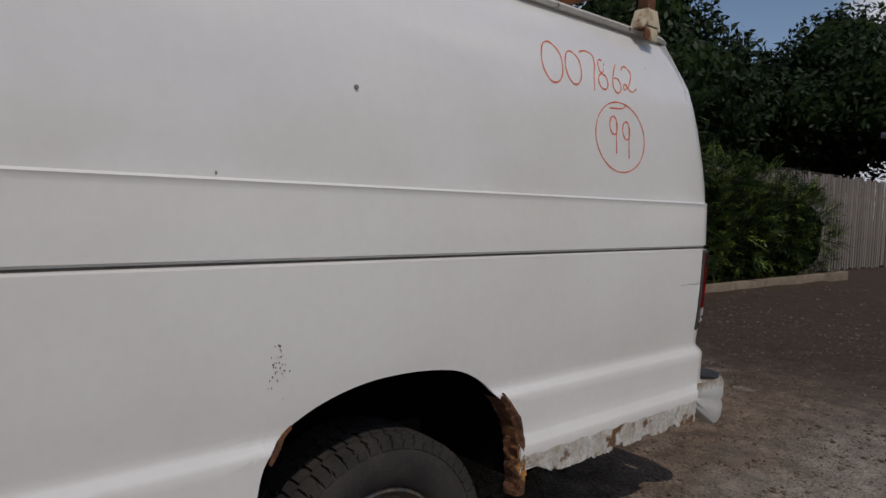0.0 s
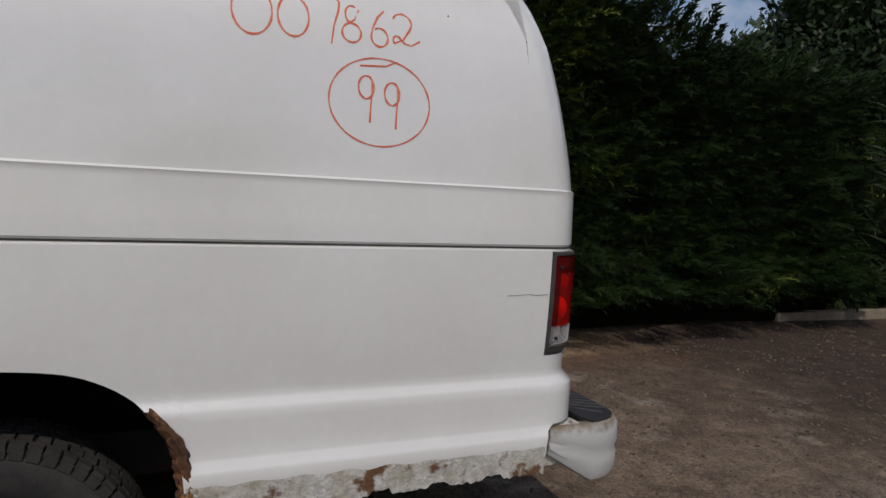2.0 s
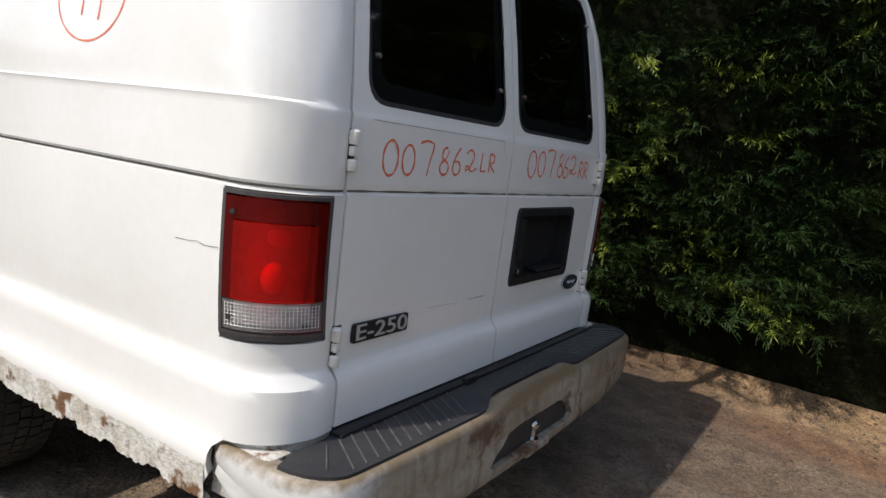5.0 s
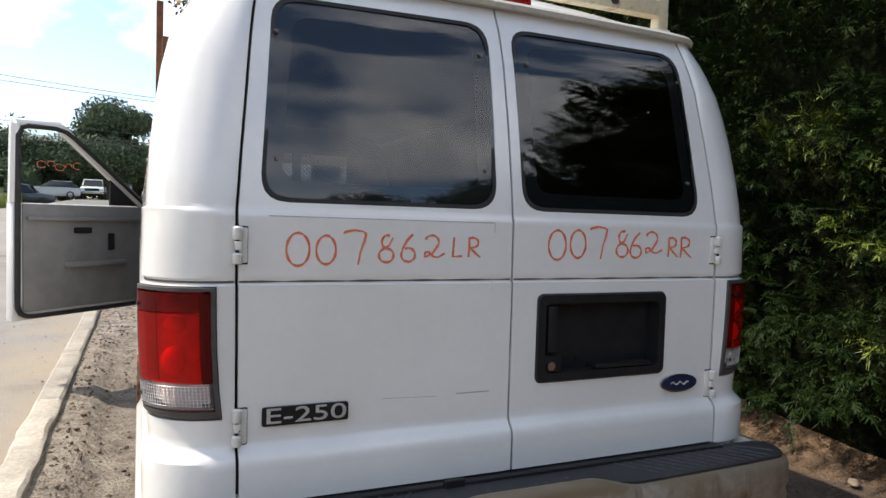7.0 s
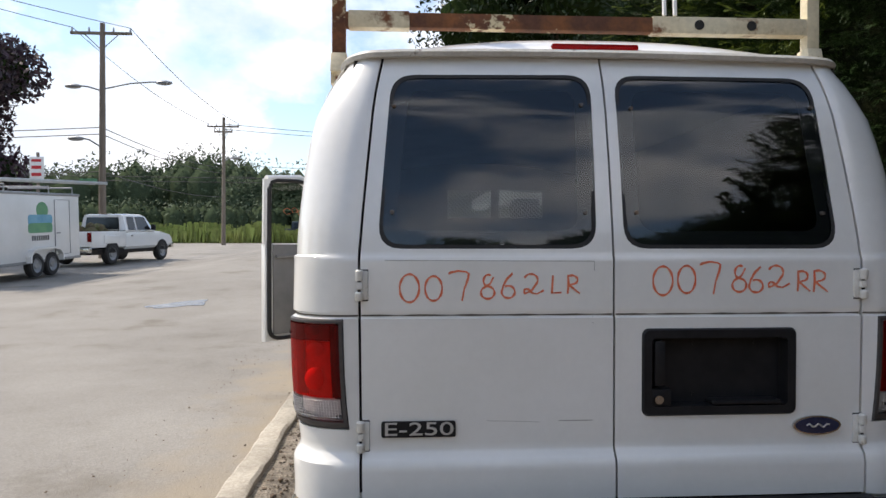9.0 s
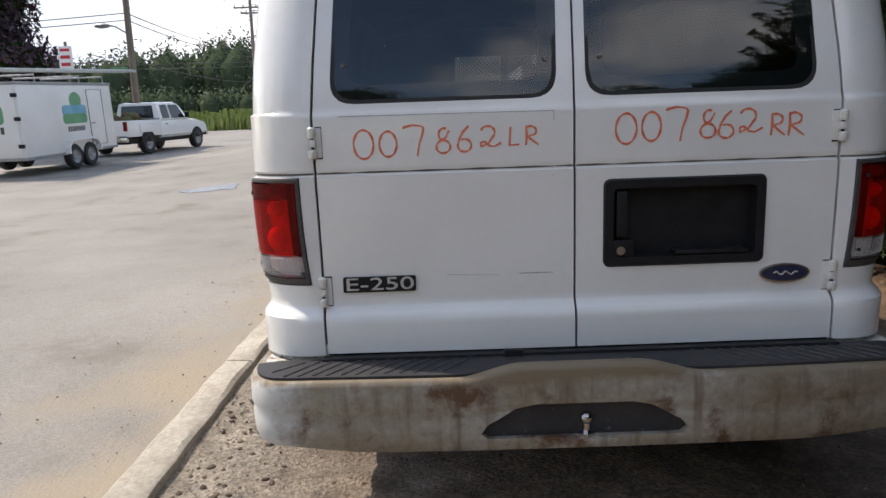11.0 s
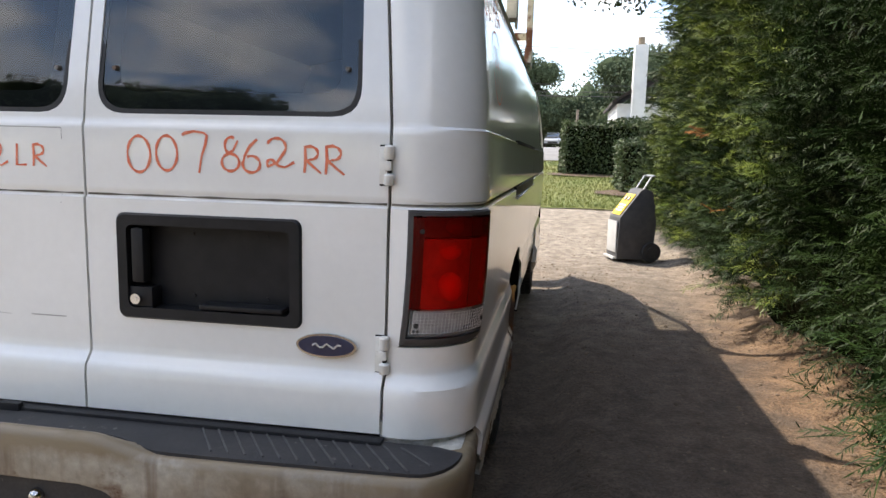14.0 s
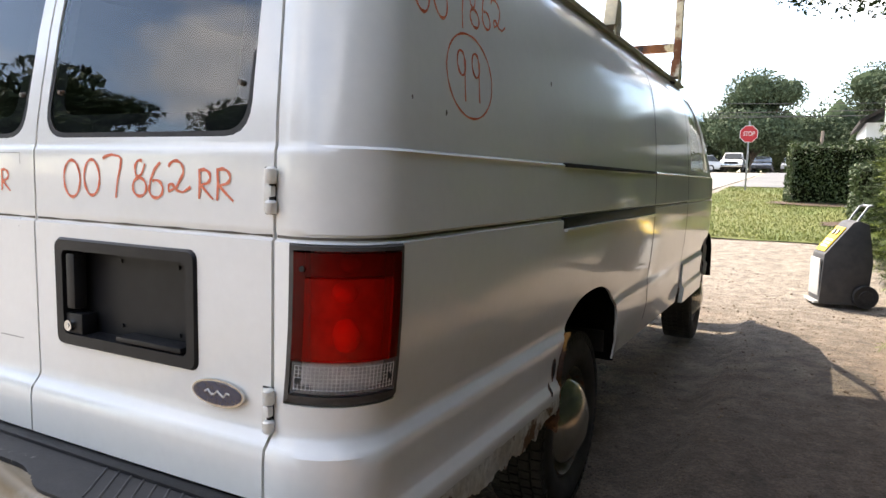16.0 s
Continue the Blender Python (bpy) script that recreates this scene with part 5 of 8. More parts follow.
# tail lamps in the rear corners
for side in (-1, 1):
    def corner_at(s, z, proud):
        p = outline(z, s, side)
        a = s * math.pi / 2
        n_ = Vector((side * math.sin(a) / CORNER_X, -math.cos(a) / CORNER_Y, 0)).normalized()
        return p + n_ * proud

    def lamp_patch(s0, s1, z0, z1, proud, lip=None, n=12):
        bm = bmesh.new()
        rows = [[corner_at(s0 + (s1 - s0) * k / n, z, proud) for k in range(n + 1)] for z in steps(z0, z1, 6)]
        grid(bm, rows, flip=side > 0)
        if lip:
            edges = [e for e in bm.edges if e.is_boundary]
            made = bmesh.ops.extrude_edge_only(bm, edges=edges)
            cz = (z0 + z1) / 2
            for v in [g for g in made["geom"] if isinstance(g, bmesh.types.BMVert)]:
                v.co += Vector((-side * lip * 0.7, lip * 0.7, 0))
        return bm
    lamp = part("tail_lamp", lamp_patch(0.0, 1.0, LAMP_Z0 + 0.003, LAMP_Z1 - 0.003, -0.040), LAMP_WELL, van, "red and clear tail lamp in a black housing")
    bm = bmesh.new()
    n = 14
    zlo, zhi = LAMP_Z0 + 0.002, LAMP_Z1 - 0.001
    band = []
    for off, pr in ((0.0, -0.004), (0.015, 0.006), (0.052, 0.006), (0.060, -0.036)):
        dz = off * 0.22
        loop = [(off + (1 - 2 * off) * k / n, zlo + dz + (0.010 if off > 0 else 0)) for k in range(n + 1)]
        loop += [(1 - off, zlo + dz + (zhi - zlo - 2 * dz) * k / 8) for k in range(1, 9)]
        loop += [(1 - off - (1 - 2 * off) * k / n, zhi - dz) for k in range(1, n + 1)]
        loop += [(off, zhi - dz - (zhi - zlo - 2 * dz) * k / 8) for k in range(1, 9)]
        band.append([corner_at(s, z, pr) for s, z in loop])
    grid(bm, band, flip=side > 0)
    part("housing", bm, LAMP_GREY, lamp, "weathered dark grey lamp housing", 40)
    part("red_lens", lamp_patch(0.15, 0.85, 0.882, 1.050, 0.008, 0.02), RED_LENS, lamp, "red ribbed lens")
    for s0, s1 in ((0.056, 0.147), (0.853, 0.944)):
        part("lens_edge", lamp_patch(s0, s1, 0.882, 1.100, 0.007, 0.02, 4), DEEP_RED_LENS, lamp, "darker red lens edge")
    part("top_lens", lamp_patch(0.15, 0.85, 1.053, 1.100, 0.008, 0.02), DEEP_RED_LENS, lamp, "darker red upper lens")
    part("clear_lens", lamp_patch(0.075, 0.925, 0.815, 0.879, 0.008, 0.02), CLEAR_LENS, lamp, "clear fluted reversing lens")
    for s0, z0, rx, rz in ((0.48, 0.928, 0.050, 0.036), (0.50, 1.076, 0.036, 0.018), (0.45, 1.018, 0.044, 0.022)):
        bm = bmesh.new()
        ball(bm, corner_at(s0, z0, -0.030), (rx * 0.62, 0.024, rz), 20)
        part("reflector", bm, SIGN_WHITE, lamp, "bright reflector bowl")
    part("reflector", lamp_patch(0.09, 0.91, 0.824, 0.872, -0.022), LAMP_WELL, lamp, "bright reflector behind the clear lens")
    bm = bmesh.new()
    for k in range(26):
        s_ = 0.10 + 0.80 * k / 25
        c0, c1 = corner_at(s_, 0.822, 0.0085), corner_at(s_, 0.873, 0.0085)
        rod(bm, c0, c1, 0.0008, n=5)
    for k in range(7):
        z_ = 0.824 + 0.008 * k
        tube(bm, [corner_at(0.10 + 0.80 * q / 8, z_, 0.0085) for q in range(9)], 0.0005, 4)
    part("fluting", bm, LAMP_WELL, lamp, "fine fluting of the clear lens")
    for ss, sz in (((0.86, 1.068), (0.86, 0.842)) if side < 0 else ((0.13, 1.068), (0.13, 0.842), (0.86, 0.845))):
        bm = bmesh.new()
        rod(bm, corner_at(ss, sz, 0.0), corner_at(ss, sz, 0.011), 0.006, n=10)
        part("lamp_screw", bm, SEAM, lamp)
    bm = bmesh.new()
    grid(bm, [[corner_at(k / 8, z, -0.045) for k in range(-1, 10)] for z in (LAMP_Z0 - 0.02, LAMP_Z1 + 0.02)])
    part("lamp_back", bm, SEAM, lamp)

# rear bumper: pressed steel, wrapping at the ends
BUMP_PLAN = []
for k in range(7):
    a = radians(90 * k / 6)
    BUMP_PLAN.append(Vector((-1.005 + 0.115 * (1 - math.cos(a)), -0.055 - 0.150 * math.sin(a), 0)))
BUMP_PLAN = [Vector((-1.0, 0.115, 0)), Vector((-1.005, 0.03, 0))] + BUMP_PLAN
BUMP_PLAN += [Vector((x, -0.205 - 0.022 * (1 - (x / 0.89) ** 2), 0)) for x in steps(-0.84, 0, 28)]
BUMP_PLAN += [Vector((-p.x, p.y, 0)) for p in reversed(BUMP_PLAN[:-1])]


def smooth01(t):
    t = max(0.0, min(1.0, t))
    return t * t * (3 - 2 * t)


def bump_top(x):
    return 0.552 + 0.038 * (1 - smooth01((abs(x + 0.03) - 0.16) / 0.19))


bm = bmesh.new()
rings = []
nb = len(BUMP_PLAN)
for i, p in enumerate(BUMP_PLAN):
    d = (BUMP_PLAN[min(i + 1, nb - 1)] - BUMP_PLAN[max(i - 1, 0)]).normalized()
    out = Vector((d.y, -d.x, 0))
    top = bump_top(p.x)
    low = 0.322 + 0.03 * smooth01((abs(p.x) - 0.6) / 0.4) + (0.10 * (p.y + 0.05) / 0.16 if p.y > -0.05 else 0)
    end_in = 0.05 if i in (0, nb - 1) else 0.0
    mid = (top + low) / 2
    sec = [(-0.15 if abs(p.x) < 0.8 else -0.06, 0.545), (-0.075 if abs(p.x) < 0.8 else -0.05, 0.548), (-0.030, top - 0.002), (-0.016, top), (-0.006, top - 0.006), (0.0, top - 0.020), (0.002, mid + 0.02), (-0.006, mid), (0.0, mid - 0.02),
           (-0.003, low + 0.03), (-0.012, low + 0.008), (-0.028, low), (-0.07, low + 0.01)]
    rings.append([p + out * u + Vector((0, 0, z)) for u, z in sec])
grid(bm, rings, flip=True)
cut(bm, [(-0.318, 0.384), (-0.298, 0.412), (-0.215, 0.458), (-0.160, 0.471), (0.115, 0.471), (0.170, 0.458), (0.255, 0.412), (0.275, 0.384), (0.255, 0.368), (-0.297, 0.368)], 1)
hem(bm, lambda c: Vector((0, 0.022, 0)) if abs(c.x) < 0.4 and 0.36 < c.z < 0.48 else Vector((-0.01 * np.sign(c.x), 0, -0.004)))
bumper = part("rear_bumper", bm, BUMPER_STEEL, van, "rust-stained pale steel step bumper", 40)
bm = bmesh.new()
prism(bm, [(-0.325, 0.384), (-0.304, 0.416), (-0.218, 0.464), (-0.162, 0.478), (0.117, 0.478), (0.174, 0.464), (0.262, 0.416), (0.282, 0.384), (0.258, 0.364), (-0.300, 0.364)], 1, -0.203, -0.185)
part("hitch_pad", bm, STEP_PAD, bumper, "black recessed hitch plate")
bm = bmesh.new()
ball(bm, (-0.014, -0.205, 0.418), 0.0195, 16)
rod(bm, (-0.014, -0.205, 0.365), (-0.014, -0.205, 0.405), 0.011, n=12)
rod(bm, (-0.014, -0.205, 0.362), (-0.014, -0.205, 0.375), 0.026, n=6)
part("tow_ball", bm, CHROME, bumper, "scuffed chrome tow ball")
bm = bmesh.new()
box(bm, (-0.10, -0.235, 0.340), (0.07, -0.17, 0.366), 0.006)
part("tow_bracket", bm, BUMPER_STEEL, bumper)
bm = bmesh.new()
outer, inner = [], []
for i in range(2, nb - 2):
    p = BUMP_PLAN[i]
    d = (BUMP_PLAN[i + 1] - BUMP_PLAN[i - 1]).normalized()
    q = p - Vector((d.y, -d.x, 0)) * 0.020
    outer.append((q.x, q.y + 1.6 * (bump_top(p.x) - 0.552), 0.5595))
    inner.append((math.copysign(min(abs(p.x), 0.80 + 0.6 * max(0.0, abs(p.x) - 0.80)), p.x), -0.028 - 0.006 * (abs(p.x) > 0.80), 0.5595))
grid(bm, [outer, inner], flip=True)
hem(bm, (0, 0, -0.012))
pad = part("step_pad", bm, STEP_PAD, bumper, "worn black rubber step pad")
for k in range(13):
    for sgn in (-1, 1):
        x = sgn * (0.925 - k * 0.042)
        a, b = Vector((x, -0.178 + 0.04 * (abs(x) > 0.90), 0.5605)), Vector((x - sgn * 0.085, -0.06, 0.5605))
        part("pad_rib", rod(bmesh.new(), a, b, 0.0026, n=6), PAD_RIB, pad)
bm = bmesh.new()
box(bm, (-0.79, -0.06, 0.50), (0.79, -0.022, 0.568), 0.004)
box(bm, (-0.235, -0.068, 0.548), (-0.175, -0.05, 0.580), 0.003)
part("bumper_filler", bm, BLACK_PLASTIC, bumper, "black plastic filler between doors and bumper")
for side in (-1, 1):
    bm = bmesh.new()
    box(bm, (side * 0.90, -0.02, 0.515), (side * 0.985, 0.10, 0.552), 0.016)
    part("bumper_bracket", bm, OLD_WHITE, bumper)
    bm = bmesh.new()
    grid(bm, [[(side * x, y, z) for x, y in ((0.775, -0.012), (0.86, -0.006), (0.935, 0.025), (0.972, 0.075), (0.975, 0.15))] for z in (0.42, 0.60)], flip=side > 0)
    part("inner_corner", bm, OLD_WHITE, van)

# rusted lower edges of the flanks and arches
for side in (-1, 1):
    bm = bmesh.new()
    ys = steps(0.14, 1.205, 190)
    rows = []
    for k, y in enumerate(ys):
        hole = (0.045 if side < 0 else 0.025) * smooth01((noise.noise((y * 4.3, side * 3, 0)) - 0.22) * 9) + 0.014 * smooth01((noise.noise((y * 11, side * 3, 7)) - 0.1) * 5)
        low = 0.412 + hole + 0.008 * noise.noise((y * 60, side, 2)) + 0.004 * noise.noise((y * 150, 0, side)) + 0.045 * smooth01((y - 1.02) / 0.14)
        high = 0.497 + 0.008 * noise.noise((y * 16, side, 4))
        bulge = [0.0015 + 0.0035 * noise.noise((y * 42, q * 1.7, side)) for q in range(5)]
        zs_ = [high + (low - high) * q / 4 for q in range(5)]
        rows.append([Vector((side * (half_width(max(z, 0.43)) + 0.001 + b * min(1, q)), y, z)) for q, (z, b) in enumerate(zip(zs_, bulge))] + [Vector((side * 0.985, y, low + 0.004))])
    grid(bm, rows, flip=side < 0)
    part("sill_edge", bm, OLD_WHITE, van, "flaking rusted lower sill edge", 60)
    bm = bmesh.new()
    rows = []
    for k, z in enumerate(steps(0.37, 0.70, 12)):
        y = float(np.interp(z, (0.37, 0.52, 0.60, 0.68, 0.72), (1.205, 1.210, 1.230, 1.283, 1.325)))
        wd = (1.0 if side < 0 else 0.3) * (0.022 if z < 0.60 else 0.022 - 0.10 * (z - 0.60)) + 0.012 * noise.noise((z * 20, side, 0))
        lift = 0.004 * noise.noise((z * 33, side, 5))
        rows.append([Vector((side * 0.955, y + 0.016, z)), Vector((side * 1.002, y + 0.006, z)), Vector((side * (1.012 + lift), y - wd * 0.5, z + 0.006)), Vector((side * 1.010, y - wd, z + 0.01)), Vector((side * 0.99, y - wd - 0.004, z + 0.01))])
    grid(bm, rows, flip=side > 0)
    bmesh.ops.subdivide_edges(bm, edges=bm.edges[:], cuts=3, use_grid_fill=True)
    for v in bm.verts:
        v.co += Vector((side * 0.004, 0.012, 0.008)) * noise.noise(v.co * 40) + Vector((side * 0.002, 0.008, 0.006)) * noise.noise(v.co * 95)
    part("arch_rust", bm, RUST, van, "rusted-through wheel arch edge", 50)
    bm = bmesh.new()
    rows = []
    for y, z in ((1.985, 0.735), (2.005, 0.715), (2.025, 0.69), (2.045, 0.66)):
        rows.append([side_at(y, z, side, 0.002), side_at(y + 0.008 + 0.006 * noise.noise((z * 50, 0, 0)), z + 0.008, side, 0.002)])
    grid(bm, rows)
    part("arch_rust", bm, RUST, van, smooth=60)
    if side > 0:
        for y0, z0, r0, m_, lift in ((1.168, 0.605, 0.030, RUST, 0.0020), (1.172, 0.603, 0.022, SEAM, 0.0034), (1.120, 0.545, 0.016, RUST, 0.0020), (1.122, 0.544, 0.011, SEAM, 0.0034)):
            bm = bmesh.new()
            ring = []
            for k in range(22):
                a = 2 * math.pi * k / 22
                rr = r0 * (1 + 0.45 * noise.noise((math.cos(a) * 1.7, math.sin(a) * 1.7, y0 * 9)) + 0.25 * noise.noise((a * 4, y0, 3)))
                ring.append(bm.verts.new(side_at(y0 + rr * 0.75 * math.cos(a), z0 + rr * 1.35 * math.sin(a), 1, lift)))
            bm.faces.new(ring)
            part("rust_hole", bm, m_, van, "ragged rust hole behind the wheel arch")

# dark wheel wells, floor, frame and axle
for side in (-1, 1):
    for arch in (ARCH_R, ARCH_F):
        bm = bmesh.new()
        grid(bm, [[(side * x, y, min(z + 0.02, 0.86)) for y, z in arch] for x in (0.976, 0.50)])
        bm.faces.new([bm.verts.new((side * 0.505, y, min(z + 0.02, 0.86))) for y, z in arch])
        part("wheel_well", bm, WELL, van, "dirty wheel well with shade put into its black colour", 60)
bm = bmesh.new()
box(bm, (-0.93, 0.06, 0.52), (0.93, 1.17, 0.60))
box(bm, (-0.49, 1.17, 0.52), (0.49, 2.07, 0.60))
box(bm, (-0.93, 2.07, 0.46), (0.93, 4.66, 0.56))
box(bm, (-0.52, 0.0, 0.36), (-0.42, 5.6, 0.50))
box(bm, (0.42, 0.0, 0.36), (0.52, 5.6, 0.50))
rod(bm, (-0.72, 1.665, 0.25), (0.72, 1.665, 0.25), 0.06, n=14)
ball(bm, (0.1, 1.665, 0.25), 0.16, 14)
rod(bm, (0.62, 0.3, 0.40), (0.62, 3.0, 0.38), 0.035, n=10)
part("chassis", bm, UNDER, van, "dark dirty floor, frame rails and axle", 40)


# wheels
def wheel(x, y, z, side, cap):
    w = part("wheel", revolve(bmesh.new(), [(0.15, 0.02), (0.205, 0.045), (0.218, 0.075), (0.222, 0.095), (0.213, 0.10), (0.205, 0.085), (0.19, 0.06), (0.16, 0.055), (0.13, 0.05), (0.11, 0.065), (0.06, 0.085), (0.012, 0.085)],
                                     Matrix.Translation((x, y, z)) @ Matrix.Diagonal((side, 1.03, 1.03, 1)), 40), STEEL_WHEEL, van, "dull steel wheel")
    prof = [(0.212, 0.085), (0.226, 0.108), (0.255, 0.118), (0.29, 0.119), (0.306, 0.112), (0.326, 0.102), (0.334, 0.085), (0.336, 0.04), (0.336, -0.04), (0.334, -0.085), (0.31, -0.11), (0.26, -0.118), (0.212, -0.09)]
    m = Matrix.Translation((x, y, z)) @ Matrix.Diagonal((side, 1.05, 1.05, 1))
    prof = [(0.212 + (r - 0.212) * 1.15, u) for r, u in prof]
    bm = revolve(bmesh.new(), prof, m, 64)
    part("tyre", bm, TYRE, w, "dusty black all-terrain tyre", 40)
    bm = bmesh.new()
    for k in range(58):
        a = 2 * math.pi * k / 58
        r = m @ Matrix.Rotation(a, 4, "X")
        for x0, x1, z0, z1, sk in ((0.070, 0.108, 0.340, 0.3610, 0.004), (0.022, 0.064, 0.350, 0.3640, -0.006), (-0.020, 0.016, 0.350, 0.3645, 0.006), (-0.064, -0.026, 0.350, 0.3640, -0.004), (-0.108, -0.070, 0.340, 0.3610, 0.004)):
            box(bm, (x0, -0.0165 + sk, z0), (x1, 0.0165 + sk - (0.004 if k % 2 else 0), z1), 0, r)
        box(bm, (0.100, -0.014, 0.326), (0.1135, 0.014, 0.350), 0, r)
    part("tread", bm, TYRE, w, smooth=0)
    if cap:
        part("hub_cap", revolve(bmesh.new(), [(0.0, 0.165), (0.05, 0.164), (0.085, 0.156), (0.12, 0.138), (0.155, 0.112), (0.172, 0.086)], m, 40), HUB_CAP, w, "domed steel hub cap")
    return w


for wy, wz in ((1.665, 0.250), (5.15, 0.298)):
    wheel(-0.812, wy, wz, -1, wy > 3)
    wheel(0.812, wy, wz, 1, True)

# cab: flank ahead of the load bay, screen, bonnet and nose


def nose_w(y, z):
    return half_width(z) * (1 - 0.16 * max(0.0, (y - 5.0) / 0.9) ** 2)


door_open_hole = [(3.84, 0.50), (4.76, 0.50), (4.82, 1.10), (4.79, 1.32), (4.28, 1.86), (3.84, 1.88)]
for side in (-1, 1):
    bm = bmesh.new()
    grid(bm, [[Vector((side * nose_w(y, z), y, z)) for y in steps(3.862, 5.92, 24)] for z in ZS], flip=side > 0)
    lower = [(3.86, 0.43), (5.90, 0.43), (5.92, 0.75), (5.88, 1.0), (5.80, 1.12), (5.02, 1.33), (4.25, 1.93), (3.86, 1.93)]
    for (u1, v1), (u2, v2) in zip(lower, lower[1:]):
        no = Vector((0, v2 - v1, u1 - u2))
        bmesh.ops.bisect_plane(bm, geom=bm.verts[:] + bm.edges[:] + bm.faces[:], dist=1e-5, plane_co=(0, u1, v1), plane_no=no)
    bmesh.ops.delete(bm, geom=[f for f in bm.faces if not inside(lower, f.calc_center_median().y, f.calc_center_median().z)], context="FACES")
    cut(bm, ARCH_F, 0)
    if side < 0:
        cut(bm, door_open_hole, 0)
    else:
        cut(bm, rounded_quad([(4.86, 1.34), (4.25, 1.84), (3.99, 1.84), (3.97, 1.34)], 0.05, 3), 0)
    hem(bm, (-side * 0.03, 0, 0))
    part("cab_side", bm, WHITE, van)
bm = bmesh.new()
grid(bm, [[side_at(y, z, 1, -0.006) for y in steps(3.96, 4.88, 6)] for z in steps(1.33, 1.85, 6)])
part("cab_window", bm, GLASS_CLEAR, van, "clear front door glass")
for pts, m, name in (([(4.25, 1.945), (5.02, 1.33)], DUSTY_GLASS, "windscreen"), ([(5.02, 1.33), (5.45, 1.27), (5.80, 1.12)], WHITE, "bonnet"), ([(5.80, 1.12), (5.89, 1.0), (5.93, 0.75), (5.92, 0.45)], WHITE, "nose")):
    bm = bmesh.new()
    rows = []
    for k in range(len(pts) - 1):
        for s in steps(0, 1, 4)[(0 if k == 0 else 1):]:
            y, z = pts[k][0] + (pts[k + 1][0] - pts[k][0]) * s, pts[k][1] + (pts[k + 1][1] - pts[k][1]) * s
            w = nose_w(y, min(z, 1.93)) - 0.004
            rows.append([(w * x, y + 0.10 * (1 - x * x) * (1 if name != "bonnet" else 0.3), z + (0.05 * (1 - x * x) if name == "bonnet" else 0)) for x in steps(-1, 1, 12)])
    grid(bm, rows, flip=True)
    ob = part(name, bm, m, van)
    if name == "windscreen":
        ob.visible_shadow = False
bm = bmesh.new()
box(bm, (-0.55, 5.94, 0.72), (0.55, 6.04, 0.98), 0.02)
part("grille", bm, BLACK_PLASTIC, van)
for side in (-1, 1):
    bm = bmesh.new()
    box(bm, (side * 0.58, 5.86, 0.74), (side * 0.80, 6.0, 0.97), 0.02)
    part("headlamp", bm, CLEAR_LENS, van)
bm = bmesh.new()
box(bm, (-0.92, 5.86, 0.46), (0.92, 6.10, 0.66), 0.03)
part("front_bumper", bm, CHROME, van)

# load bay: grey lining and the bulkhead with mesh windows
bm = bmesh.new()
for x, y0, y1 in ((0.90, 0.12, 1.17), (0.48, 1.17, 2.12), (0.90, 2.12, 3.9)):
    box(bm, (-x, y0, 0.60), (x, y1, 0.62))
for side in (-1, 1):
    box(bm, (side * 0.955, 1.15, 0.865), (side * 0.48, 2.14, 0.885))
    box(bm, (side * 0.48, 1.15, 0.61), (side * 0.495, 2.14, 0.87))
    for y0, y1 in ((0.26, 1.16), (2.13, 3.8)):
        box(bm, (side * 0.945, y0, 0.61), (side * 0.955, y1, 0.90))
part("load_floor", bm, INTERIOR, van)
MESH_Y = 3.80
bm = bmesh.new()
ring = [(-(half_width(z) - 0.035), z) for z in ZS if 0.88 < z < 1.92]
ring += [(0.85 * x, 1.93 + 0.10 * (1 - x * x)) for x in steps(-1, 1, 8)] + [(-x, z) for x, z in reversed(ring)]
grid(bm, [[(x, y, z) for x, z in ring] for y in (0.26, 1.4, 2.6, MESH_Y)])
part("bay_lining", bm, INTERIOR, van, "bare grey load bay walls and headliner")
bm = bmesh.new()
for x0, x1, z0, z1 in ((0.12, 0.19, 0.62, 1.92), (-0.29, 0.12, 0.62, 1.56), (-0.29, 0.12, 1.80, 1.92), (0.19, 0.60, 0.62, 1.56), (0.19, 0.60, 1.80, 1.92)):
    box(bm, (x0 * 0.93, MESH_Y, z0), (x1 * 0.93, MESH_Y + 0.02, z1))
for side, xi in ((-1, -0.29 * 0.93), (1, 0.60 * 0.93)):
    prism(bm, [(xi, 0.62), (xi, 1.92)] + [(side * (half_width(z) - 0.02), z) for z in reversed(ZS) if z > 0.6], 1, MESH_Y, MESH_Y + 0.02)
prism(bm, [(0.88 * x, 1.915 if k == 0 else 1.93 + 0.10 * (1 - x * x)) for k in (0, 1) for x in (steps(-1, 1, 8) if k == 0 else steps(1, -1, 8))], 1, MESH_Y, MESH_Y + 0.02)
bulk = part("bulkhead", bm, INTERIOR, van, "grey steel bulkhead with two mesh windows", smooth=0)
for x0, x1 in ((-0.27, 0.112), (0.177, 0.558)):
    bm = bmesh.new()
    pitch = 0.034
    k = -12
    while k * pitch < (x1 - x0) + 0.3:
        for sl in (1, -1):
            a = Vector((x0 + k * pitch, 1.56 if sl > 0 else 1.80))
            b = Vector((a.x + 0.24, a.y + 0.24 * sl))
            t0, t1 = max(0.0, (x0 - a.x) / 0.24), min(1.0, (x1 - a.x) / 0.24)
            if t1 > t0:
                p, q = a.lerp(b, t0), a.lerp(b, t1)
                rod(bm, (p.x, MESH_Y + 0.012, p.y), (q.x, MESH_Y + 0.012, q.y), 0.0058, n=4, caps=False)
        k += 1
    part("mesh_window", bm, INTERIOR, bulk, "diamond expanded-metal mesh")
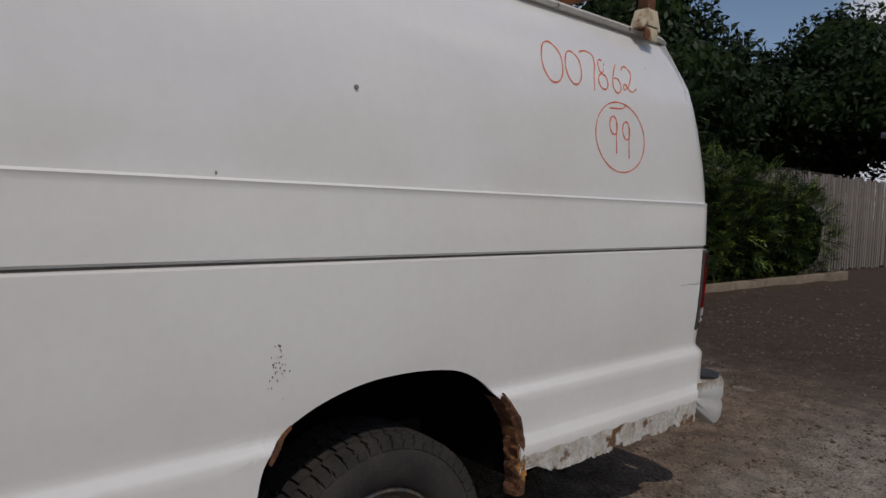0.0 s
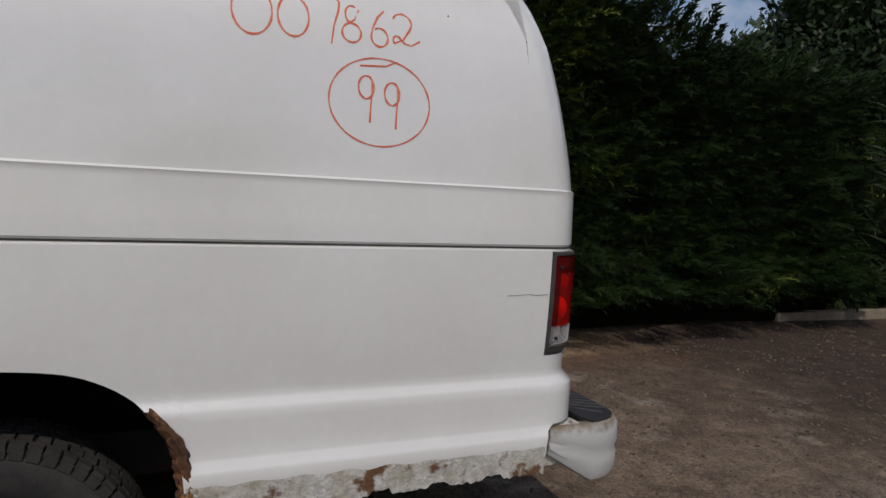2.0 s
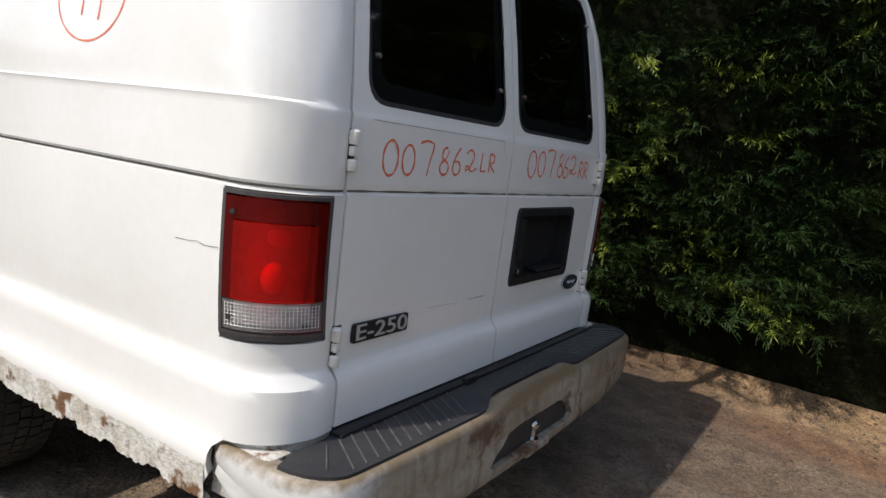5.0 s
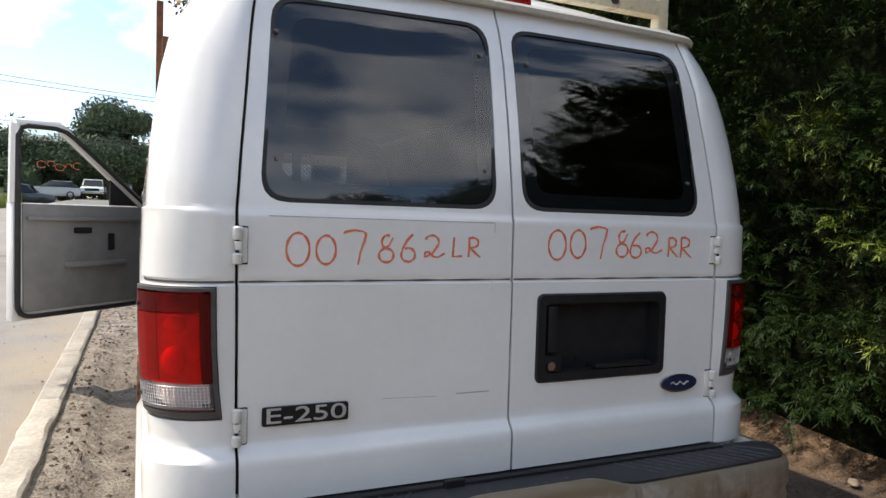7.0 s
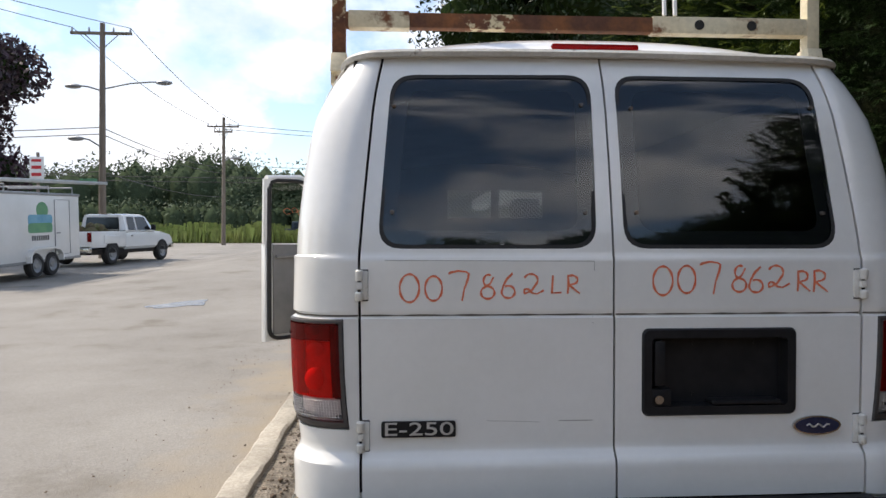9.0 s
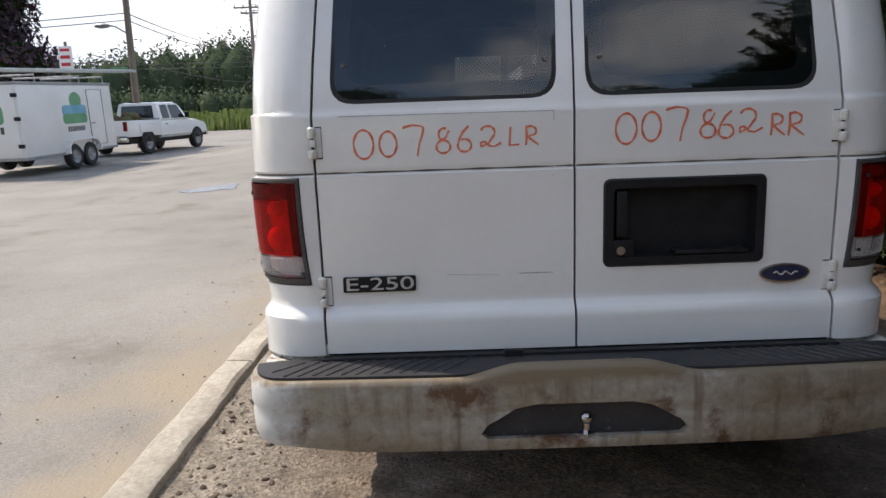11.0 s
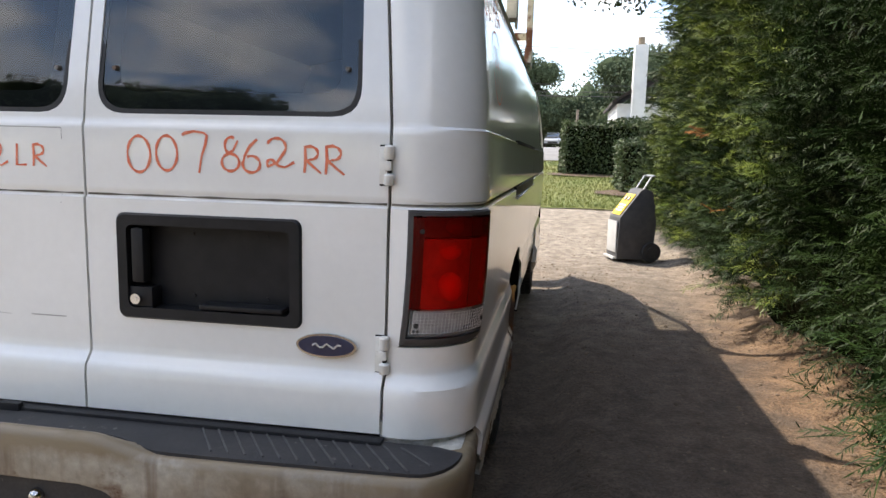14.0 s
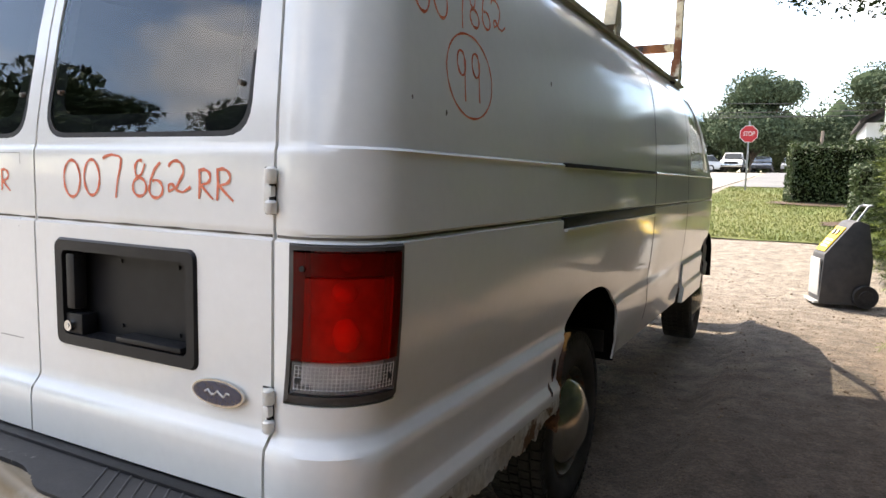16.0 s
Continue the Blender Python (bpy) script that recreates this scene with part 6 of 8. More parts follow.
for sx in (-0.45, 0.45):
    bm = bmesh.new()
    box(bm, (sx - 0.25, 4.05, 0.75), (sx + 0.25, 4.60, 0.95), 0.05)
    box(bm, (sx - 0.24, 4.00, 0.95), (sx + 0.24, 4.14, 1.55), 0.05)
    box(bm, (sx - 0.13, 4.00, 1.57), (sx + 0.13, 4.10, 1.75), 0.04)
    part("cab_seat", bm, INTERIOR, van)
bm = bmesh.new()
box(bm, (-0.88, 4.85, 0.9), (0.88, 5.15, 1.26), 0.05)
part("dashboard", bm, BLACK_PLASTIC, van)

# driver's door, standing open
door_m = Matrix.Translation((-0.985, 4.83, 0)) @ Matrix.Rotation(radians(-45), 4, "Z") @ Matrix.Translation((0.985, -4.93, 0))


def in_door(bm):
    for v in bm.verts:
        v.co.y = 4.93 + (v.co.y - 4.93) * 1.25
        if v.co.z < 1.3:
            v.co.z = 1.3 + (v.co.z - 1.3) * 1.0
    bm.transform(door_m)
    return bm


bm = bmesh.new()
prism(bm, [(3.93, 0.49), (4.92, 0.49), (4.94, 0.8), (4.94, 1.34), (3.93, 1.34)], 0, -0.995, -0.93, 0.01)
for a, b in (((3.955, 1.34), (3.955, 1.90)), ((3.955, 1.90), (4.24, 1.925)), ((4.24, 1.925), (4.90, 1.345))):
    rod(bm, (-0.958, *a), (-0.945 if b[1] > 1.8 else -0.958, *b), 0.034, n=10)
drv = part("driver_door", in_door(bm), WHITE, van, "white driver's door standing open")
bm = bmesh.new()
prism(bm, [(3.99, 0.55), (4.87, 0.55), (4.89, 0.8), (4.89, 1.335), (3.985, 1.335)], 0, -0.932, -0.915, 0.008)
box(bm, (-0.922, 4.0, 1.215), (-0.885, 4.86, 1.245), 0.01)
box(bm, (-0.92, 4.25, 0.86), (-0.87, 4.7, 0.90), 0.01)
part("door_trim", in_door(bm), DOOR_TRIM, drv, "grey moulded door trim")
bm = bmesh.new()
box(bm, (-0.918, 4.58, 0.98), (-0.89, 4.62, 1.12), 0.01)
part("door_pull", in_door(bm), BLACK_PLASTIC, drv, "black door pull")
bm = bmesh.new()
box(bm, (-0.918, 4.32, 1.12), (-0.90, 4.45, 1.165), 0.01)
part("latch_lever", in_door(bm), BLACK_PLASTIC, drv, "black latch lever")
bm = bmesh.new()
loop = rounded_quad([(3.955, 0.515), (4.90, 0.515), (4.90, 1.38), (3.955, 1.38)], 0.10, 5)
loop = [p for p in loop if p[1] < 1.2] + [(4.905, 1.30), (4.87, 1.385), (4.60, 1.615), (4.33, 1.845), (4.27, 1.885), (4.20, 1.90), (4.02, 1.892), (3.975, 1.87), (3.957, 1.82), (3.955, 1.3)]
order = sorted(loop, key=lambda p: math.atan2(p[1] - 1.15, p[0] - 4.40))
tube(bm, [(-0.918, *p) for p in order + order[:1]], 0.017, 8)
part("door_seal", in_door(bm), RUBBER, drv, "black rubber door seal")
bm = bmesh.new()
bm.faces.new([bm.verts.new((-0.955, *p)) for p in [(3.985, 1.345), (4.86, 1.345), (4.25, 1.895), (3.985, 1.88)]])
g = part("door_glass", in_door(bm), GLASS_CLEAR, drv, "clear door glass")
g.visible_shadow = False
bm = bmesh.new()
prism(bm, [(4.62, 1.345), (4.90, 1.345), (4.62, 1.59)], 0, -0.962, -0.945)
part("quarter_panel", in_door(bm), BLACK_PLASTIC, drv)
bm = bmesh.new()
for k, (w_, a0, a1) in enumerate(((0.030, 30, 330), (0.024, -60, 240), (0.034, 80, 420), (0.020, 0, 200), (0.030, 40, 300))):
    stroke(bm, arc(4.13 + 0.062 * k, 1.63 + 0.012 * math.sin(k * 2.1), w_, 0.026 - 0.003 * (k % 2), a0, a1, 9), lambda u, z: Vector((-0.962, u, z)), Vector((-1, 0, 0)), 0.005)
part("marker_writing", in_door(bm), MARKER, drv, "faint orange marker scrawl on the glass", smooth=0)

# ladder rack
for k, (ry, zt) in enumerate(((0.45, 2.86), (2.15, 2.21), (3.82, 2.86))):
    for side in (-1, 1):
        bm = bmesh.new()
        box(bm, (side * 0.885 - 0.024, ry - 0.024, 2.02), (side * 0.885 + 0.024, ry + 0.024, zt), 0.005)
        part("rack_post", bm, RACK_PAINT if side > 0 else RACK_RUST, van, "rusty cream-painted rack upright")
        bm = bmesh.new()
        tall = 2.075 if side > 0 else 2.03
        prism(bm, [(ry - 0.065, 1.955), (ry + 0.065, 1.955), (ry + 0.035, tall), (ry - 0.035, tall)], 0, side * 0.855, side * 0.912, 0.006)
        box(bm, (side * 0.900, ry - 0.04, 1.915), (side * 0.912, ry + 0.04, 1.97), 0.003)
        part("rack_foot", bm, RACK_PAINT, van, "cream steel clamp on the drip rail")
    bm = bmesh.new()
    box(bm, (-0.89, ry - 0.022, 2.128), (0.86, ry + 0.022, 2.182), 0.004)
    bar = part("rack_crossbar", bm, RACK_RUST, van, "rusted rack cross tube")
    for x0, x1 in ((-0.85, -0.63), (0.27, 0.86)) if k == 0 else ((-0.85, -0.3),):
        bm = bmesh.new()
        box(bm, (x0, ry - 0.026, 2.124), (x1, ry + 0.026, 2.186), 0.004)
        part("bar_sleeve", bm, RACK_PAINT, bar, "cream-painted sleeve")
    for x in (0.445, 0.645):
        bm = bmesh.new()
        rod(bm, (x, ry - 0.03, 2.155), (x, ry - 0.026, 2.155), 0.018, n=14)
        part("bar_hole", bm, SEAM, bar)
for x in (0.315, 0.355):
    bm = bmesh.new()
    rod(bm, (x, 0.43, 2.19), (x - 0.012, 0.44, 2.78), 0.008, n=8)
    part("rack_rod", bm, SIGN_WHITE, van)

# small marks on the flanks
CHIP = mat("dark_paint_chip", (0.10, 0.085, 0.07), (0.18, 0.15, 0.12), 40, 0.8, fine=0.3)
bm = bmesh.new()
rr = random.Random(7)


def chip(y, z, r, side, tall=1.0):
    c = side_at(y, z, side, 0.0012)
    bm.faces.new([bm.verts.new(c + Vector((0, r * rr.uniform(0.6, 1) * math.cos(a), tall * r * rr.uniform(0.6, 1) * math.sin(a)))) for a in [k * 1.047 for k in range(6)]])


for _ in range(46):
    chip(rr.gauss(2.03, 0.014), rr.gauss(0.895, 0.032), rr.uniform(0.0008, 0.0024), -1, 1.8)
for y, z, r in ((2.18, 1.318, 0.0035), (0.50, 1.80, 0.003), (2.70, 1.11, 0.006), (2.72, 1.09, 0.004)):
    chip(y, z, r, -1, 1.8)
for y, z, r in ((1.09, 1.56, 0.008), (0.35, 1.40, 0.006), (0.2, 1.42, 0.004)):
    chip(y, z, r, 1, 1.5)
part("paint_chip", bm, CHIP, van, "dark chipped paint marks", smooth=0, kind="stuff")
bm = bmesh.new()
rod(bm, side_at(1.825, 1.545, -1, -0.002), side_at(1.825, 1.545, -1, 0.006), 0.007, 0.005, 12)
part("rivet", bm, GREY_METAL, van)
bm = bmesh.new()
stroke(bm, [(0.155, 0.983), (0.20, 0.979), (0.225, 0.985), (0.25, 0.981), (0.30, 0.980)], lambda u, z: side_at(u, z, -1, 0.0015), Vector((-1, 0, 0)), 0.0015)
part("flank_scratch", bm, CHIP, van, smooth=0)


# ---- kerb and timber edging ----
kerb = thing("kerb", "worn flush concrete kerb between roadway and dirt lot", "kerb", kind="structure")
krnd = random.Random(3)
y = -6.0
while y < 46:
    length = krnd.uniform(1.7, 2.1)
    bm = bmesh.new()
    rows = []
    for yy in steps(y + 0.006, y + length - 0.006, 14):
        j = 0.012 * noise.noise((yy * 2, 0, 5)) + 0.010 * noise.noise((yy * 7, 3, 5))
        gz = ground_z(0, yy)
        rows.append([(-1.635 + j, yy, gz - 0.12), (-1.630 + j, yy, gz + 0.022), (-1.612 + j, yy, gz + 0.036 + j * 0.4), (-1.49 + j, yy, gz + 0.034 - j * 0.4), (-1.472 + j, yy, gz + 0.020), (-1.468, yy, gz - 0.12)])
    grid(bm, rows)
    for e in (rows[0], rows[-1]):
        bm.faces.new([bm.verts.new(p) for p in e])
    part("kerb_stone", bm, KERB, kerb)
    y += length
timber = thing("timber_edging", "pale weathered landscape timber along the planting bed", "edging", kind="structure")
for y0, y1 in ((-7.9, -5.35), (-10.4, -7.92), (-12.9, -10.42)):
    bm = bmesh.new()
    m = Matrix.Translation((2.84 + 0.02 * (y1 + 5), (y0 + y1) / 2, 0.075)) @ Matrix.Rotation(radians(-1.2), 4, "Z")
    box(bm, (-0.07, (y0 - y1) / 2, -0.09), (0.07, (y1 - y0) / 2, 0.09), 0.012, m)
    part("timber", bm, TIMBER, timber)


# ---- trees and shrubs ----
def leaf_cloud(blobs, count, leaf, r, shell=0.55):
    """Leaf quads through a set of (centre, radii) blobs, denser towards their skins."""
    weights = np.array([b[1][0] * b[1][1] + b[1][2] * b[1][0] for b in blobs])
    pick = r.choice(len(blobs), count, p=weights / weights.sum())
    cen = np.array([b[0] for b in blobs])[pick]
    rad = np.array([b[1] for b in blobs])[pick]
    d = r.normal(size=(count, 3))
    d /= np.linalg.norm(d, axis=1, keepdims=True)
    dist = (shell + (1.08 - shell) * r.random((count, 1)) ** 0.7)
    p = cen + d * rad * dist
    u = r.normal(size=(count, 3))
    u /= np.linalg.norm(u, axis=1, keepdims=True)
    v = np.cross(u, d + 0.6 * r.normal(size=(count, 3)))
    v /= np.linalg.norm(v, axis=1, keepdims=True) + 1e-6
    s = leaf * r.uniform(0.6, 1.4, (count, 1))
    quad = np.stack([p - u * s, p + v * s * 0.45, p + u * s, p - v * s * 0.45], 1)
    faces = np.arange(count * 4).reshape(-1, 4)
    return quad.reshape(-1, 3), faces


def tree(name, x, y, height, radius, material, seed, label, leaf=0.22, count=5000, low=0.25, base=None, group=""):
    r = np.random.default_rng(seed)
    z0 = ground_z(x, y) - 0.05 if base is None else base
    t = thing(name, label, "tree", group)
    t.location = (x, y, z0)
    bm = bmesh.new()
    fork = height * (low + 0.15)
    rod(bm, (0, 0, 0), (0.1, 0.05, fork), 0.03 * height, 0.018 * height, 12)
    part("trunk", bm, BARK, t)
    blobs = []
    k = 9 if count > 3000 else 6
    for i in range(k):
        a = 6.283 * i / k + r.uniform(-0.3, 0.3)
        rr = radius * r.uniform(0.35, 0.62)
        zz = height * r.uniform(low + 0.22, 0.80)
        c = (rr * math.cos(a), rr * math.sin(a), zz)
        bl = radius * r.uniform(0.38, 0.58)
        blobs.append((c, (bl, bl, bl * 0.78)))
        bm = bmesh.new()
        rod(bm, (0.05, 0.03, fork * r.uniform(0.6, 1)), c, 0.011 * height, 0.004 * height, 8)
        part("limb", bm, BARK, t)
    blobs.append(((0, 0, height * 0.80), (radius * 0.55, radius * 0.55, height * 0.20)))
    blobs.append(((0, 0, height * (low + 0.35)), (radius * 0.6, radius * 0.6, height * 0.2)))
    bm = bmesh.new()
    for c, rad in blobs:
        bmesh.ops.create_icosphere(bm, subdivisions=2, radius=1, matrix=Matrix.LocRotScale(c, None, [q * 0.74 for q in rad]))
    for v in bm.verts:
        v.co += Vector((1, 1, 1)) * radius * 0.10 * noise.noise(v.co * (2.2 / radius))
    # painted haze: crowns past 60 m take the paler inner colour
    part("inner_crown", bm, CROWN_FAR if y > 60 else CROWN_DARK, t, "inner crown with shade put into its colour", smooth=0)
    v, f = leaf_cloud(blobs, count, leaf, r, 0.62)
    c = new("crown", from_arrays("crown", v.tolist(), f.tolist(), material))
    c.parent = t
    return t


def clipped_bush(name, lo, hi, material, seed, label, leaf=0.06, count=5000):
    r = np.random.default_rng(seed)
    t = thing(name, label, "bush")
    bm = bmesh.new()
    z0 = ground_z((lo[0] + hi[0]) / 2, (lo[1] + hi[1]) / 2)
    box(bm, (lo[0] + 0.12, lo[1] + 0.12, z0), (hi[0] - 0.12, hi[1] - 0.12, z0 + hi[2] - 0.12), 0.15)
    bmesh.ops.subdivide_edges(bm, edges=bm.edges[:], cuts=4, use_grid_fill=True)
    for v in bm.verts:
        v.co += Vector((1, 1, 0.6)) * 0.14 * noise.noise(v.co * 1.7)
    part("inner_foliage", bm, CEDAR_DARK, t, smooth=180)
    size = np.array([hi[0] - lo[0], hi[1] - lo[1], hi[2]])
    p = r.uniform(-0.5, 0.5, (count, 3))
    ax = r.integers(0, 3, count)
    p[np.arange(count), ax] = np.sign(p[np.arange(count), ax]) * r.uniform(0.44, 0.53, count)
    p = p * size + np.array([(lo[0] + hi[0]) / 2, (lo[1] + hi[1]) / 2, z0 + hi[2] / 2])
    p += np.array([0.12 * noise.noise(tuple(q * 1.5)) for q in p])[:, None]
    u = r.normal(size=(count, 3)) + np.array([0, 0, 0.5])
    u /= np.linalg.norm(u, axis=1, keepdims=True)
    w = np.cross(u, r.normal(size=(count, 3)))
    w /= np.linalg.norm(w, axis=1, keepdims=True)
    s = leaf * r.uniform(0.6, 1.5, (count, 1))
    quad = np.stack([p - u * s, p + w * s * 0.5, p + u * s, p - w * s * 0.5], 1)
    c = new("foliage", from_arrays("foliage", quad.reshape(-1, 3).tolist(), np.arange(count * 4).reshape(-1, 4).tolist(), material))
    c.parent = t
    return t


# shrubs and fence behind the van
for i, (x, y, h, rr, cnt) in enumerate(((3.7, -7.6, 2.5, 0.95, 4200), (3.6, -9.0, 2.3, 0.95, 4200), (3.55, -10.5, 2.25, 0.95, 4200), (3.45, -11.9, 1.9, 0.8, 3400))):
    r = np.random.default_rng(50 + i)
    t = thing("shrub", "dense green conifer shrub against the fence", "shrub", "shrubs along the fence")
    t.location = (x, y, 0.05)
    bm = bmesh.new()
    ball(bm, (0, 0, h * 0.42), (rr * 0.72, rr * 0.72, h * 0.42), 16)
    for v in bm.verts:
        v.co += v.co.normalized() * 0.15 * noise.noise(v.co * 2.2)
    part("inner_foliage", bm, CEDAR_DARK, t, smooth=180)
    pl = []
    for _ in range(cnt // 3):
        d = Vector(r.normal(size=3)).normalized()
        p = Vector((d.x * rr * 0.86, d.y * rr * 0.86, h * 0.45 + d.z * h * 0.45))
        if p.z < 0.1:
            continue
        o = (Vector((d.x, d.y, d.z * 0.5 + 0.35)) + Vector(r.normal(0, 0.35, 3))).normalized()
        s = o.cross(Vector((r.normal(0, 0.3), r.normal(0, 0.3), 1))).normalized()
        pl.append((p, o, s, s.cross(o).normalized(), 0.30 * r.uniform(0.6, 1.3)))
    pl = [(p, o, s, u, z * 1.3) for p, o, s, u, z in pl[: len(pl) * 2 // 3]]
    fronds("foliage", pl[: len(pl) * 3 // 4], CEDAR, r, parent=t)
    fronds("tip_foliage", pl[len(pl) * 3 // 4:], CEDAR_TIP, r, parent=t)

fence = thing("fence", "tall weathered grey stockade fence of vertical boards", "fence", kind="structure")
bm = bmesh.new()
prism(bm, rounded(-0.068, 0.0, 0.068, 2.25, 0.03, 2), 0, -0.011, 0.011)
board_mesh = mesh_of("board", bm, FENCE_WOOD, 30)
frnd = random.Random(9)
for k in range(150):
    y = -8.0 - 0.142 * k
    b = new("board", board_mesh)
    b.parent = fence
    b.location = (4.25 - 0.075 * (-8 - y) + frnd.uniform(-0.006, 0.006), y, frnd.uniform(-0.04, 0.04))
    b.rotation_euler = (frnd.uniform(-0.006, 0.006), 0, 0.07)
for z in (0.5, 1.8):
    bm = bmesh.new()
    rod(bm, (4.30, -8, z), (4.30 - 0.075 * 21, -29, z), 0.04, n=6)
    part("rail", bm, FENCE_WOOD, fence)
shed = thing("shed", "low shed with a dark flat roof and pale siding", "shed")
bm = bmesh.new()
box(bm, (5.2, -19.0, 0), (9.5, -15.5, 2.35))
part("wall", bm, UNDER, shed)
bm = bmesh.new()
box(bm, (5.0, -19.2, 2.35), (9.7, -15.3, 2.5), 0.02)
part("roof", bm, UNDER, shed)
shed2 = thing("outbuilding", "outbuilding with a flat pale metal roof among trees", "building")
bm = bmesh.new()
box(bm, (-1.0, -28, 0), (5.2, -24, 4.0))
part("wall", bm, UNDER, shed2)
bm = bmesh.new()
box(bm, (-1.2, -28.3, 4.0), (5.4, -23.7, 4.2), 0.02)
part("roof", bm, GREY_METAL, shed2)
tree("tree", 11.0, -17.5, 9.3, 4.6, LEAF, 1, "large dark broadleaf tree behind the fence", 0.13, 26000, 0.12)
tree("tree", 13.5, -26.0, 8.6, 4.2, LEAF, 2, "dark broadleaf tree in the row behind the fence", 0.15, 18000, 0.12)
tree("tree", 9.0, -31.0, 10.6, 5.2, LEAF, 3, "broad dark broadleaf tree with an uneven crown", 0.16, 22000, 0.12)
for i, (x, y, h) in enumerate(((2, -36, 11.0), (-6, -33, 12.5), (-13, -25, 11.5), (-20, -26, 13.0), (19, -24, 10), (-26, -15, 11.5), (-34, -2, 11.0))):
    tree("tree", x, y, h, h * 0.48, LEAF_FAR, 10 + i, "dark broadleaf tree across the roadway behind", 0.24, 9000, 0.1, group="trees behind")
# overhanging tree past the end of the hedge
tree("tree", 5.0, 17.5, 12.6, 5.2, LEAF, 30, "tall broadleaf tree whose branches overhang the lawn", 0.085, 42000, 0.34)
# trees across the street
for i, (x, y, h, r_) in enumerate(((-4.4, 84, 11.6, 5.6), (11.0, 88, 13.0, 7.4), (-13, 90, 8.5, 6), (15, 90, 12, 8), (26, 88, 11, 8), (-21, 92, 8.5, 6.5), (0.8, 96, 7.5, 6))):
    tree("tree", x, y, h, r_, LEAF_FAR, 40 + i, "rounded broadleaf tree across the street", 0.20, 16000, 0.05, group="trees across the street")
tree("purple_tree", -18.7, 25.0, 9.8, 3.9, LEAF_PURPLE, 60, "dark purple-leaved tree beside the roadway", 0.13, 26000, 0.1)

# far woods and weeds
wr = np.random.default_rng(77)
blobs = []
for _ in range(420):
    a = radians(wr.uniform(-62, 30))
    d = wr.uniform(98, 125)
    h = wr.uniform(9.6, 13.4) * (1 + 0.12 * math.sin(a * 17)) * (0.8 if a > -0.15 else 1.0)
    blobs.append(((d * math.sin(a), d * math.cos(a), (1.5 if a < -0.1 else 2.5) + h * 0.5), (3.2, 3.2, h * 0.52)))
for _ in range(300):
    a = radians(wr.uniform(-60, -8))
    d = wr.uniform(82, 90)
    blobs.append(((d * math.sin(a), d * math.cos(a), 3.4), (1.5, 1.5, 3.0)))
bm = bmesh.new()
for c, rad in blobs:
    bmesh.ops.create_icosphere(bm, subdivisions=1, radius=1, matrix=Matrix.LocRotScale(c, None, [q * 0.80 for q in rad]))
solo("woods_depth", bm, CROWN_FAR, "inner mass of the wooded ridge, shade and haze in its colour", "woods", kind="stuff", smooth=180)
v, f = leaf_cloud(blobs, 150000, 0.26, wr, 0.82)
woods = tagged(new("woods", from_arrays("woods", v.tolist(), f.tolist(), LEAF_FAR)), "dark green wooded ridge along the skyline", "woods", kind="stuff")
n_w = 15000
px = wr.uniform(-60, -9.5, n_w)
py = 57.4 + np.abs(wr.normal(0, 6, n_w))
hh = wr.uniform(0.35, 1.6, n_w) * (0.7 + 0.5 * np.sin(px * 0.6) ** 2)
wv = np.zeros((n_w, 4, 3))
ang = wr.uniform(0, 3.14, n_w)
for k, (du, dz) in enumerate(((-0.07, 0), (0.07, 0), (0.03, 1), (-0.02, 1))):
    wv[:, k, 0] = px + du * np.cos(ang) + 0.15 * dz * wr.normal(size=n_w)
    wv[:, k, 1] = py + du * np.sin(ang)
    wv[:, k, 2] = np.interp(py, (57, 72, 100), (1.35, 1.55, 1.6)) + dz * hh
tagged(new("weeds", from_arrays("weeds", wv.reshape(-1, 3).tolist(), np.arange(n_w * 4).reshape(-1, 4).tolist(), MEADOW)), "tall sunlit yellow-green weeds on the verge", "weeds", kind="stuff")

lr = np.random.default_rng(88)
n_g = 36000
gx, gy = lr.uniform(-1.1, 9.5, n_g), 12.75 + 15.6 * lr.random(n_g) ** 1.3
gh, ga = lr.uniform(0.03, 0.075, n_g), lr.uniform(0, 3.14, n_g)
gz_ = np.interp(gy, (7, 8.5, 10, 14, 18, 22, 27, 40), (0, 0.02, 0.08, 0.32, 0.60, 0.82, 1.08, 1.55)) + 0.02
gv = np.zeros((n_g, 3, 3))
for k, (du, dz) in enumerate(((-0.012, 0), (0.012, 0), (0.0, 1))):
    gv[:, k, 0] = gx + du * np.cos(ga) + 0.02 * dz * lr.normal(size=n_g)
    gv[:, k, 1] = gy + du * np.sin(ga) + 0.02 * dz * lr.normal(size=n_g)
    gv[:, k, 2] = gz_ + dz * gh
tagged(new("grass", from_arrays("grass", gv.reshape(-1, 3).tolist(), np.arange(n_g * 3).reshape(-1, 3).tolist(), BLADES)), "short sunlit grass blades on the lawn", "grass", kind="stuff")

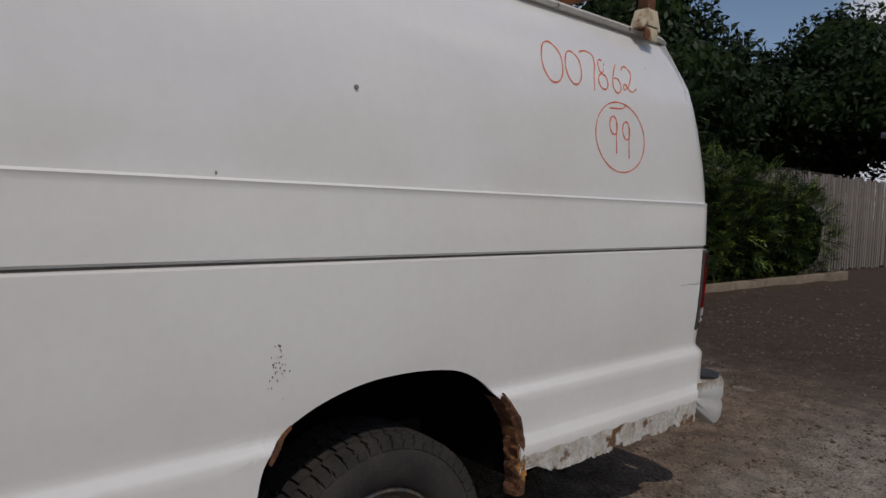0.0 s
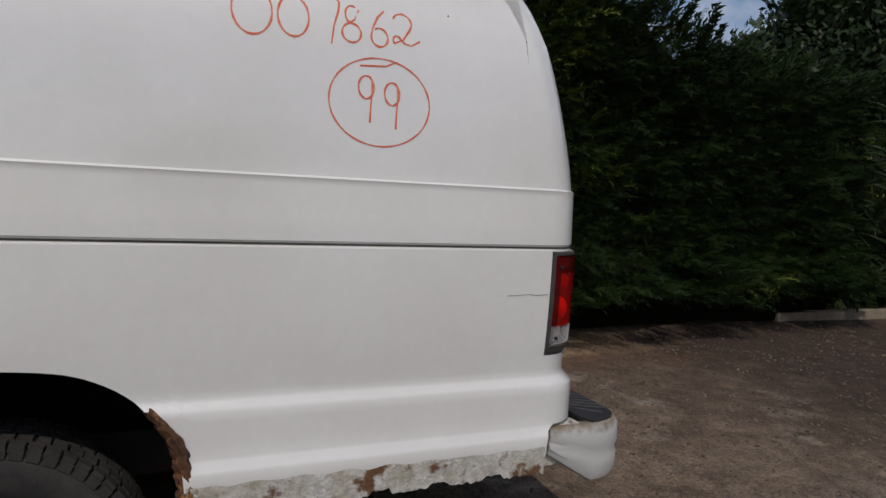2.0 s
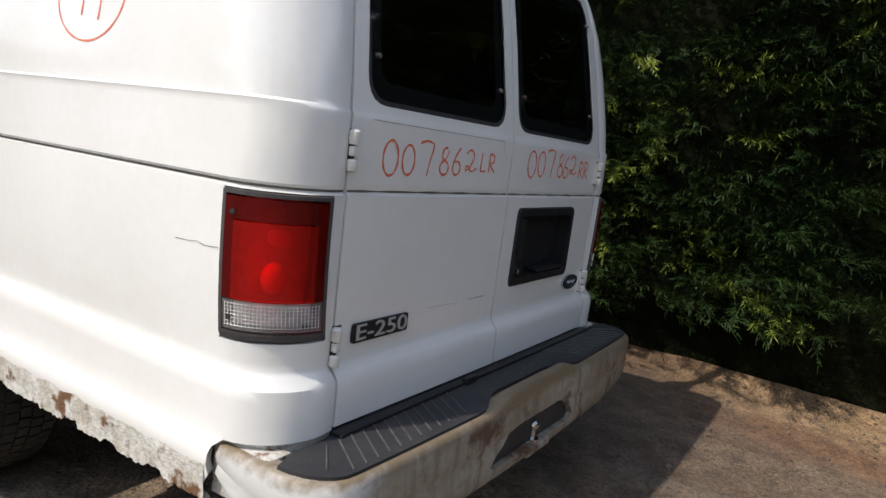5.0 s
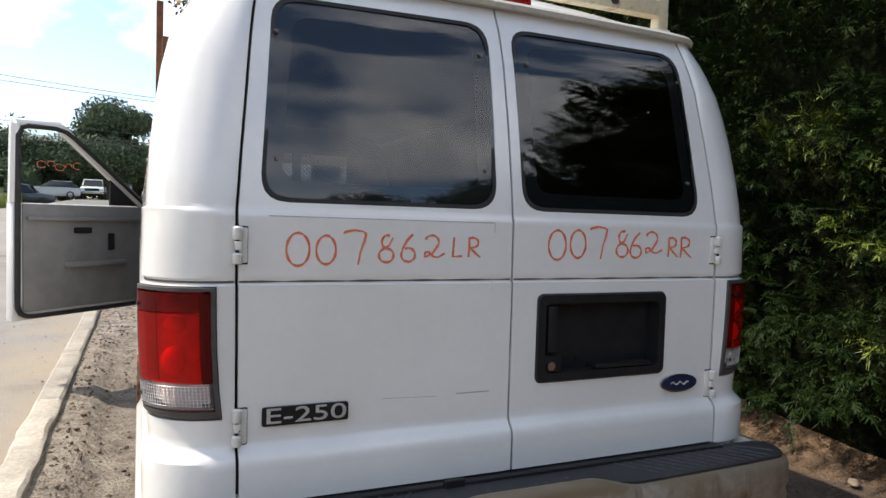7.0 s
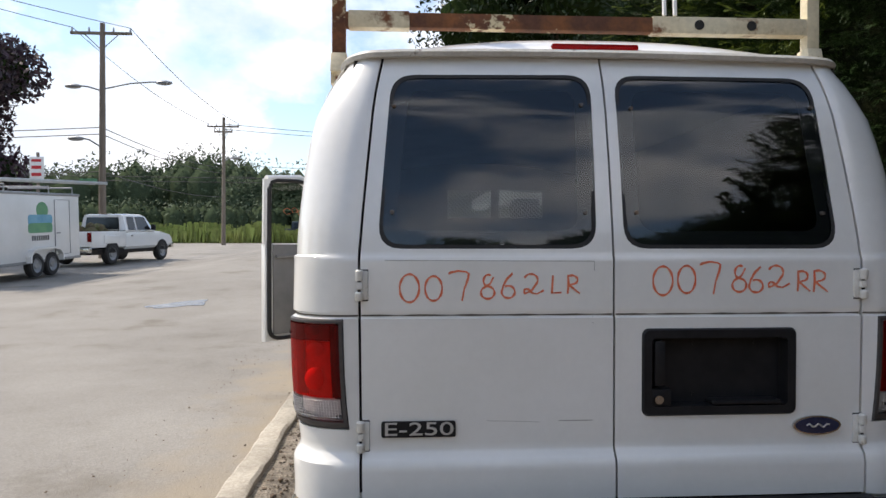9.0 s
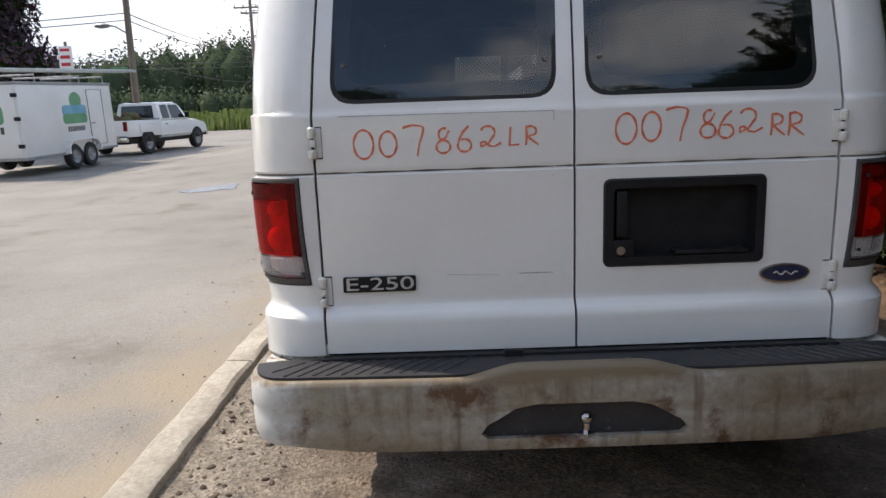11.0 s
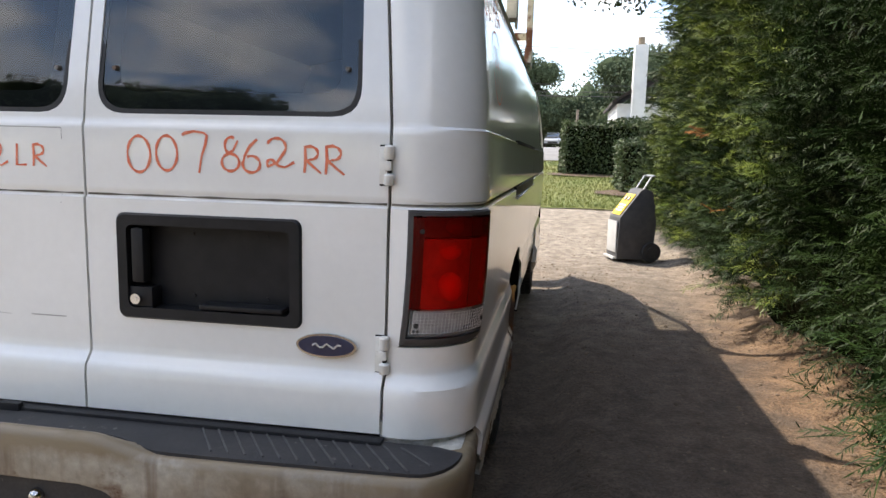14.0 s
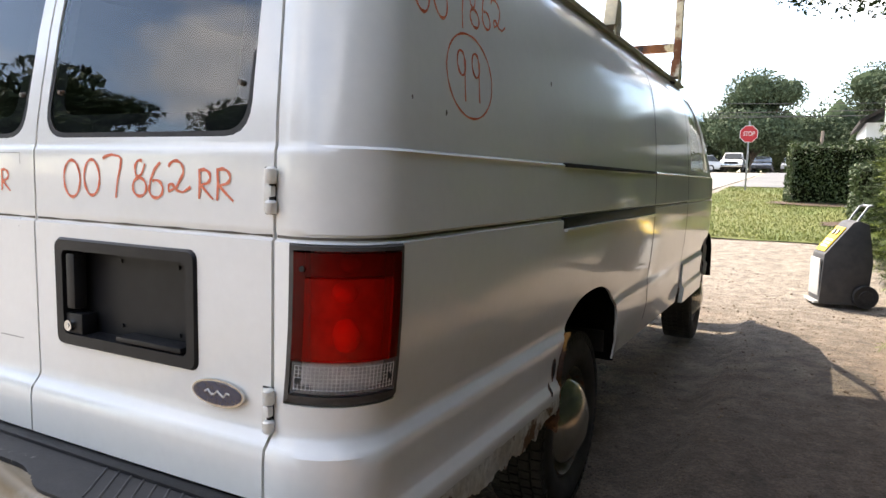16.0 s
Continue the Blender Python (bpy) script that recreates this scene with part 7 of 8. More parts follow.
# clipped bushes on the lawn, with their mulch
clipped_bush("clipped_bush", (1.15, 20.5), (3.6, 23.4, 1.62), BUSH, 5, "square-clipped green bush beside the lawn", 0.040, 17000)
clipped_bush("clipped_bush", (3.0, 21.5), (6.5, 25.0, 1.75), BUSH, 6, "square-clipped green bush by the hedge", 0.050, 11000)
clipped_bush("clipped_bush", (2.55, 15.6), (3.9, 17.6, 1.25), BUSH, 8, "small rounded green bush by the hedge", 0.035, 10000)
for cx, cy, rx, ry in ((2.2, 20.4, 1.5, 0.8), (2.7, 15.5, 0.75, 0.6)):
    bm = bmesh.new()
    bm.faces.new([bm.verts.new((cx + rx * math.cos(k * 0.3927) * (1 + 0.15 * math.sin(k * 3)), cy + ry * math.sin(k * 0.3927), ground_z(0, cy + ry * math.sin(k * 0.3927)) + 0.055)) for k in range(16)])
    solo("mulch_bed", bm, mat("brown_mulch", (0.13, 0.085, 0.06), (0.085, 0.055, 0.04), 4, 0.95, bump=0.03, bscale=30), "bare brown mulch bed under the bushes", "mulch bed", kind="structure")

# ---- service cart by the hedge ----
cart = thing("service_cart", "grey wheeled service cart with a yellow label", "cart")
cart.matrix_world = pose(1.84, 7.28, 0.0, 0, 0, 16) @ Matrix.Scale(0.91, 4)
prof = [(0.0, 0.03), (0.40, 0.03), (0.52, 0.20), (0.54, 0.52), (0.47, 0.96), (0.36, 1.0), (0.30, 0.98), (0.02, 0.60)]
bm = bmesh.new()
prism(bm, prof, 1, -0.20, 0.20, 0.012)
part("cabinet", bm, CART_GREY, cart)
bm = bmesh.new()
box(bm, (-0.012, -0.17, 0.12), (0.004, 0.17, 0.55), 0.004)
box(bm, (-0.05, -0.19, 0.03), (0.02, 0.19, 0.06), 0.006)
part("front_panel", bm, CART_LIGHT, cart, "pale grey front panel")
slant = Matrix.Translation((0.16, 0, 0.79)) @ Matrix.Rotation(math.atan2(-0.38, 0.28), 4, "Y")
bm = bmesh.new()
box(bm, (-0.20, -0.15, 0.006), (0.15, 0.15, 0.016), 0.003, slant)
lab = part("label_plate", bm, YELLOW, cart, "yellow label with two dark gauges")
for yy in (-0.06, 0.06):
    bm = bmesh.new()
    rod(bm, slant @ Vector((0.07, yy, 0.014)), slant @ Vector((0.07, yy, 0.026)), 0.042, n=18)
    gz = part("gauge", bm, DARK_INK, lab)
    bm = bmesh.new()
    rod(bm, slant @ Vector((0.07, yy, 0.024)), slant @ Vector((0.07, yy, 0.028)), 0.026, n=18)
    part("dial", bm, CART_LIGHT, lab)
for k, wd in enumerate((0.11, 0.09, 0.10)):
    bm = bmesh.new()
    box(bm, (-0.05 - 0.045 * k, -wd, 0.016), (-0.03 - 0.045 * k, wd, 0.018), 0, slant)
    part("print_bar", bm, SIGN_WHITE, lab)
bm = bmesh.new()
for yy in (-0.13, 0.13):
    tube(bm, [(0.33, yy, 0.94), (0.46, yy, 1.16), (0.50, yy, 1.17)], 0.014)
tube(bm, [(0.50, -0.13, 1.17), (0.50, 0.13, 1.17)], 0.016)
part("handle", bm, GREY_METAL, cart, "grey tubular push handle")
for yy, sgn in ((-0.24, -1), (0.24, 1)):
    bm = revolve(bmesh.new(), [(0.0, 0.03), (0.07, 0.03), (0.075, 0.02), (0.125, 0.025), (0.135, 0.012), (0.135, -0.015), (0.12, -0.025)], Matrix.Translation((0.47, yy, 0.135)) @ Matrix.Rotation(radians(90 * sgn), 4, "Z"), 28)
    part("wheel", bm, RUBBER, cart)
tagged(cart, "grey wheeled service cart with a yellow label beside the hedge", "cart")

# ---- street furniture ----
ss = thing("stop_sign", "red octagonal stop sign on a steel post", "sign")
SX, SY = -0.38, 26.2
sz = ground_z(SX, SY)
bm = bmesh.new()
box(bm, (SX - 0.03, SY + 0.01, sz - 0.1), (SX + 0.03, SY + 0.05, sz + 2.5), 0.005)
part("post", bm, GREY_METAL, ss)
for r_, y_, m_, nm in ((0.325, 0.0, SIGN_WHITE, "border"), (0.305, -0.006, SIGN_RED, "face")):
    bm = bmesh.new()
    prism(bm, [(SX + r_ * math.cos(radians(22.5 + 45 * k)), sz + 2.05 + r_ * math.sin(radians(22.5 + 45 * k))) for k in range(8)], 1, SY + y_, SY + y_ - 0.005)
    part(nm, bm, m_, ss)
lettering("STOP", 0.195, pose(SX, SY - 0.014, sz + 2.05, 90, 0, 0) @ Matrix.Diagonal((0.82, 1.15, 1, 1)), SIGN_WHITE, ss)


def utility_pole(x, y, height, arms, lamps, label):
    z0 = ground_z(x, y)
    t = thing("utility_pole", label, "utility pole", "poles along the road")
    t.location = (x, y, z0)
    bm = bmesh.new()
    rod(bm, (0, 0, -0.5), (0.05, 0, height), 0.17, 0.11, 14)
    part("pole", bm, POLE_WOOD, t)
    for az, wid in arms:
        bm = bmesh.new()
        box(bm, (-wid, -0.06, az - 0.06), (wid, 0.06, az + 0.06), 0.01)
        rod(bm, (-wid * 0.55, 0.02, az - 0.05), (0, 0.02, az - 0.75), 0.02, n=6)
        rod(bm, (wid * 0.55, 0.02, az - 0.05), (0, 0.02, az - 0.75), 0.02, n=6)
        part("crossarm", bm, POLE_WOOD, t)
        for ox in (-wid * 0.95, -wid * 0.4, wid * 0.4, wid * 0.95):
            bm = bmesh.new()
            rod(bm, (ox, 0, az + 0.06), (ox, 0, az + 0.26), 0.05, 0.035, 8)
            part("insulator", bm, GREY_METAL, t)
    for hx, az, rise in lamps:
        bm = bmesh.new()
        tube(bm, [(0, -0.05, az), (hx * 0.5, -0.1, az + rise * 0.8), (hx * 0.85, -0.12, az + rise), (hx, -0.12, az + rise)], 0.035)
        arm = part("lamp_arm", bm, GREY_METAL, t)
        bm = bmesh.new()
        ball(bm, (hx * 1.08, -0.12, az + rise - 0.03), (0.38, 0.17, 0.11), 12)
        part("lamp_head", bm, GREY_METAL, arm, "grey cobra-head street lamp")
    return t


PA, PB, PC = (-14.2, 29.8), (-14.35, 51.5), (2.2, 62.0)
utility_pole(*PA, 10.6, ((10.15, 1.35),), ((2.6, 7.6, 0.35), (-1.1, 7.55, 0.2), (-1.0, 5.0, 0.4)), "tall weathered wooden utility pole with street lamps")
utility_pole(*PB, 9.8, ((9.1, 1.2), (8.7, 0.7)), ((0.9, 6.4, 0.3),), "wooden utility pole with crossarms at the street corner")
utility_pole(*PC, 3.4, (), (), "short wooden pole across the street")
bm = bmesh.new()
box(bm, (-15.1, 29.60, 4.0), (-14.35, 29.66, 4.25), 0.01)
sgn = solo("street_sign", bm, LOGO_GREEN, "small green street sign on the pole", "sign")


def wire(a, b, sag, r=0.016):
    bm = bmesh.new()
    a, b = Vector(a), Vector(b)
    pts = [a.lerp(b, s) - Vector((0, 0, sag * 4 * s * (1 - s))) for s in steps(0, 1, 16)]
    tube(bm, pts, r, 5)
    solo("overhead_wire", bm, WIRE, "dark overhead power wire", "wire", "overhead wires", smooth=80)


za, zb = ground_z(*PA), ground_z(*PB)
for ox in (-1.28, 1.28):
    wire((PA[0] + ox, PA[1], za + 10.4), (PB[0] + ox * 0.9, PB[1], zb + 9.35), 0.5)
    wire((PA[0] + ox, PA[1], za + 10.4), (PA[0] - 22, PA[1] - 22 + ox, 14.5), 0.8)
for z, dz in ((5.9, 0.0), (5.6, -0.1), (3.9, -0.2)):
    wire((-60, PA[1] + 8, za + z + 0.6), (PA[0], PA[1], za + z), 0.4, 0.022)
    wire((PA[0], PA[1], za + z), (PB[0], PB[1], zb + z + dz), 0.3, 0.022)
for z in (9.3, 8.9, 6.2, 5.3):
    wire((PB[0], PB[1], zb + z), (PC[0] + 26, PC[1] + 4, 11.2 + 0.2 * (z - 9)) if z > 8 else (30, 66, 2.45 + z), 0.6, 0.022)
for z, x0 in ((5.6, -60), (5.2, -60)):
    wire((x0, 62, 2.4 + z), (60, 62, 2.4 + z - 0.3), 0.6, 0.03)


# ---- vehicles ----
def simple_wheel(parent, x, y, z, r, w, side):
    m = Matrix.Translation((x, y, z)) @ Matrix.Scale(side, 4, (1, 0, 0))
    bm = revolve(bmesh.new(), [(r * 0.58, w * 0.42), (r * 0.62, w * 0.5), (r * 0.92, w * 0.48), (r, w * 0.3), (r, -w * 0.3), (r * 0.9, -w * 0.5), (r * 0.3, -w * 0.5)], m, 28)
    t = part("wheel", bm, RUBBER, parent)
    part("rim", revolve(bmesh.new(), [(0.0, w * 0.34), (r * 0.2, w * 0.36), (r * 0.3, w * 0.22), (r * 0.5, w * 0.28), (r * 0.6, w * 0.46)], m, 28), GREY_METAL, t, "grey wheel rim")
    return t


def loft_body(bm, stations, width, tumble, shoulder=0.6):
    """Closed body from side-view stations (y, z_low, z_high), rounded towards the edges."""
    rows = []
    for y, z0, z1 in stations:
        w = width / 2
        rows.append([(-w * 0.92, y, z0), (-w, y, z0 + 0.10), (-w, y, z0 + (z1 - z0) * shoulder), (-w * tumble, y, z1 - 0.03), (-w * tumble * 0.9, y, z1), (w * tumble * 0.9, y, z1), (w * tumble, y, z1 - 0.03), (w, y, z0 + (z1 - z0) * shoulder), (w, y, z0 + 0.10), (w * 0.92, y, z0)])
    grid(bm, rows)
    for e in (rows[0], rows[-1]):
        bm.faces.new([bm.verts.new(p) for p in e])
    bmesh.ops.recalc_face_normals(bm, faces=bm.faces[:])
    return bm


def pickup(matrix, material, label, load=False):
    """Crew pickup, nose towards +y, tail at y = 0."""
    t = thing("pickup_truck", label, "pickup truck")
    t.matrix_world = matrix
    bm = bmesh.new()
    loft_body(bm, [(2.15, 0.55, 1.18), (2.2, 0.55, 1.22), (4.15, 0.55, 1.24), (4.9, 0.55, 1.22), (5.55, 0.58, 1.10), (5.70, 0.62, 0.98)], 1.98, 0.97)
    body = part("body", bm, material, t)
    bm = bmesh.new()
    for sx in (-1, 1):
        box(bm, (sx * 0.99, 0.05, 0.66), (sx * 0.93, 2.2, 1.26), 0.02)
        box(bm, (sx * 1.02, 0.75, 0.80), (sx * 0.96, 1.75, 1.12), 0.03)
    box(bm, (-0.97, 0.0, 0.70), (0.97, 0.06, 1.26), 0.02)
    box(bm, (-0.95, 0.05, 0.70), (0.95, 2.2, 0.76))
    part("cargo_bed", bm, material, t)
    bm = bmesh.new()
    loft_body(bm, [(2.18, 1.2, 1.25), (2.26, 1.2, 1.90), (2.5, 1.2, 1.93), (3.6, 1.2, 1.92), (3.85, 1.2, 1.86), (4.35, 1.2, 1.24)], 1.90, 0.84, 0.1)
    part("cab", bm, material, t)
    for sx in (-1, 1):
        for y0, y1, y2, y3 in ((2.42, 2.95, 2.95, 2.46), (3.05, 4.05, 3.72, 3.05)):
            bm = bmesh.new()
            bm.faces.new([bm.verts.new((sx * (0.957 - (0.130 if z > 1.5 else 0.0)), y, z)) for y, z in ((y0, 1.29), (y1, 1.29), (y2, 1.82), (y3, 1.82))])
            part("side_window", bm, GLASS_BLACK, t)
        bm = bmesh.new()
        box(bm, (sx * 0.995, 0.01, 0.88), (sx * 0.84, -0.02, 1.22), 0.01)
        part("tail_light", bm, DEEP_RED_LENS, t, "red tail light")
        bm = bmesh.new()
        box(bm, (sx * 1.16, 4.0, 1.28), (sx * 0.98, 4.1, 1.52), 0.03)
        part("door_mirror", bm, BLACK_PLASTIC, t)
        bm = bmesh.new()
        box(bm, (sx * 1.0, 2.55, 1.05), (sx * 0.985, 2.66, 1.09), 0.005)
        part("door_handle", bm, BLACK_PLASTIC, t)
        for wy in (1.25, 4.85):
            bm = bmesh.new()
            prism(bm, [(wy + 0.47 * math.cos(radians(a)), max(0.45, 0.42 + 0.47 * math.sin(radians(a)))) for a in range(0, 181, 15)], 0, sx * 0.90, sx * 1.005)
            part("wheel_opening", bm, SEAM, t)
            simple_wheel(t, sx * 0.90, wy, 0.40, 0.40, 0.26, sx)
    bm = bmesh.new()
    bm.faces.new([bm.verts.new(p) for p in ((-0.72, 2.17, 1.32), (0.72, 2.17, 1.32), (0.66, 2.225, 1.80), (-0.66, 2.225, 1.80))])
    part("rear_window", bm, GLASS_BLACK, t)
    bm = bmesh.new()
    bm.faces.new([bm.verts.new(p) for p in ((-0.82, 4.33, 1.32), (0.82, 4.33, 1.32), (0.72, 3.93, 1.82), (-0.72, 3.93, 1.82))])
    part("windscreen", bm, GLASS_BLACK, t)
    bm = bmesh.new()
    box(bm, (-0.98, -0.16, 0.48), (0.98, 0.04, 0.66), 0.02)
    part("bumper", bm, CHROME, t)
    bm = bmesh.new()
    box(bm, (-0.98, 5.66, 0.50), (0.98, 5.86, 0.74), 0.03)
    part("bumper", bm, CHROME, t)
    bm = bmesh.new()
    box(bm, (-0.6, 5.66, 0.76), (0.6, 5.74, 1.0), 0.02)
    part("grille", bm, BLACK_PLASTIC, t)
    bm = bmesh.new()
    box(bm, (-0.9, 0.1, 0.40), (0.9, 5.3, 0.60))
    part("underside", bm, UNDER, t)
    if load:
        pr = np.random.default_rng(8)
        bm = bmesh.new()
        for _ in range(26):
            ball(bm, (pr.uniform(-0.75, 0.75), pr.uniform(0.3, 2.0), pr.uniform(1.05, 1.42)), tuple(pr.uniform(0.10, 0.28, 3)), 8)
        part("bed_load", bm, mat("green_brown_clippings", (0.10, 0.11, 0.04), (0.13, 0.09, 0.05), 5, 0.95, bump=0.05, bscale=14), t, "heap of brush and clippings")
    return t


GLASS_BLACK = mat("dark_car_glass", (0.015, 0.018, 0.02), (0.02, 0.024, 0.026), 2, 0.05, fine=0.0)
pz = ground_z(-12, 24.5) - 0.02
pickup(pose(-12.75, 23.4, pz, 1.6, 0, -10), CAR_WHITE, "white extended-cab pickup truck loaded with brush", True)


def car(matrix, material, label):
    t = thing("parked_car", label, "car", "cars parked across the street")
    t.matrix_world = matrix
    bm = bmesh.new()
    loft_body(bm, [(-2.2, 0.45, 0.85), (-2.1, 0.25, 0.98), (-1.0, 0.22, 1.02), (1.2, 0.22, 1.0), (2.0, 0.25, 0.86), (2.25, 0.40, 0.70)], 1.82, 0.93)
    part("body", bm, material, t)
    bm = bmesh.new()
    loft_body(bm, [(-2.0, 0.95, 1.0), (-1.5, 0.95, 1.52), (0.2, 0.95, 1.55), (1.15, 0.95, 1.0)], 1.68, 0.80, 0.15)
    part("cabin", bm, GLASS_BLACK, t)
    bm = bmesh.new()
    box(bm, (-0.62, -1.45, 1.50), (0.62, 0.2, 1.57), 0.02)
    part("roof", bm, material, t)
    for sx in (-1, 1):
        bm = bmesh.new()
        box(bm, (sx * 0.86, 2.05, 0.60), (sx * 0.5, 2.24, 0.76), 0.02)
        part("headlight", bm, CLEAR_LENS, t)
        for wy in (-1.35, 1.4):
            simple_wheel(t, sx * 0.82, wy, 0.33, 0.33, 0.22, sx)
    bm = bmesh.new()
    box(bm, (-0.5, 2.15, 0.42), (0.5, 2.27, 0.60), 0.02)
    part("grille", bm, BLACK_PLASTIC, t)
    return t


cz = ground_z(0, 71)
pickup(pose(-5.1, 75.0, cz, 0, 0, 180), CAR_WHITE, "white pickup truck parked facing the street")
car(pose(-2.5, 72.0, cz, 0, 0, 180), CAR_DARK, "dark blue-grey car parked facing the street")
car(pose(0.0, 72.5, cz, 0, 0, 180), mat("car_grey_paint", (0.30, 0.31, 0.32), (0.27, 0.28, 0.29), 1, 0.25, coat=0.8, fine=0.03), "grey car parked facing the street")
car(pose(-8.2, 70.0, cz, 0, 0, 90), mat("car_silver_paint", (0.5, 0.51, 0.52), (0.45, 0.46, 0.47), 1, 0.25, coat=0.8, fine=0.03), "silver car parked side-on across the street")
pickup(pose(-13.0, 62.5, ground_z(-13, 62), 0, 0, -90), CAR_DARK, "black pickup truck standing side-on by the verge")

# enclosed trailer hitched behind the pickup
tr = thing("enclosed_trailer", "white enclosed twin-axle trailer with green decals", "trailer")
tz = ground_z(-14, 18)
tr.matrix_world = pose(-12.2, 15.95, tz - 0.08, 2.6, 0, -3)
bm = bmesh.new()
box(bm, (-1.05, 0.0, 0.45), (1.05, 4.6, 2.40), 0.05)
part("box_body", bm, TRAILER_WHITE, tr)
bm = bmesh.new()
box(bm, (-1.07, -0.01, 2.36), (1.07, 4.62, 2.44), 0.02)
box(bm, (-1.06, -0.012, 0.42), (1.06, 4.61, 0.50), 0.01)
part("trim_rail", bm, GREY_METAL, tr)
bm = bmesh.new()
box(bm, (-0.98, -0.03, 0.55), (0.98, -0.005, 2.30), 0.01)
gate = part("rear_gate", bm, TRAILER_WHITE, tr)
for hz in (0.8, 1.5, 2.1):
    bm = bmesh.new()
    box(bm, (0.90, -0.05, hz - 0.05), (1.06, 0.0, hz + 0.05), 0.01)
    part("gate_hinge", bm, BLACK_PLASTIC, gate)
bm = bmesh.new()
box(bm, (1.045, 3.20, 0.62), (1.062, 3.98, 2.22), 0.006)
sd = part("side_door", bm, TRAILER_WHITE, tr)
bm = bmesh.new()
loop = [(3.18, 0.6), (4.0, 0.6), (4.0, 2.24), (3.18, 2.24)]
tube(bm, [(1.058, *p) for p in loop + loop[:1]], 0.014, 6)
rod(bm, (1.07, 3.25, 1.25), (1.07, 3.42, 1.25), 0.02)
part("door_frame", bm, GREY_METAL, sd)
for wy in (2.15, 2.95):
    simple_wheel(tr, 1.0, wy, 0.36, 0.35, 0.22, 1)
    simple_wheel(tr, -1.0, wy, 0.36, 0.35, 0.22, -1)
bm = bmesh.new()
arc_pts = [(1.70, 0.45), (1.70, 0.62), (1.85, 0.82), (2.15, 0.86), (2.95, 0.86), (3.25, 0.82), (3.40, 0.62), (3.40, 0.45), (3.34, 0.45), (3.34, 0.62), (3.2, 0.76), (2.95, 0.80), (2.15, 0.80), (1.90, 0.76), (1.76, 0.62), (1.76, 0.45)]
prism(bm, arc_pts, 0, 1.04, 1.20)
part("fender", bm, TRAILER_WHITE, tr)
bm = bmesh.new()
prism(bm, [(2.55 + 0.30 * math.cos(k * 0.5236), 1.93 + 0.24 * math.sin(k * 0.5236)) for k in range(12)], 0, 1.05, 1.056)
part("decal_crest", bm, LOGO_GREEN, tr)
bm = bmesh.new()
prism(bm, rounded(1.85, 1.50, 3.05, 1.80, 0.1, 3), 0, 1.05, 1.058)
part("decal_band", bm, LOGO_BLUE, tr)
bm = bmesh.new()
prism(bm, rounded(1.85, 1.28, 3.05, 1.56, 0.1, 3), 0, 1.05, 1.060)
part("decal_base", bm, LOGO_GREEN, tr)
for k in range(8):
    bm = bmesh.new()
    box(bm, (1.05, 2.02 + 0.11 * k, 1.06), (1.056, 2.09 + 0.11 * k, 1.20))
    part("print_bar", bm, DARK_INK, tr)
    bm = bmesh.new()
    box(bm, (-0.42 + 0.13 * k, -0.036, 1.12), (-0.33 + 0.13 * k, -0.03, 1.30))
    part("print_bar", bm, DARK_INK, gate)
bm = bmesh.new()
prism(bm, rounded(-0.5, 1.36, 0.62, 1.85, 0.12, 3), 1, -0.030, -0.037)
part("decal_band", bm, LOGO_GREEN, gate)
bm = bmesh.new()
for xx in (-0.3, 0.3):
    rod(bm, (xx, 4.5, 0.5), (0, 5.6, 0.5), 0.04, n=8)
part("drawbar", bm, UNDER, tr)
for wy in (0.9, 3.0, 4.3):
    bm = bmesh.new()
    tube(bm, [(-1.0, wy, 2.42), (-1.0, wy, 2.62), (1.0, wy, 2.62), (1.0, wy, 2.42)], 0.025)
    part("roof_rack", bm, GREY_METAL, tr)
lad = thing("ladder", "aluminium extension ladder lying on the trailer rack", "ladder")
lad.matrix_world = tr.matrix_world @ pose(0.55, -0.4, 2.72, 1.0, 0, -4)
for sx in (0, 0.42):
    bm = bmesh.new()
    box(bm, (sx - 0.02, 0, -0.045), (sx + 0.02, 6.2, 0.045), 0.006)
    part("side_rail", bm, LADDER, lad)
bm = bmesh.new()
rod(bm, (0, 0.3, 0), (0.42, 0.3, 0), 0.017, n=8)
rung_mesh = mesh_of("rung", bm, LADDER)
for k in range(19):
    rg = new("rung", rung_mesh)
    rg.parent = lad
    rg.location = (0, 0.3 * k, 0)
sb = thing("roadside_sign", "small white and red sign board on a post", "sign")
bm = bmesh.new()
rod(bm, (-12.9, 21.8, 0.4), (-12.9, 21.8, 4.4), 0.05, n=8)
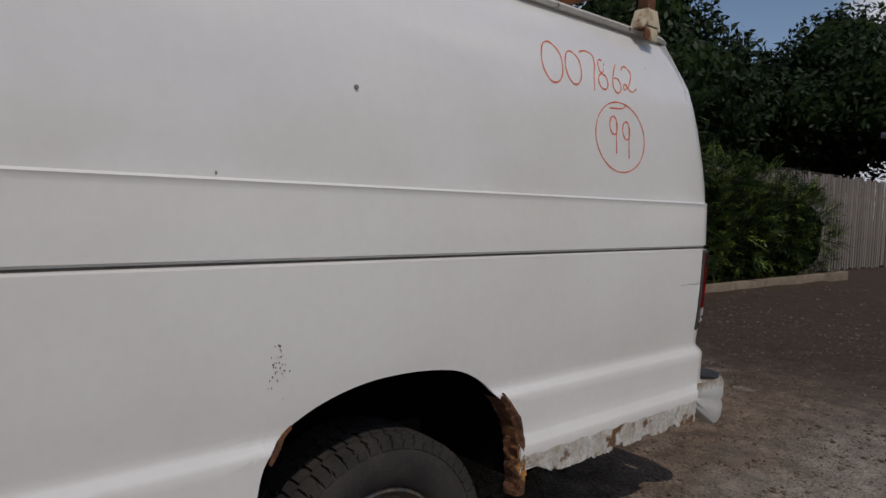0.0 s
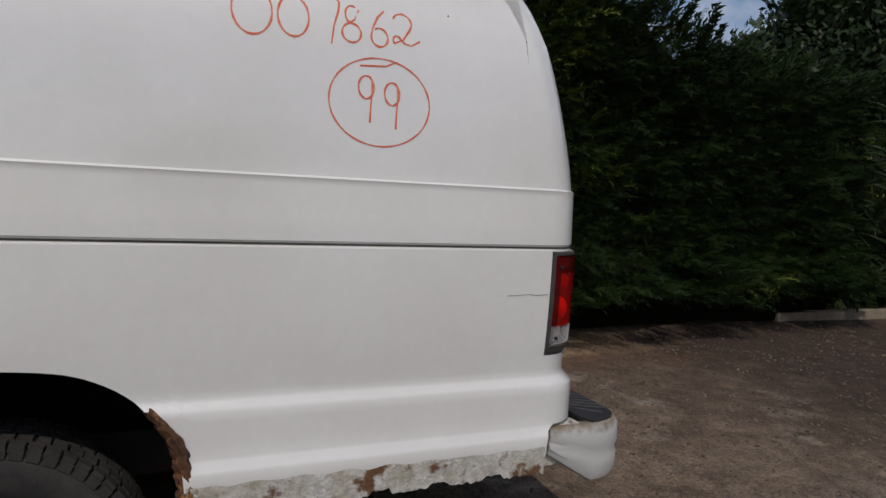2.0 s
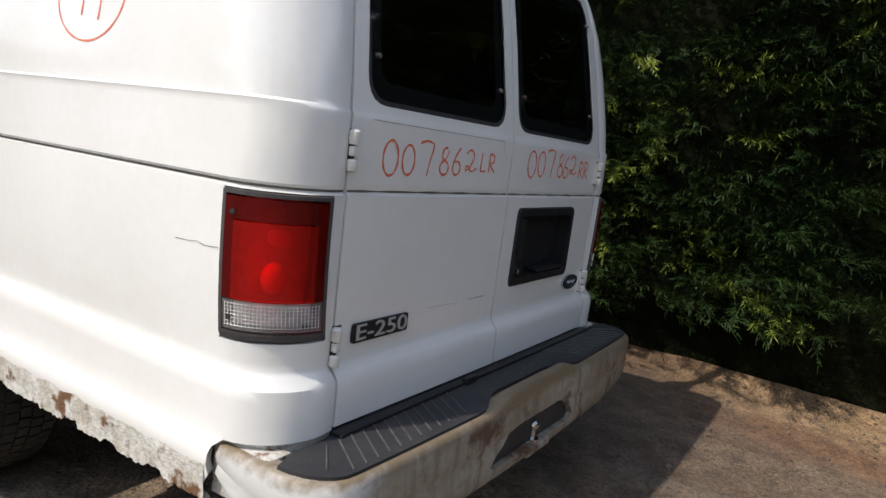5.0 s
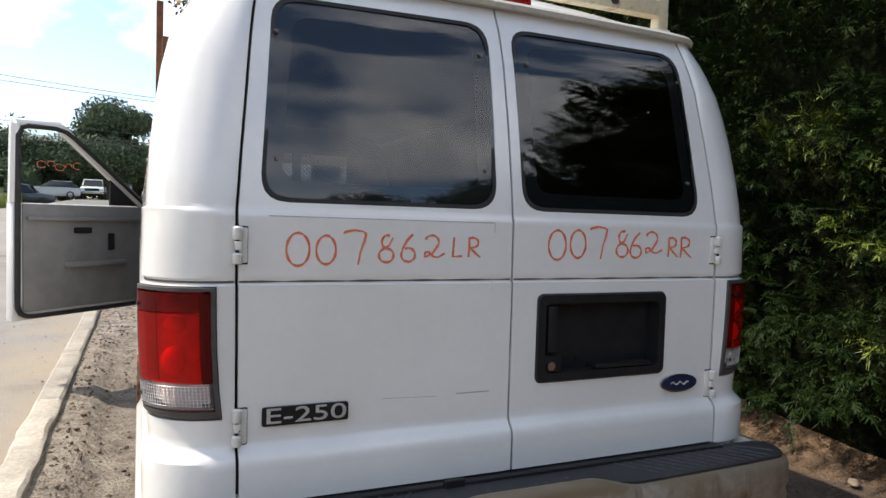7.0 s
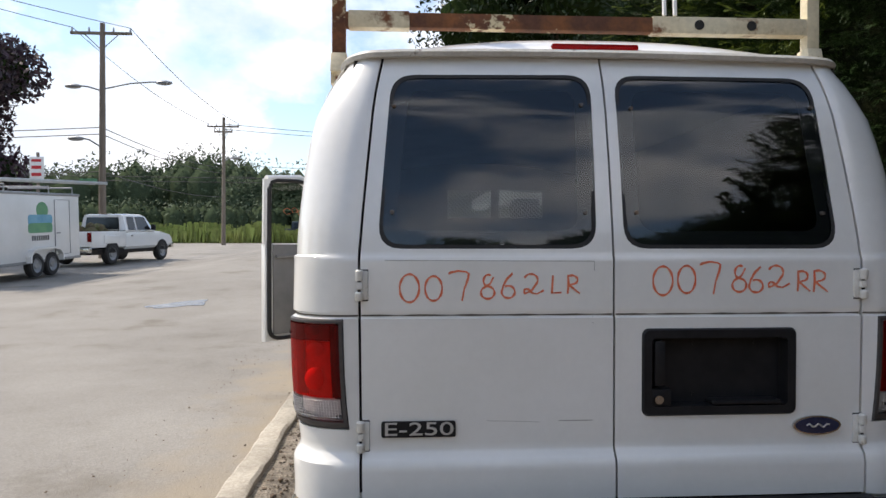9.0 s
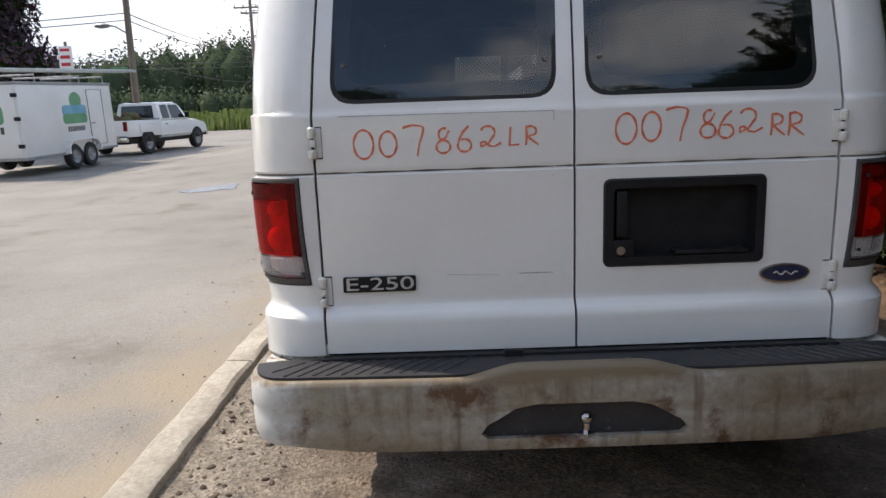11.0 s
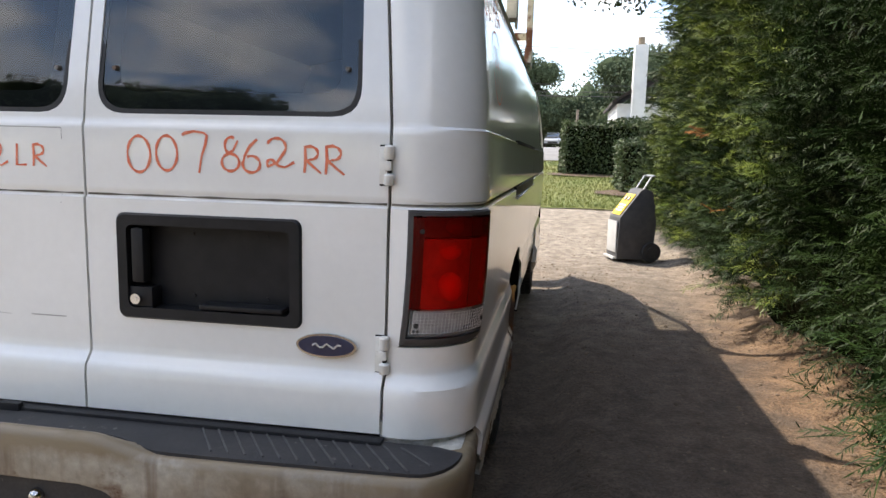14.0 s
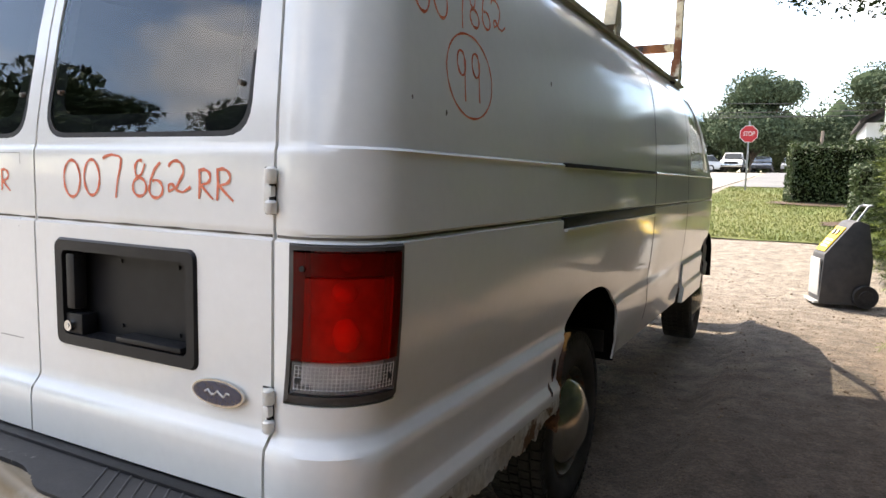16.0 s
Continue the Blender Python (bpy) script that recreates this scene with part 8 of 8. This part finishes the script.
part("post", bm, POLE_WOOD, sb)
bm = bmesh.new()
box(bm, (-13.12, 21.70, 3.45), (-12.68, 21.76, 4.25), 0.01)
fc = part("board", bm, SIGN_WHITE, sb)
for k, (z, m_) in enumerate(((4.08, SIGN_RED), (3.84, SIGN_RED), (3.60, SIGN_RED))):
    bm = bmesh.new()
    box(bm, (-13.06, 21.695, z), (-12.74, 21.699, z + (0.11 if k else 0.09)))
    part("print_bar", bm, m_, fc)

# white house past the bushes
house = thing("house", "white sided house corner with a tall chimney", "house")
hz = ground_z(0, 33)
bm = bmesh.new()
box(bm, (3.55, 32.0, hz), (9.5, 39.0, hz + 2.6))
part("wall", bm, HOUSE_WHITE, house)
bm = bmesh.new()
prism(bm, [(3.3, hz + 2.55), (6.5, hz + 4.6), (9.7, hz + 2.55), (9.7, hz + 2.7), (6.5, hz + 4.75), (3.3, hz + 2.7)], 1, 31.7, 39.3)
part("roof", bm, UNDER, house)
bm = bmesh.new()
box(bm, (4.15, 31.4, hz), (4.75, 32.0, hz + 5.2), 0.02)
ch = part("chimney", bm, HOUSE_WHITE, house)
bm = bmesh.new()
rod(bm, (4.45, 31.7, hz + 5.2), (4.45, 31.7, hz + 5.55), 0.16, n=12)
part("flue", bm, TIMBER, ch)
bm = bmesh.new()
box(bm, (3.75, 31.97, hz + 0.9), (4.05, 32.01, hz + 1.9))
part("window", bm, GLASS_BLACK, house)

# litter and stones that stand out
for x, y, s_ in ((0.314, -1.13, 0.034), (2.35, 0.55, 0.05), (0.30, -2.0, 0.02)):
    bm = bmesh.new()
    bmesh.ops.create_icosphere(bm, subdivisions=2, radius=1, matrix=Matrix.LocRotScale((x, y, 0.012), Euler((0, 0, x * 3)), (s_, s_ * 0.55, s_ * 0.3)))
    for v in bm.verts:
        v.co += Vector((1, 1, 0.5)) * 0.25 * s_ * noise.noise(v.co * 40)
    solo("stone", bm, STONES if s_ > 0.04 else SIGN_WHITE if y > -1.5 else STONES, "pale flat stone lying on the dirt", "stone", "loose stones")
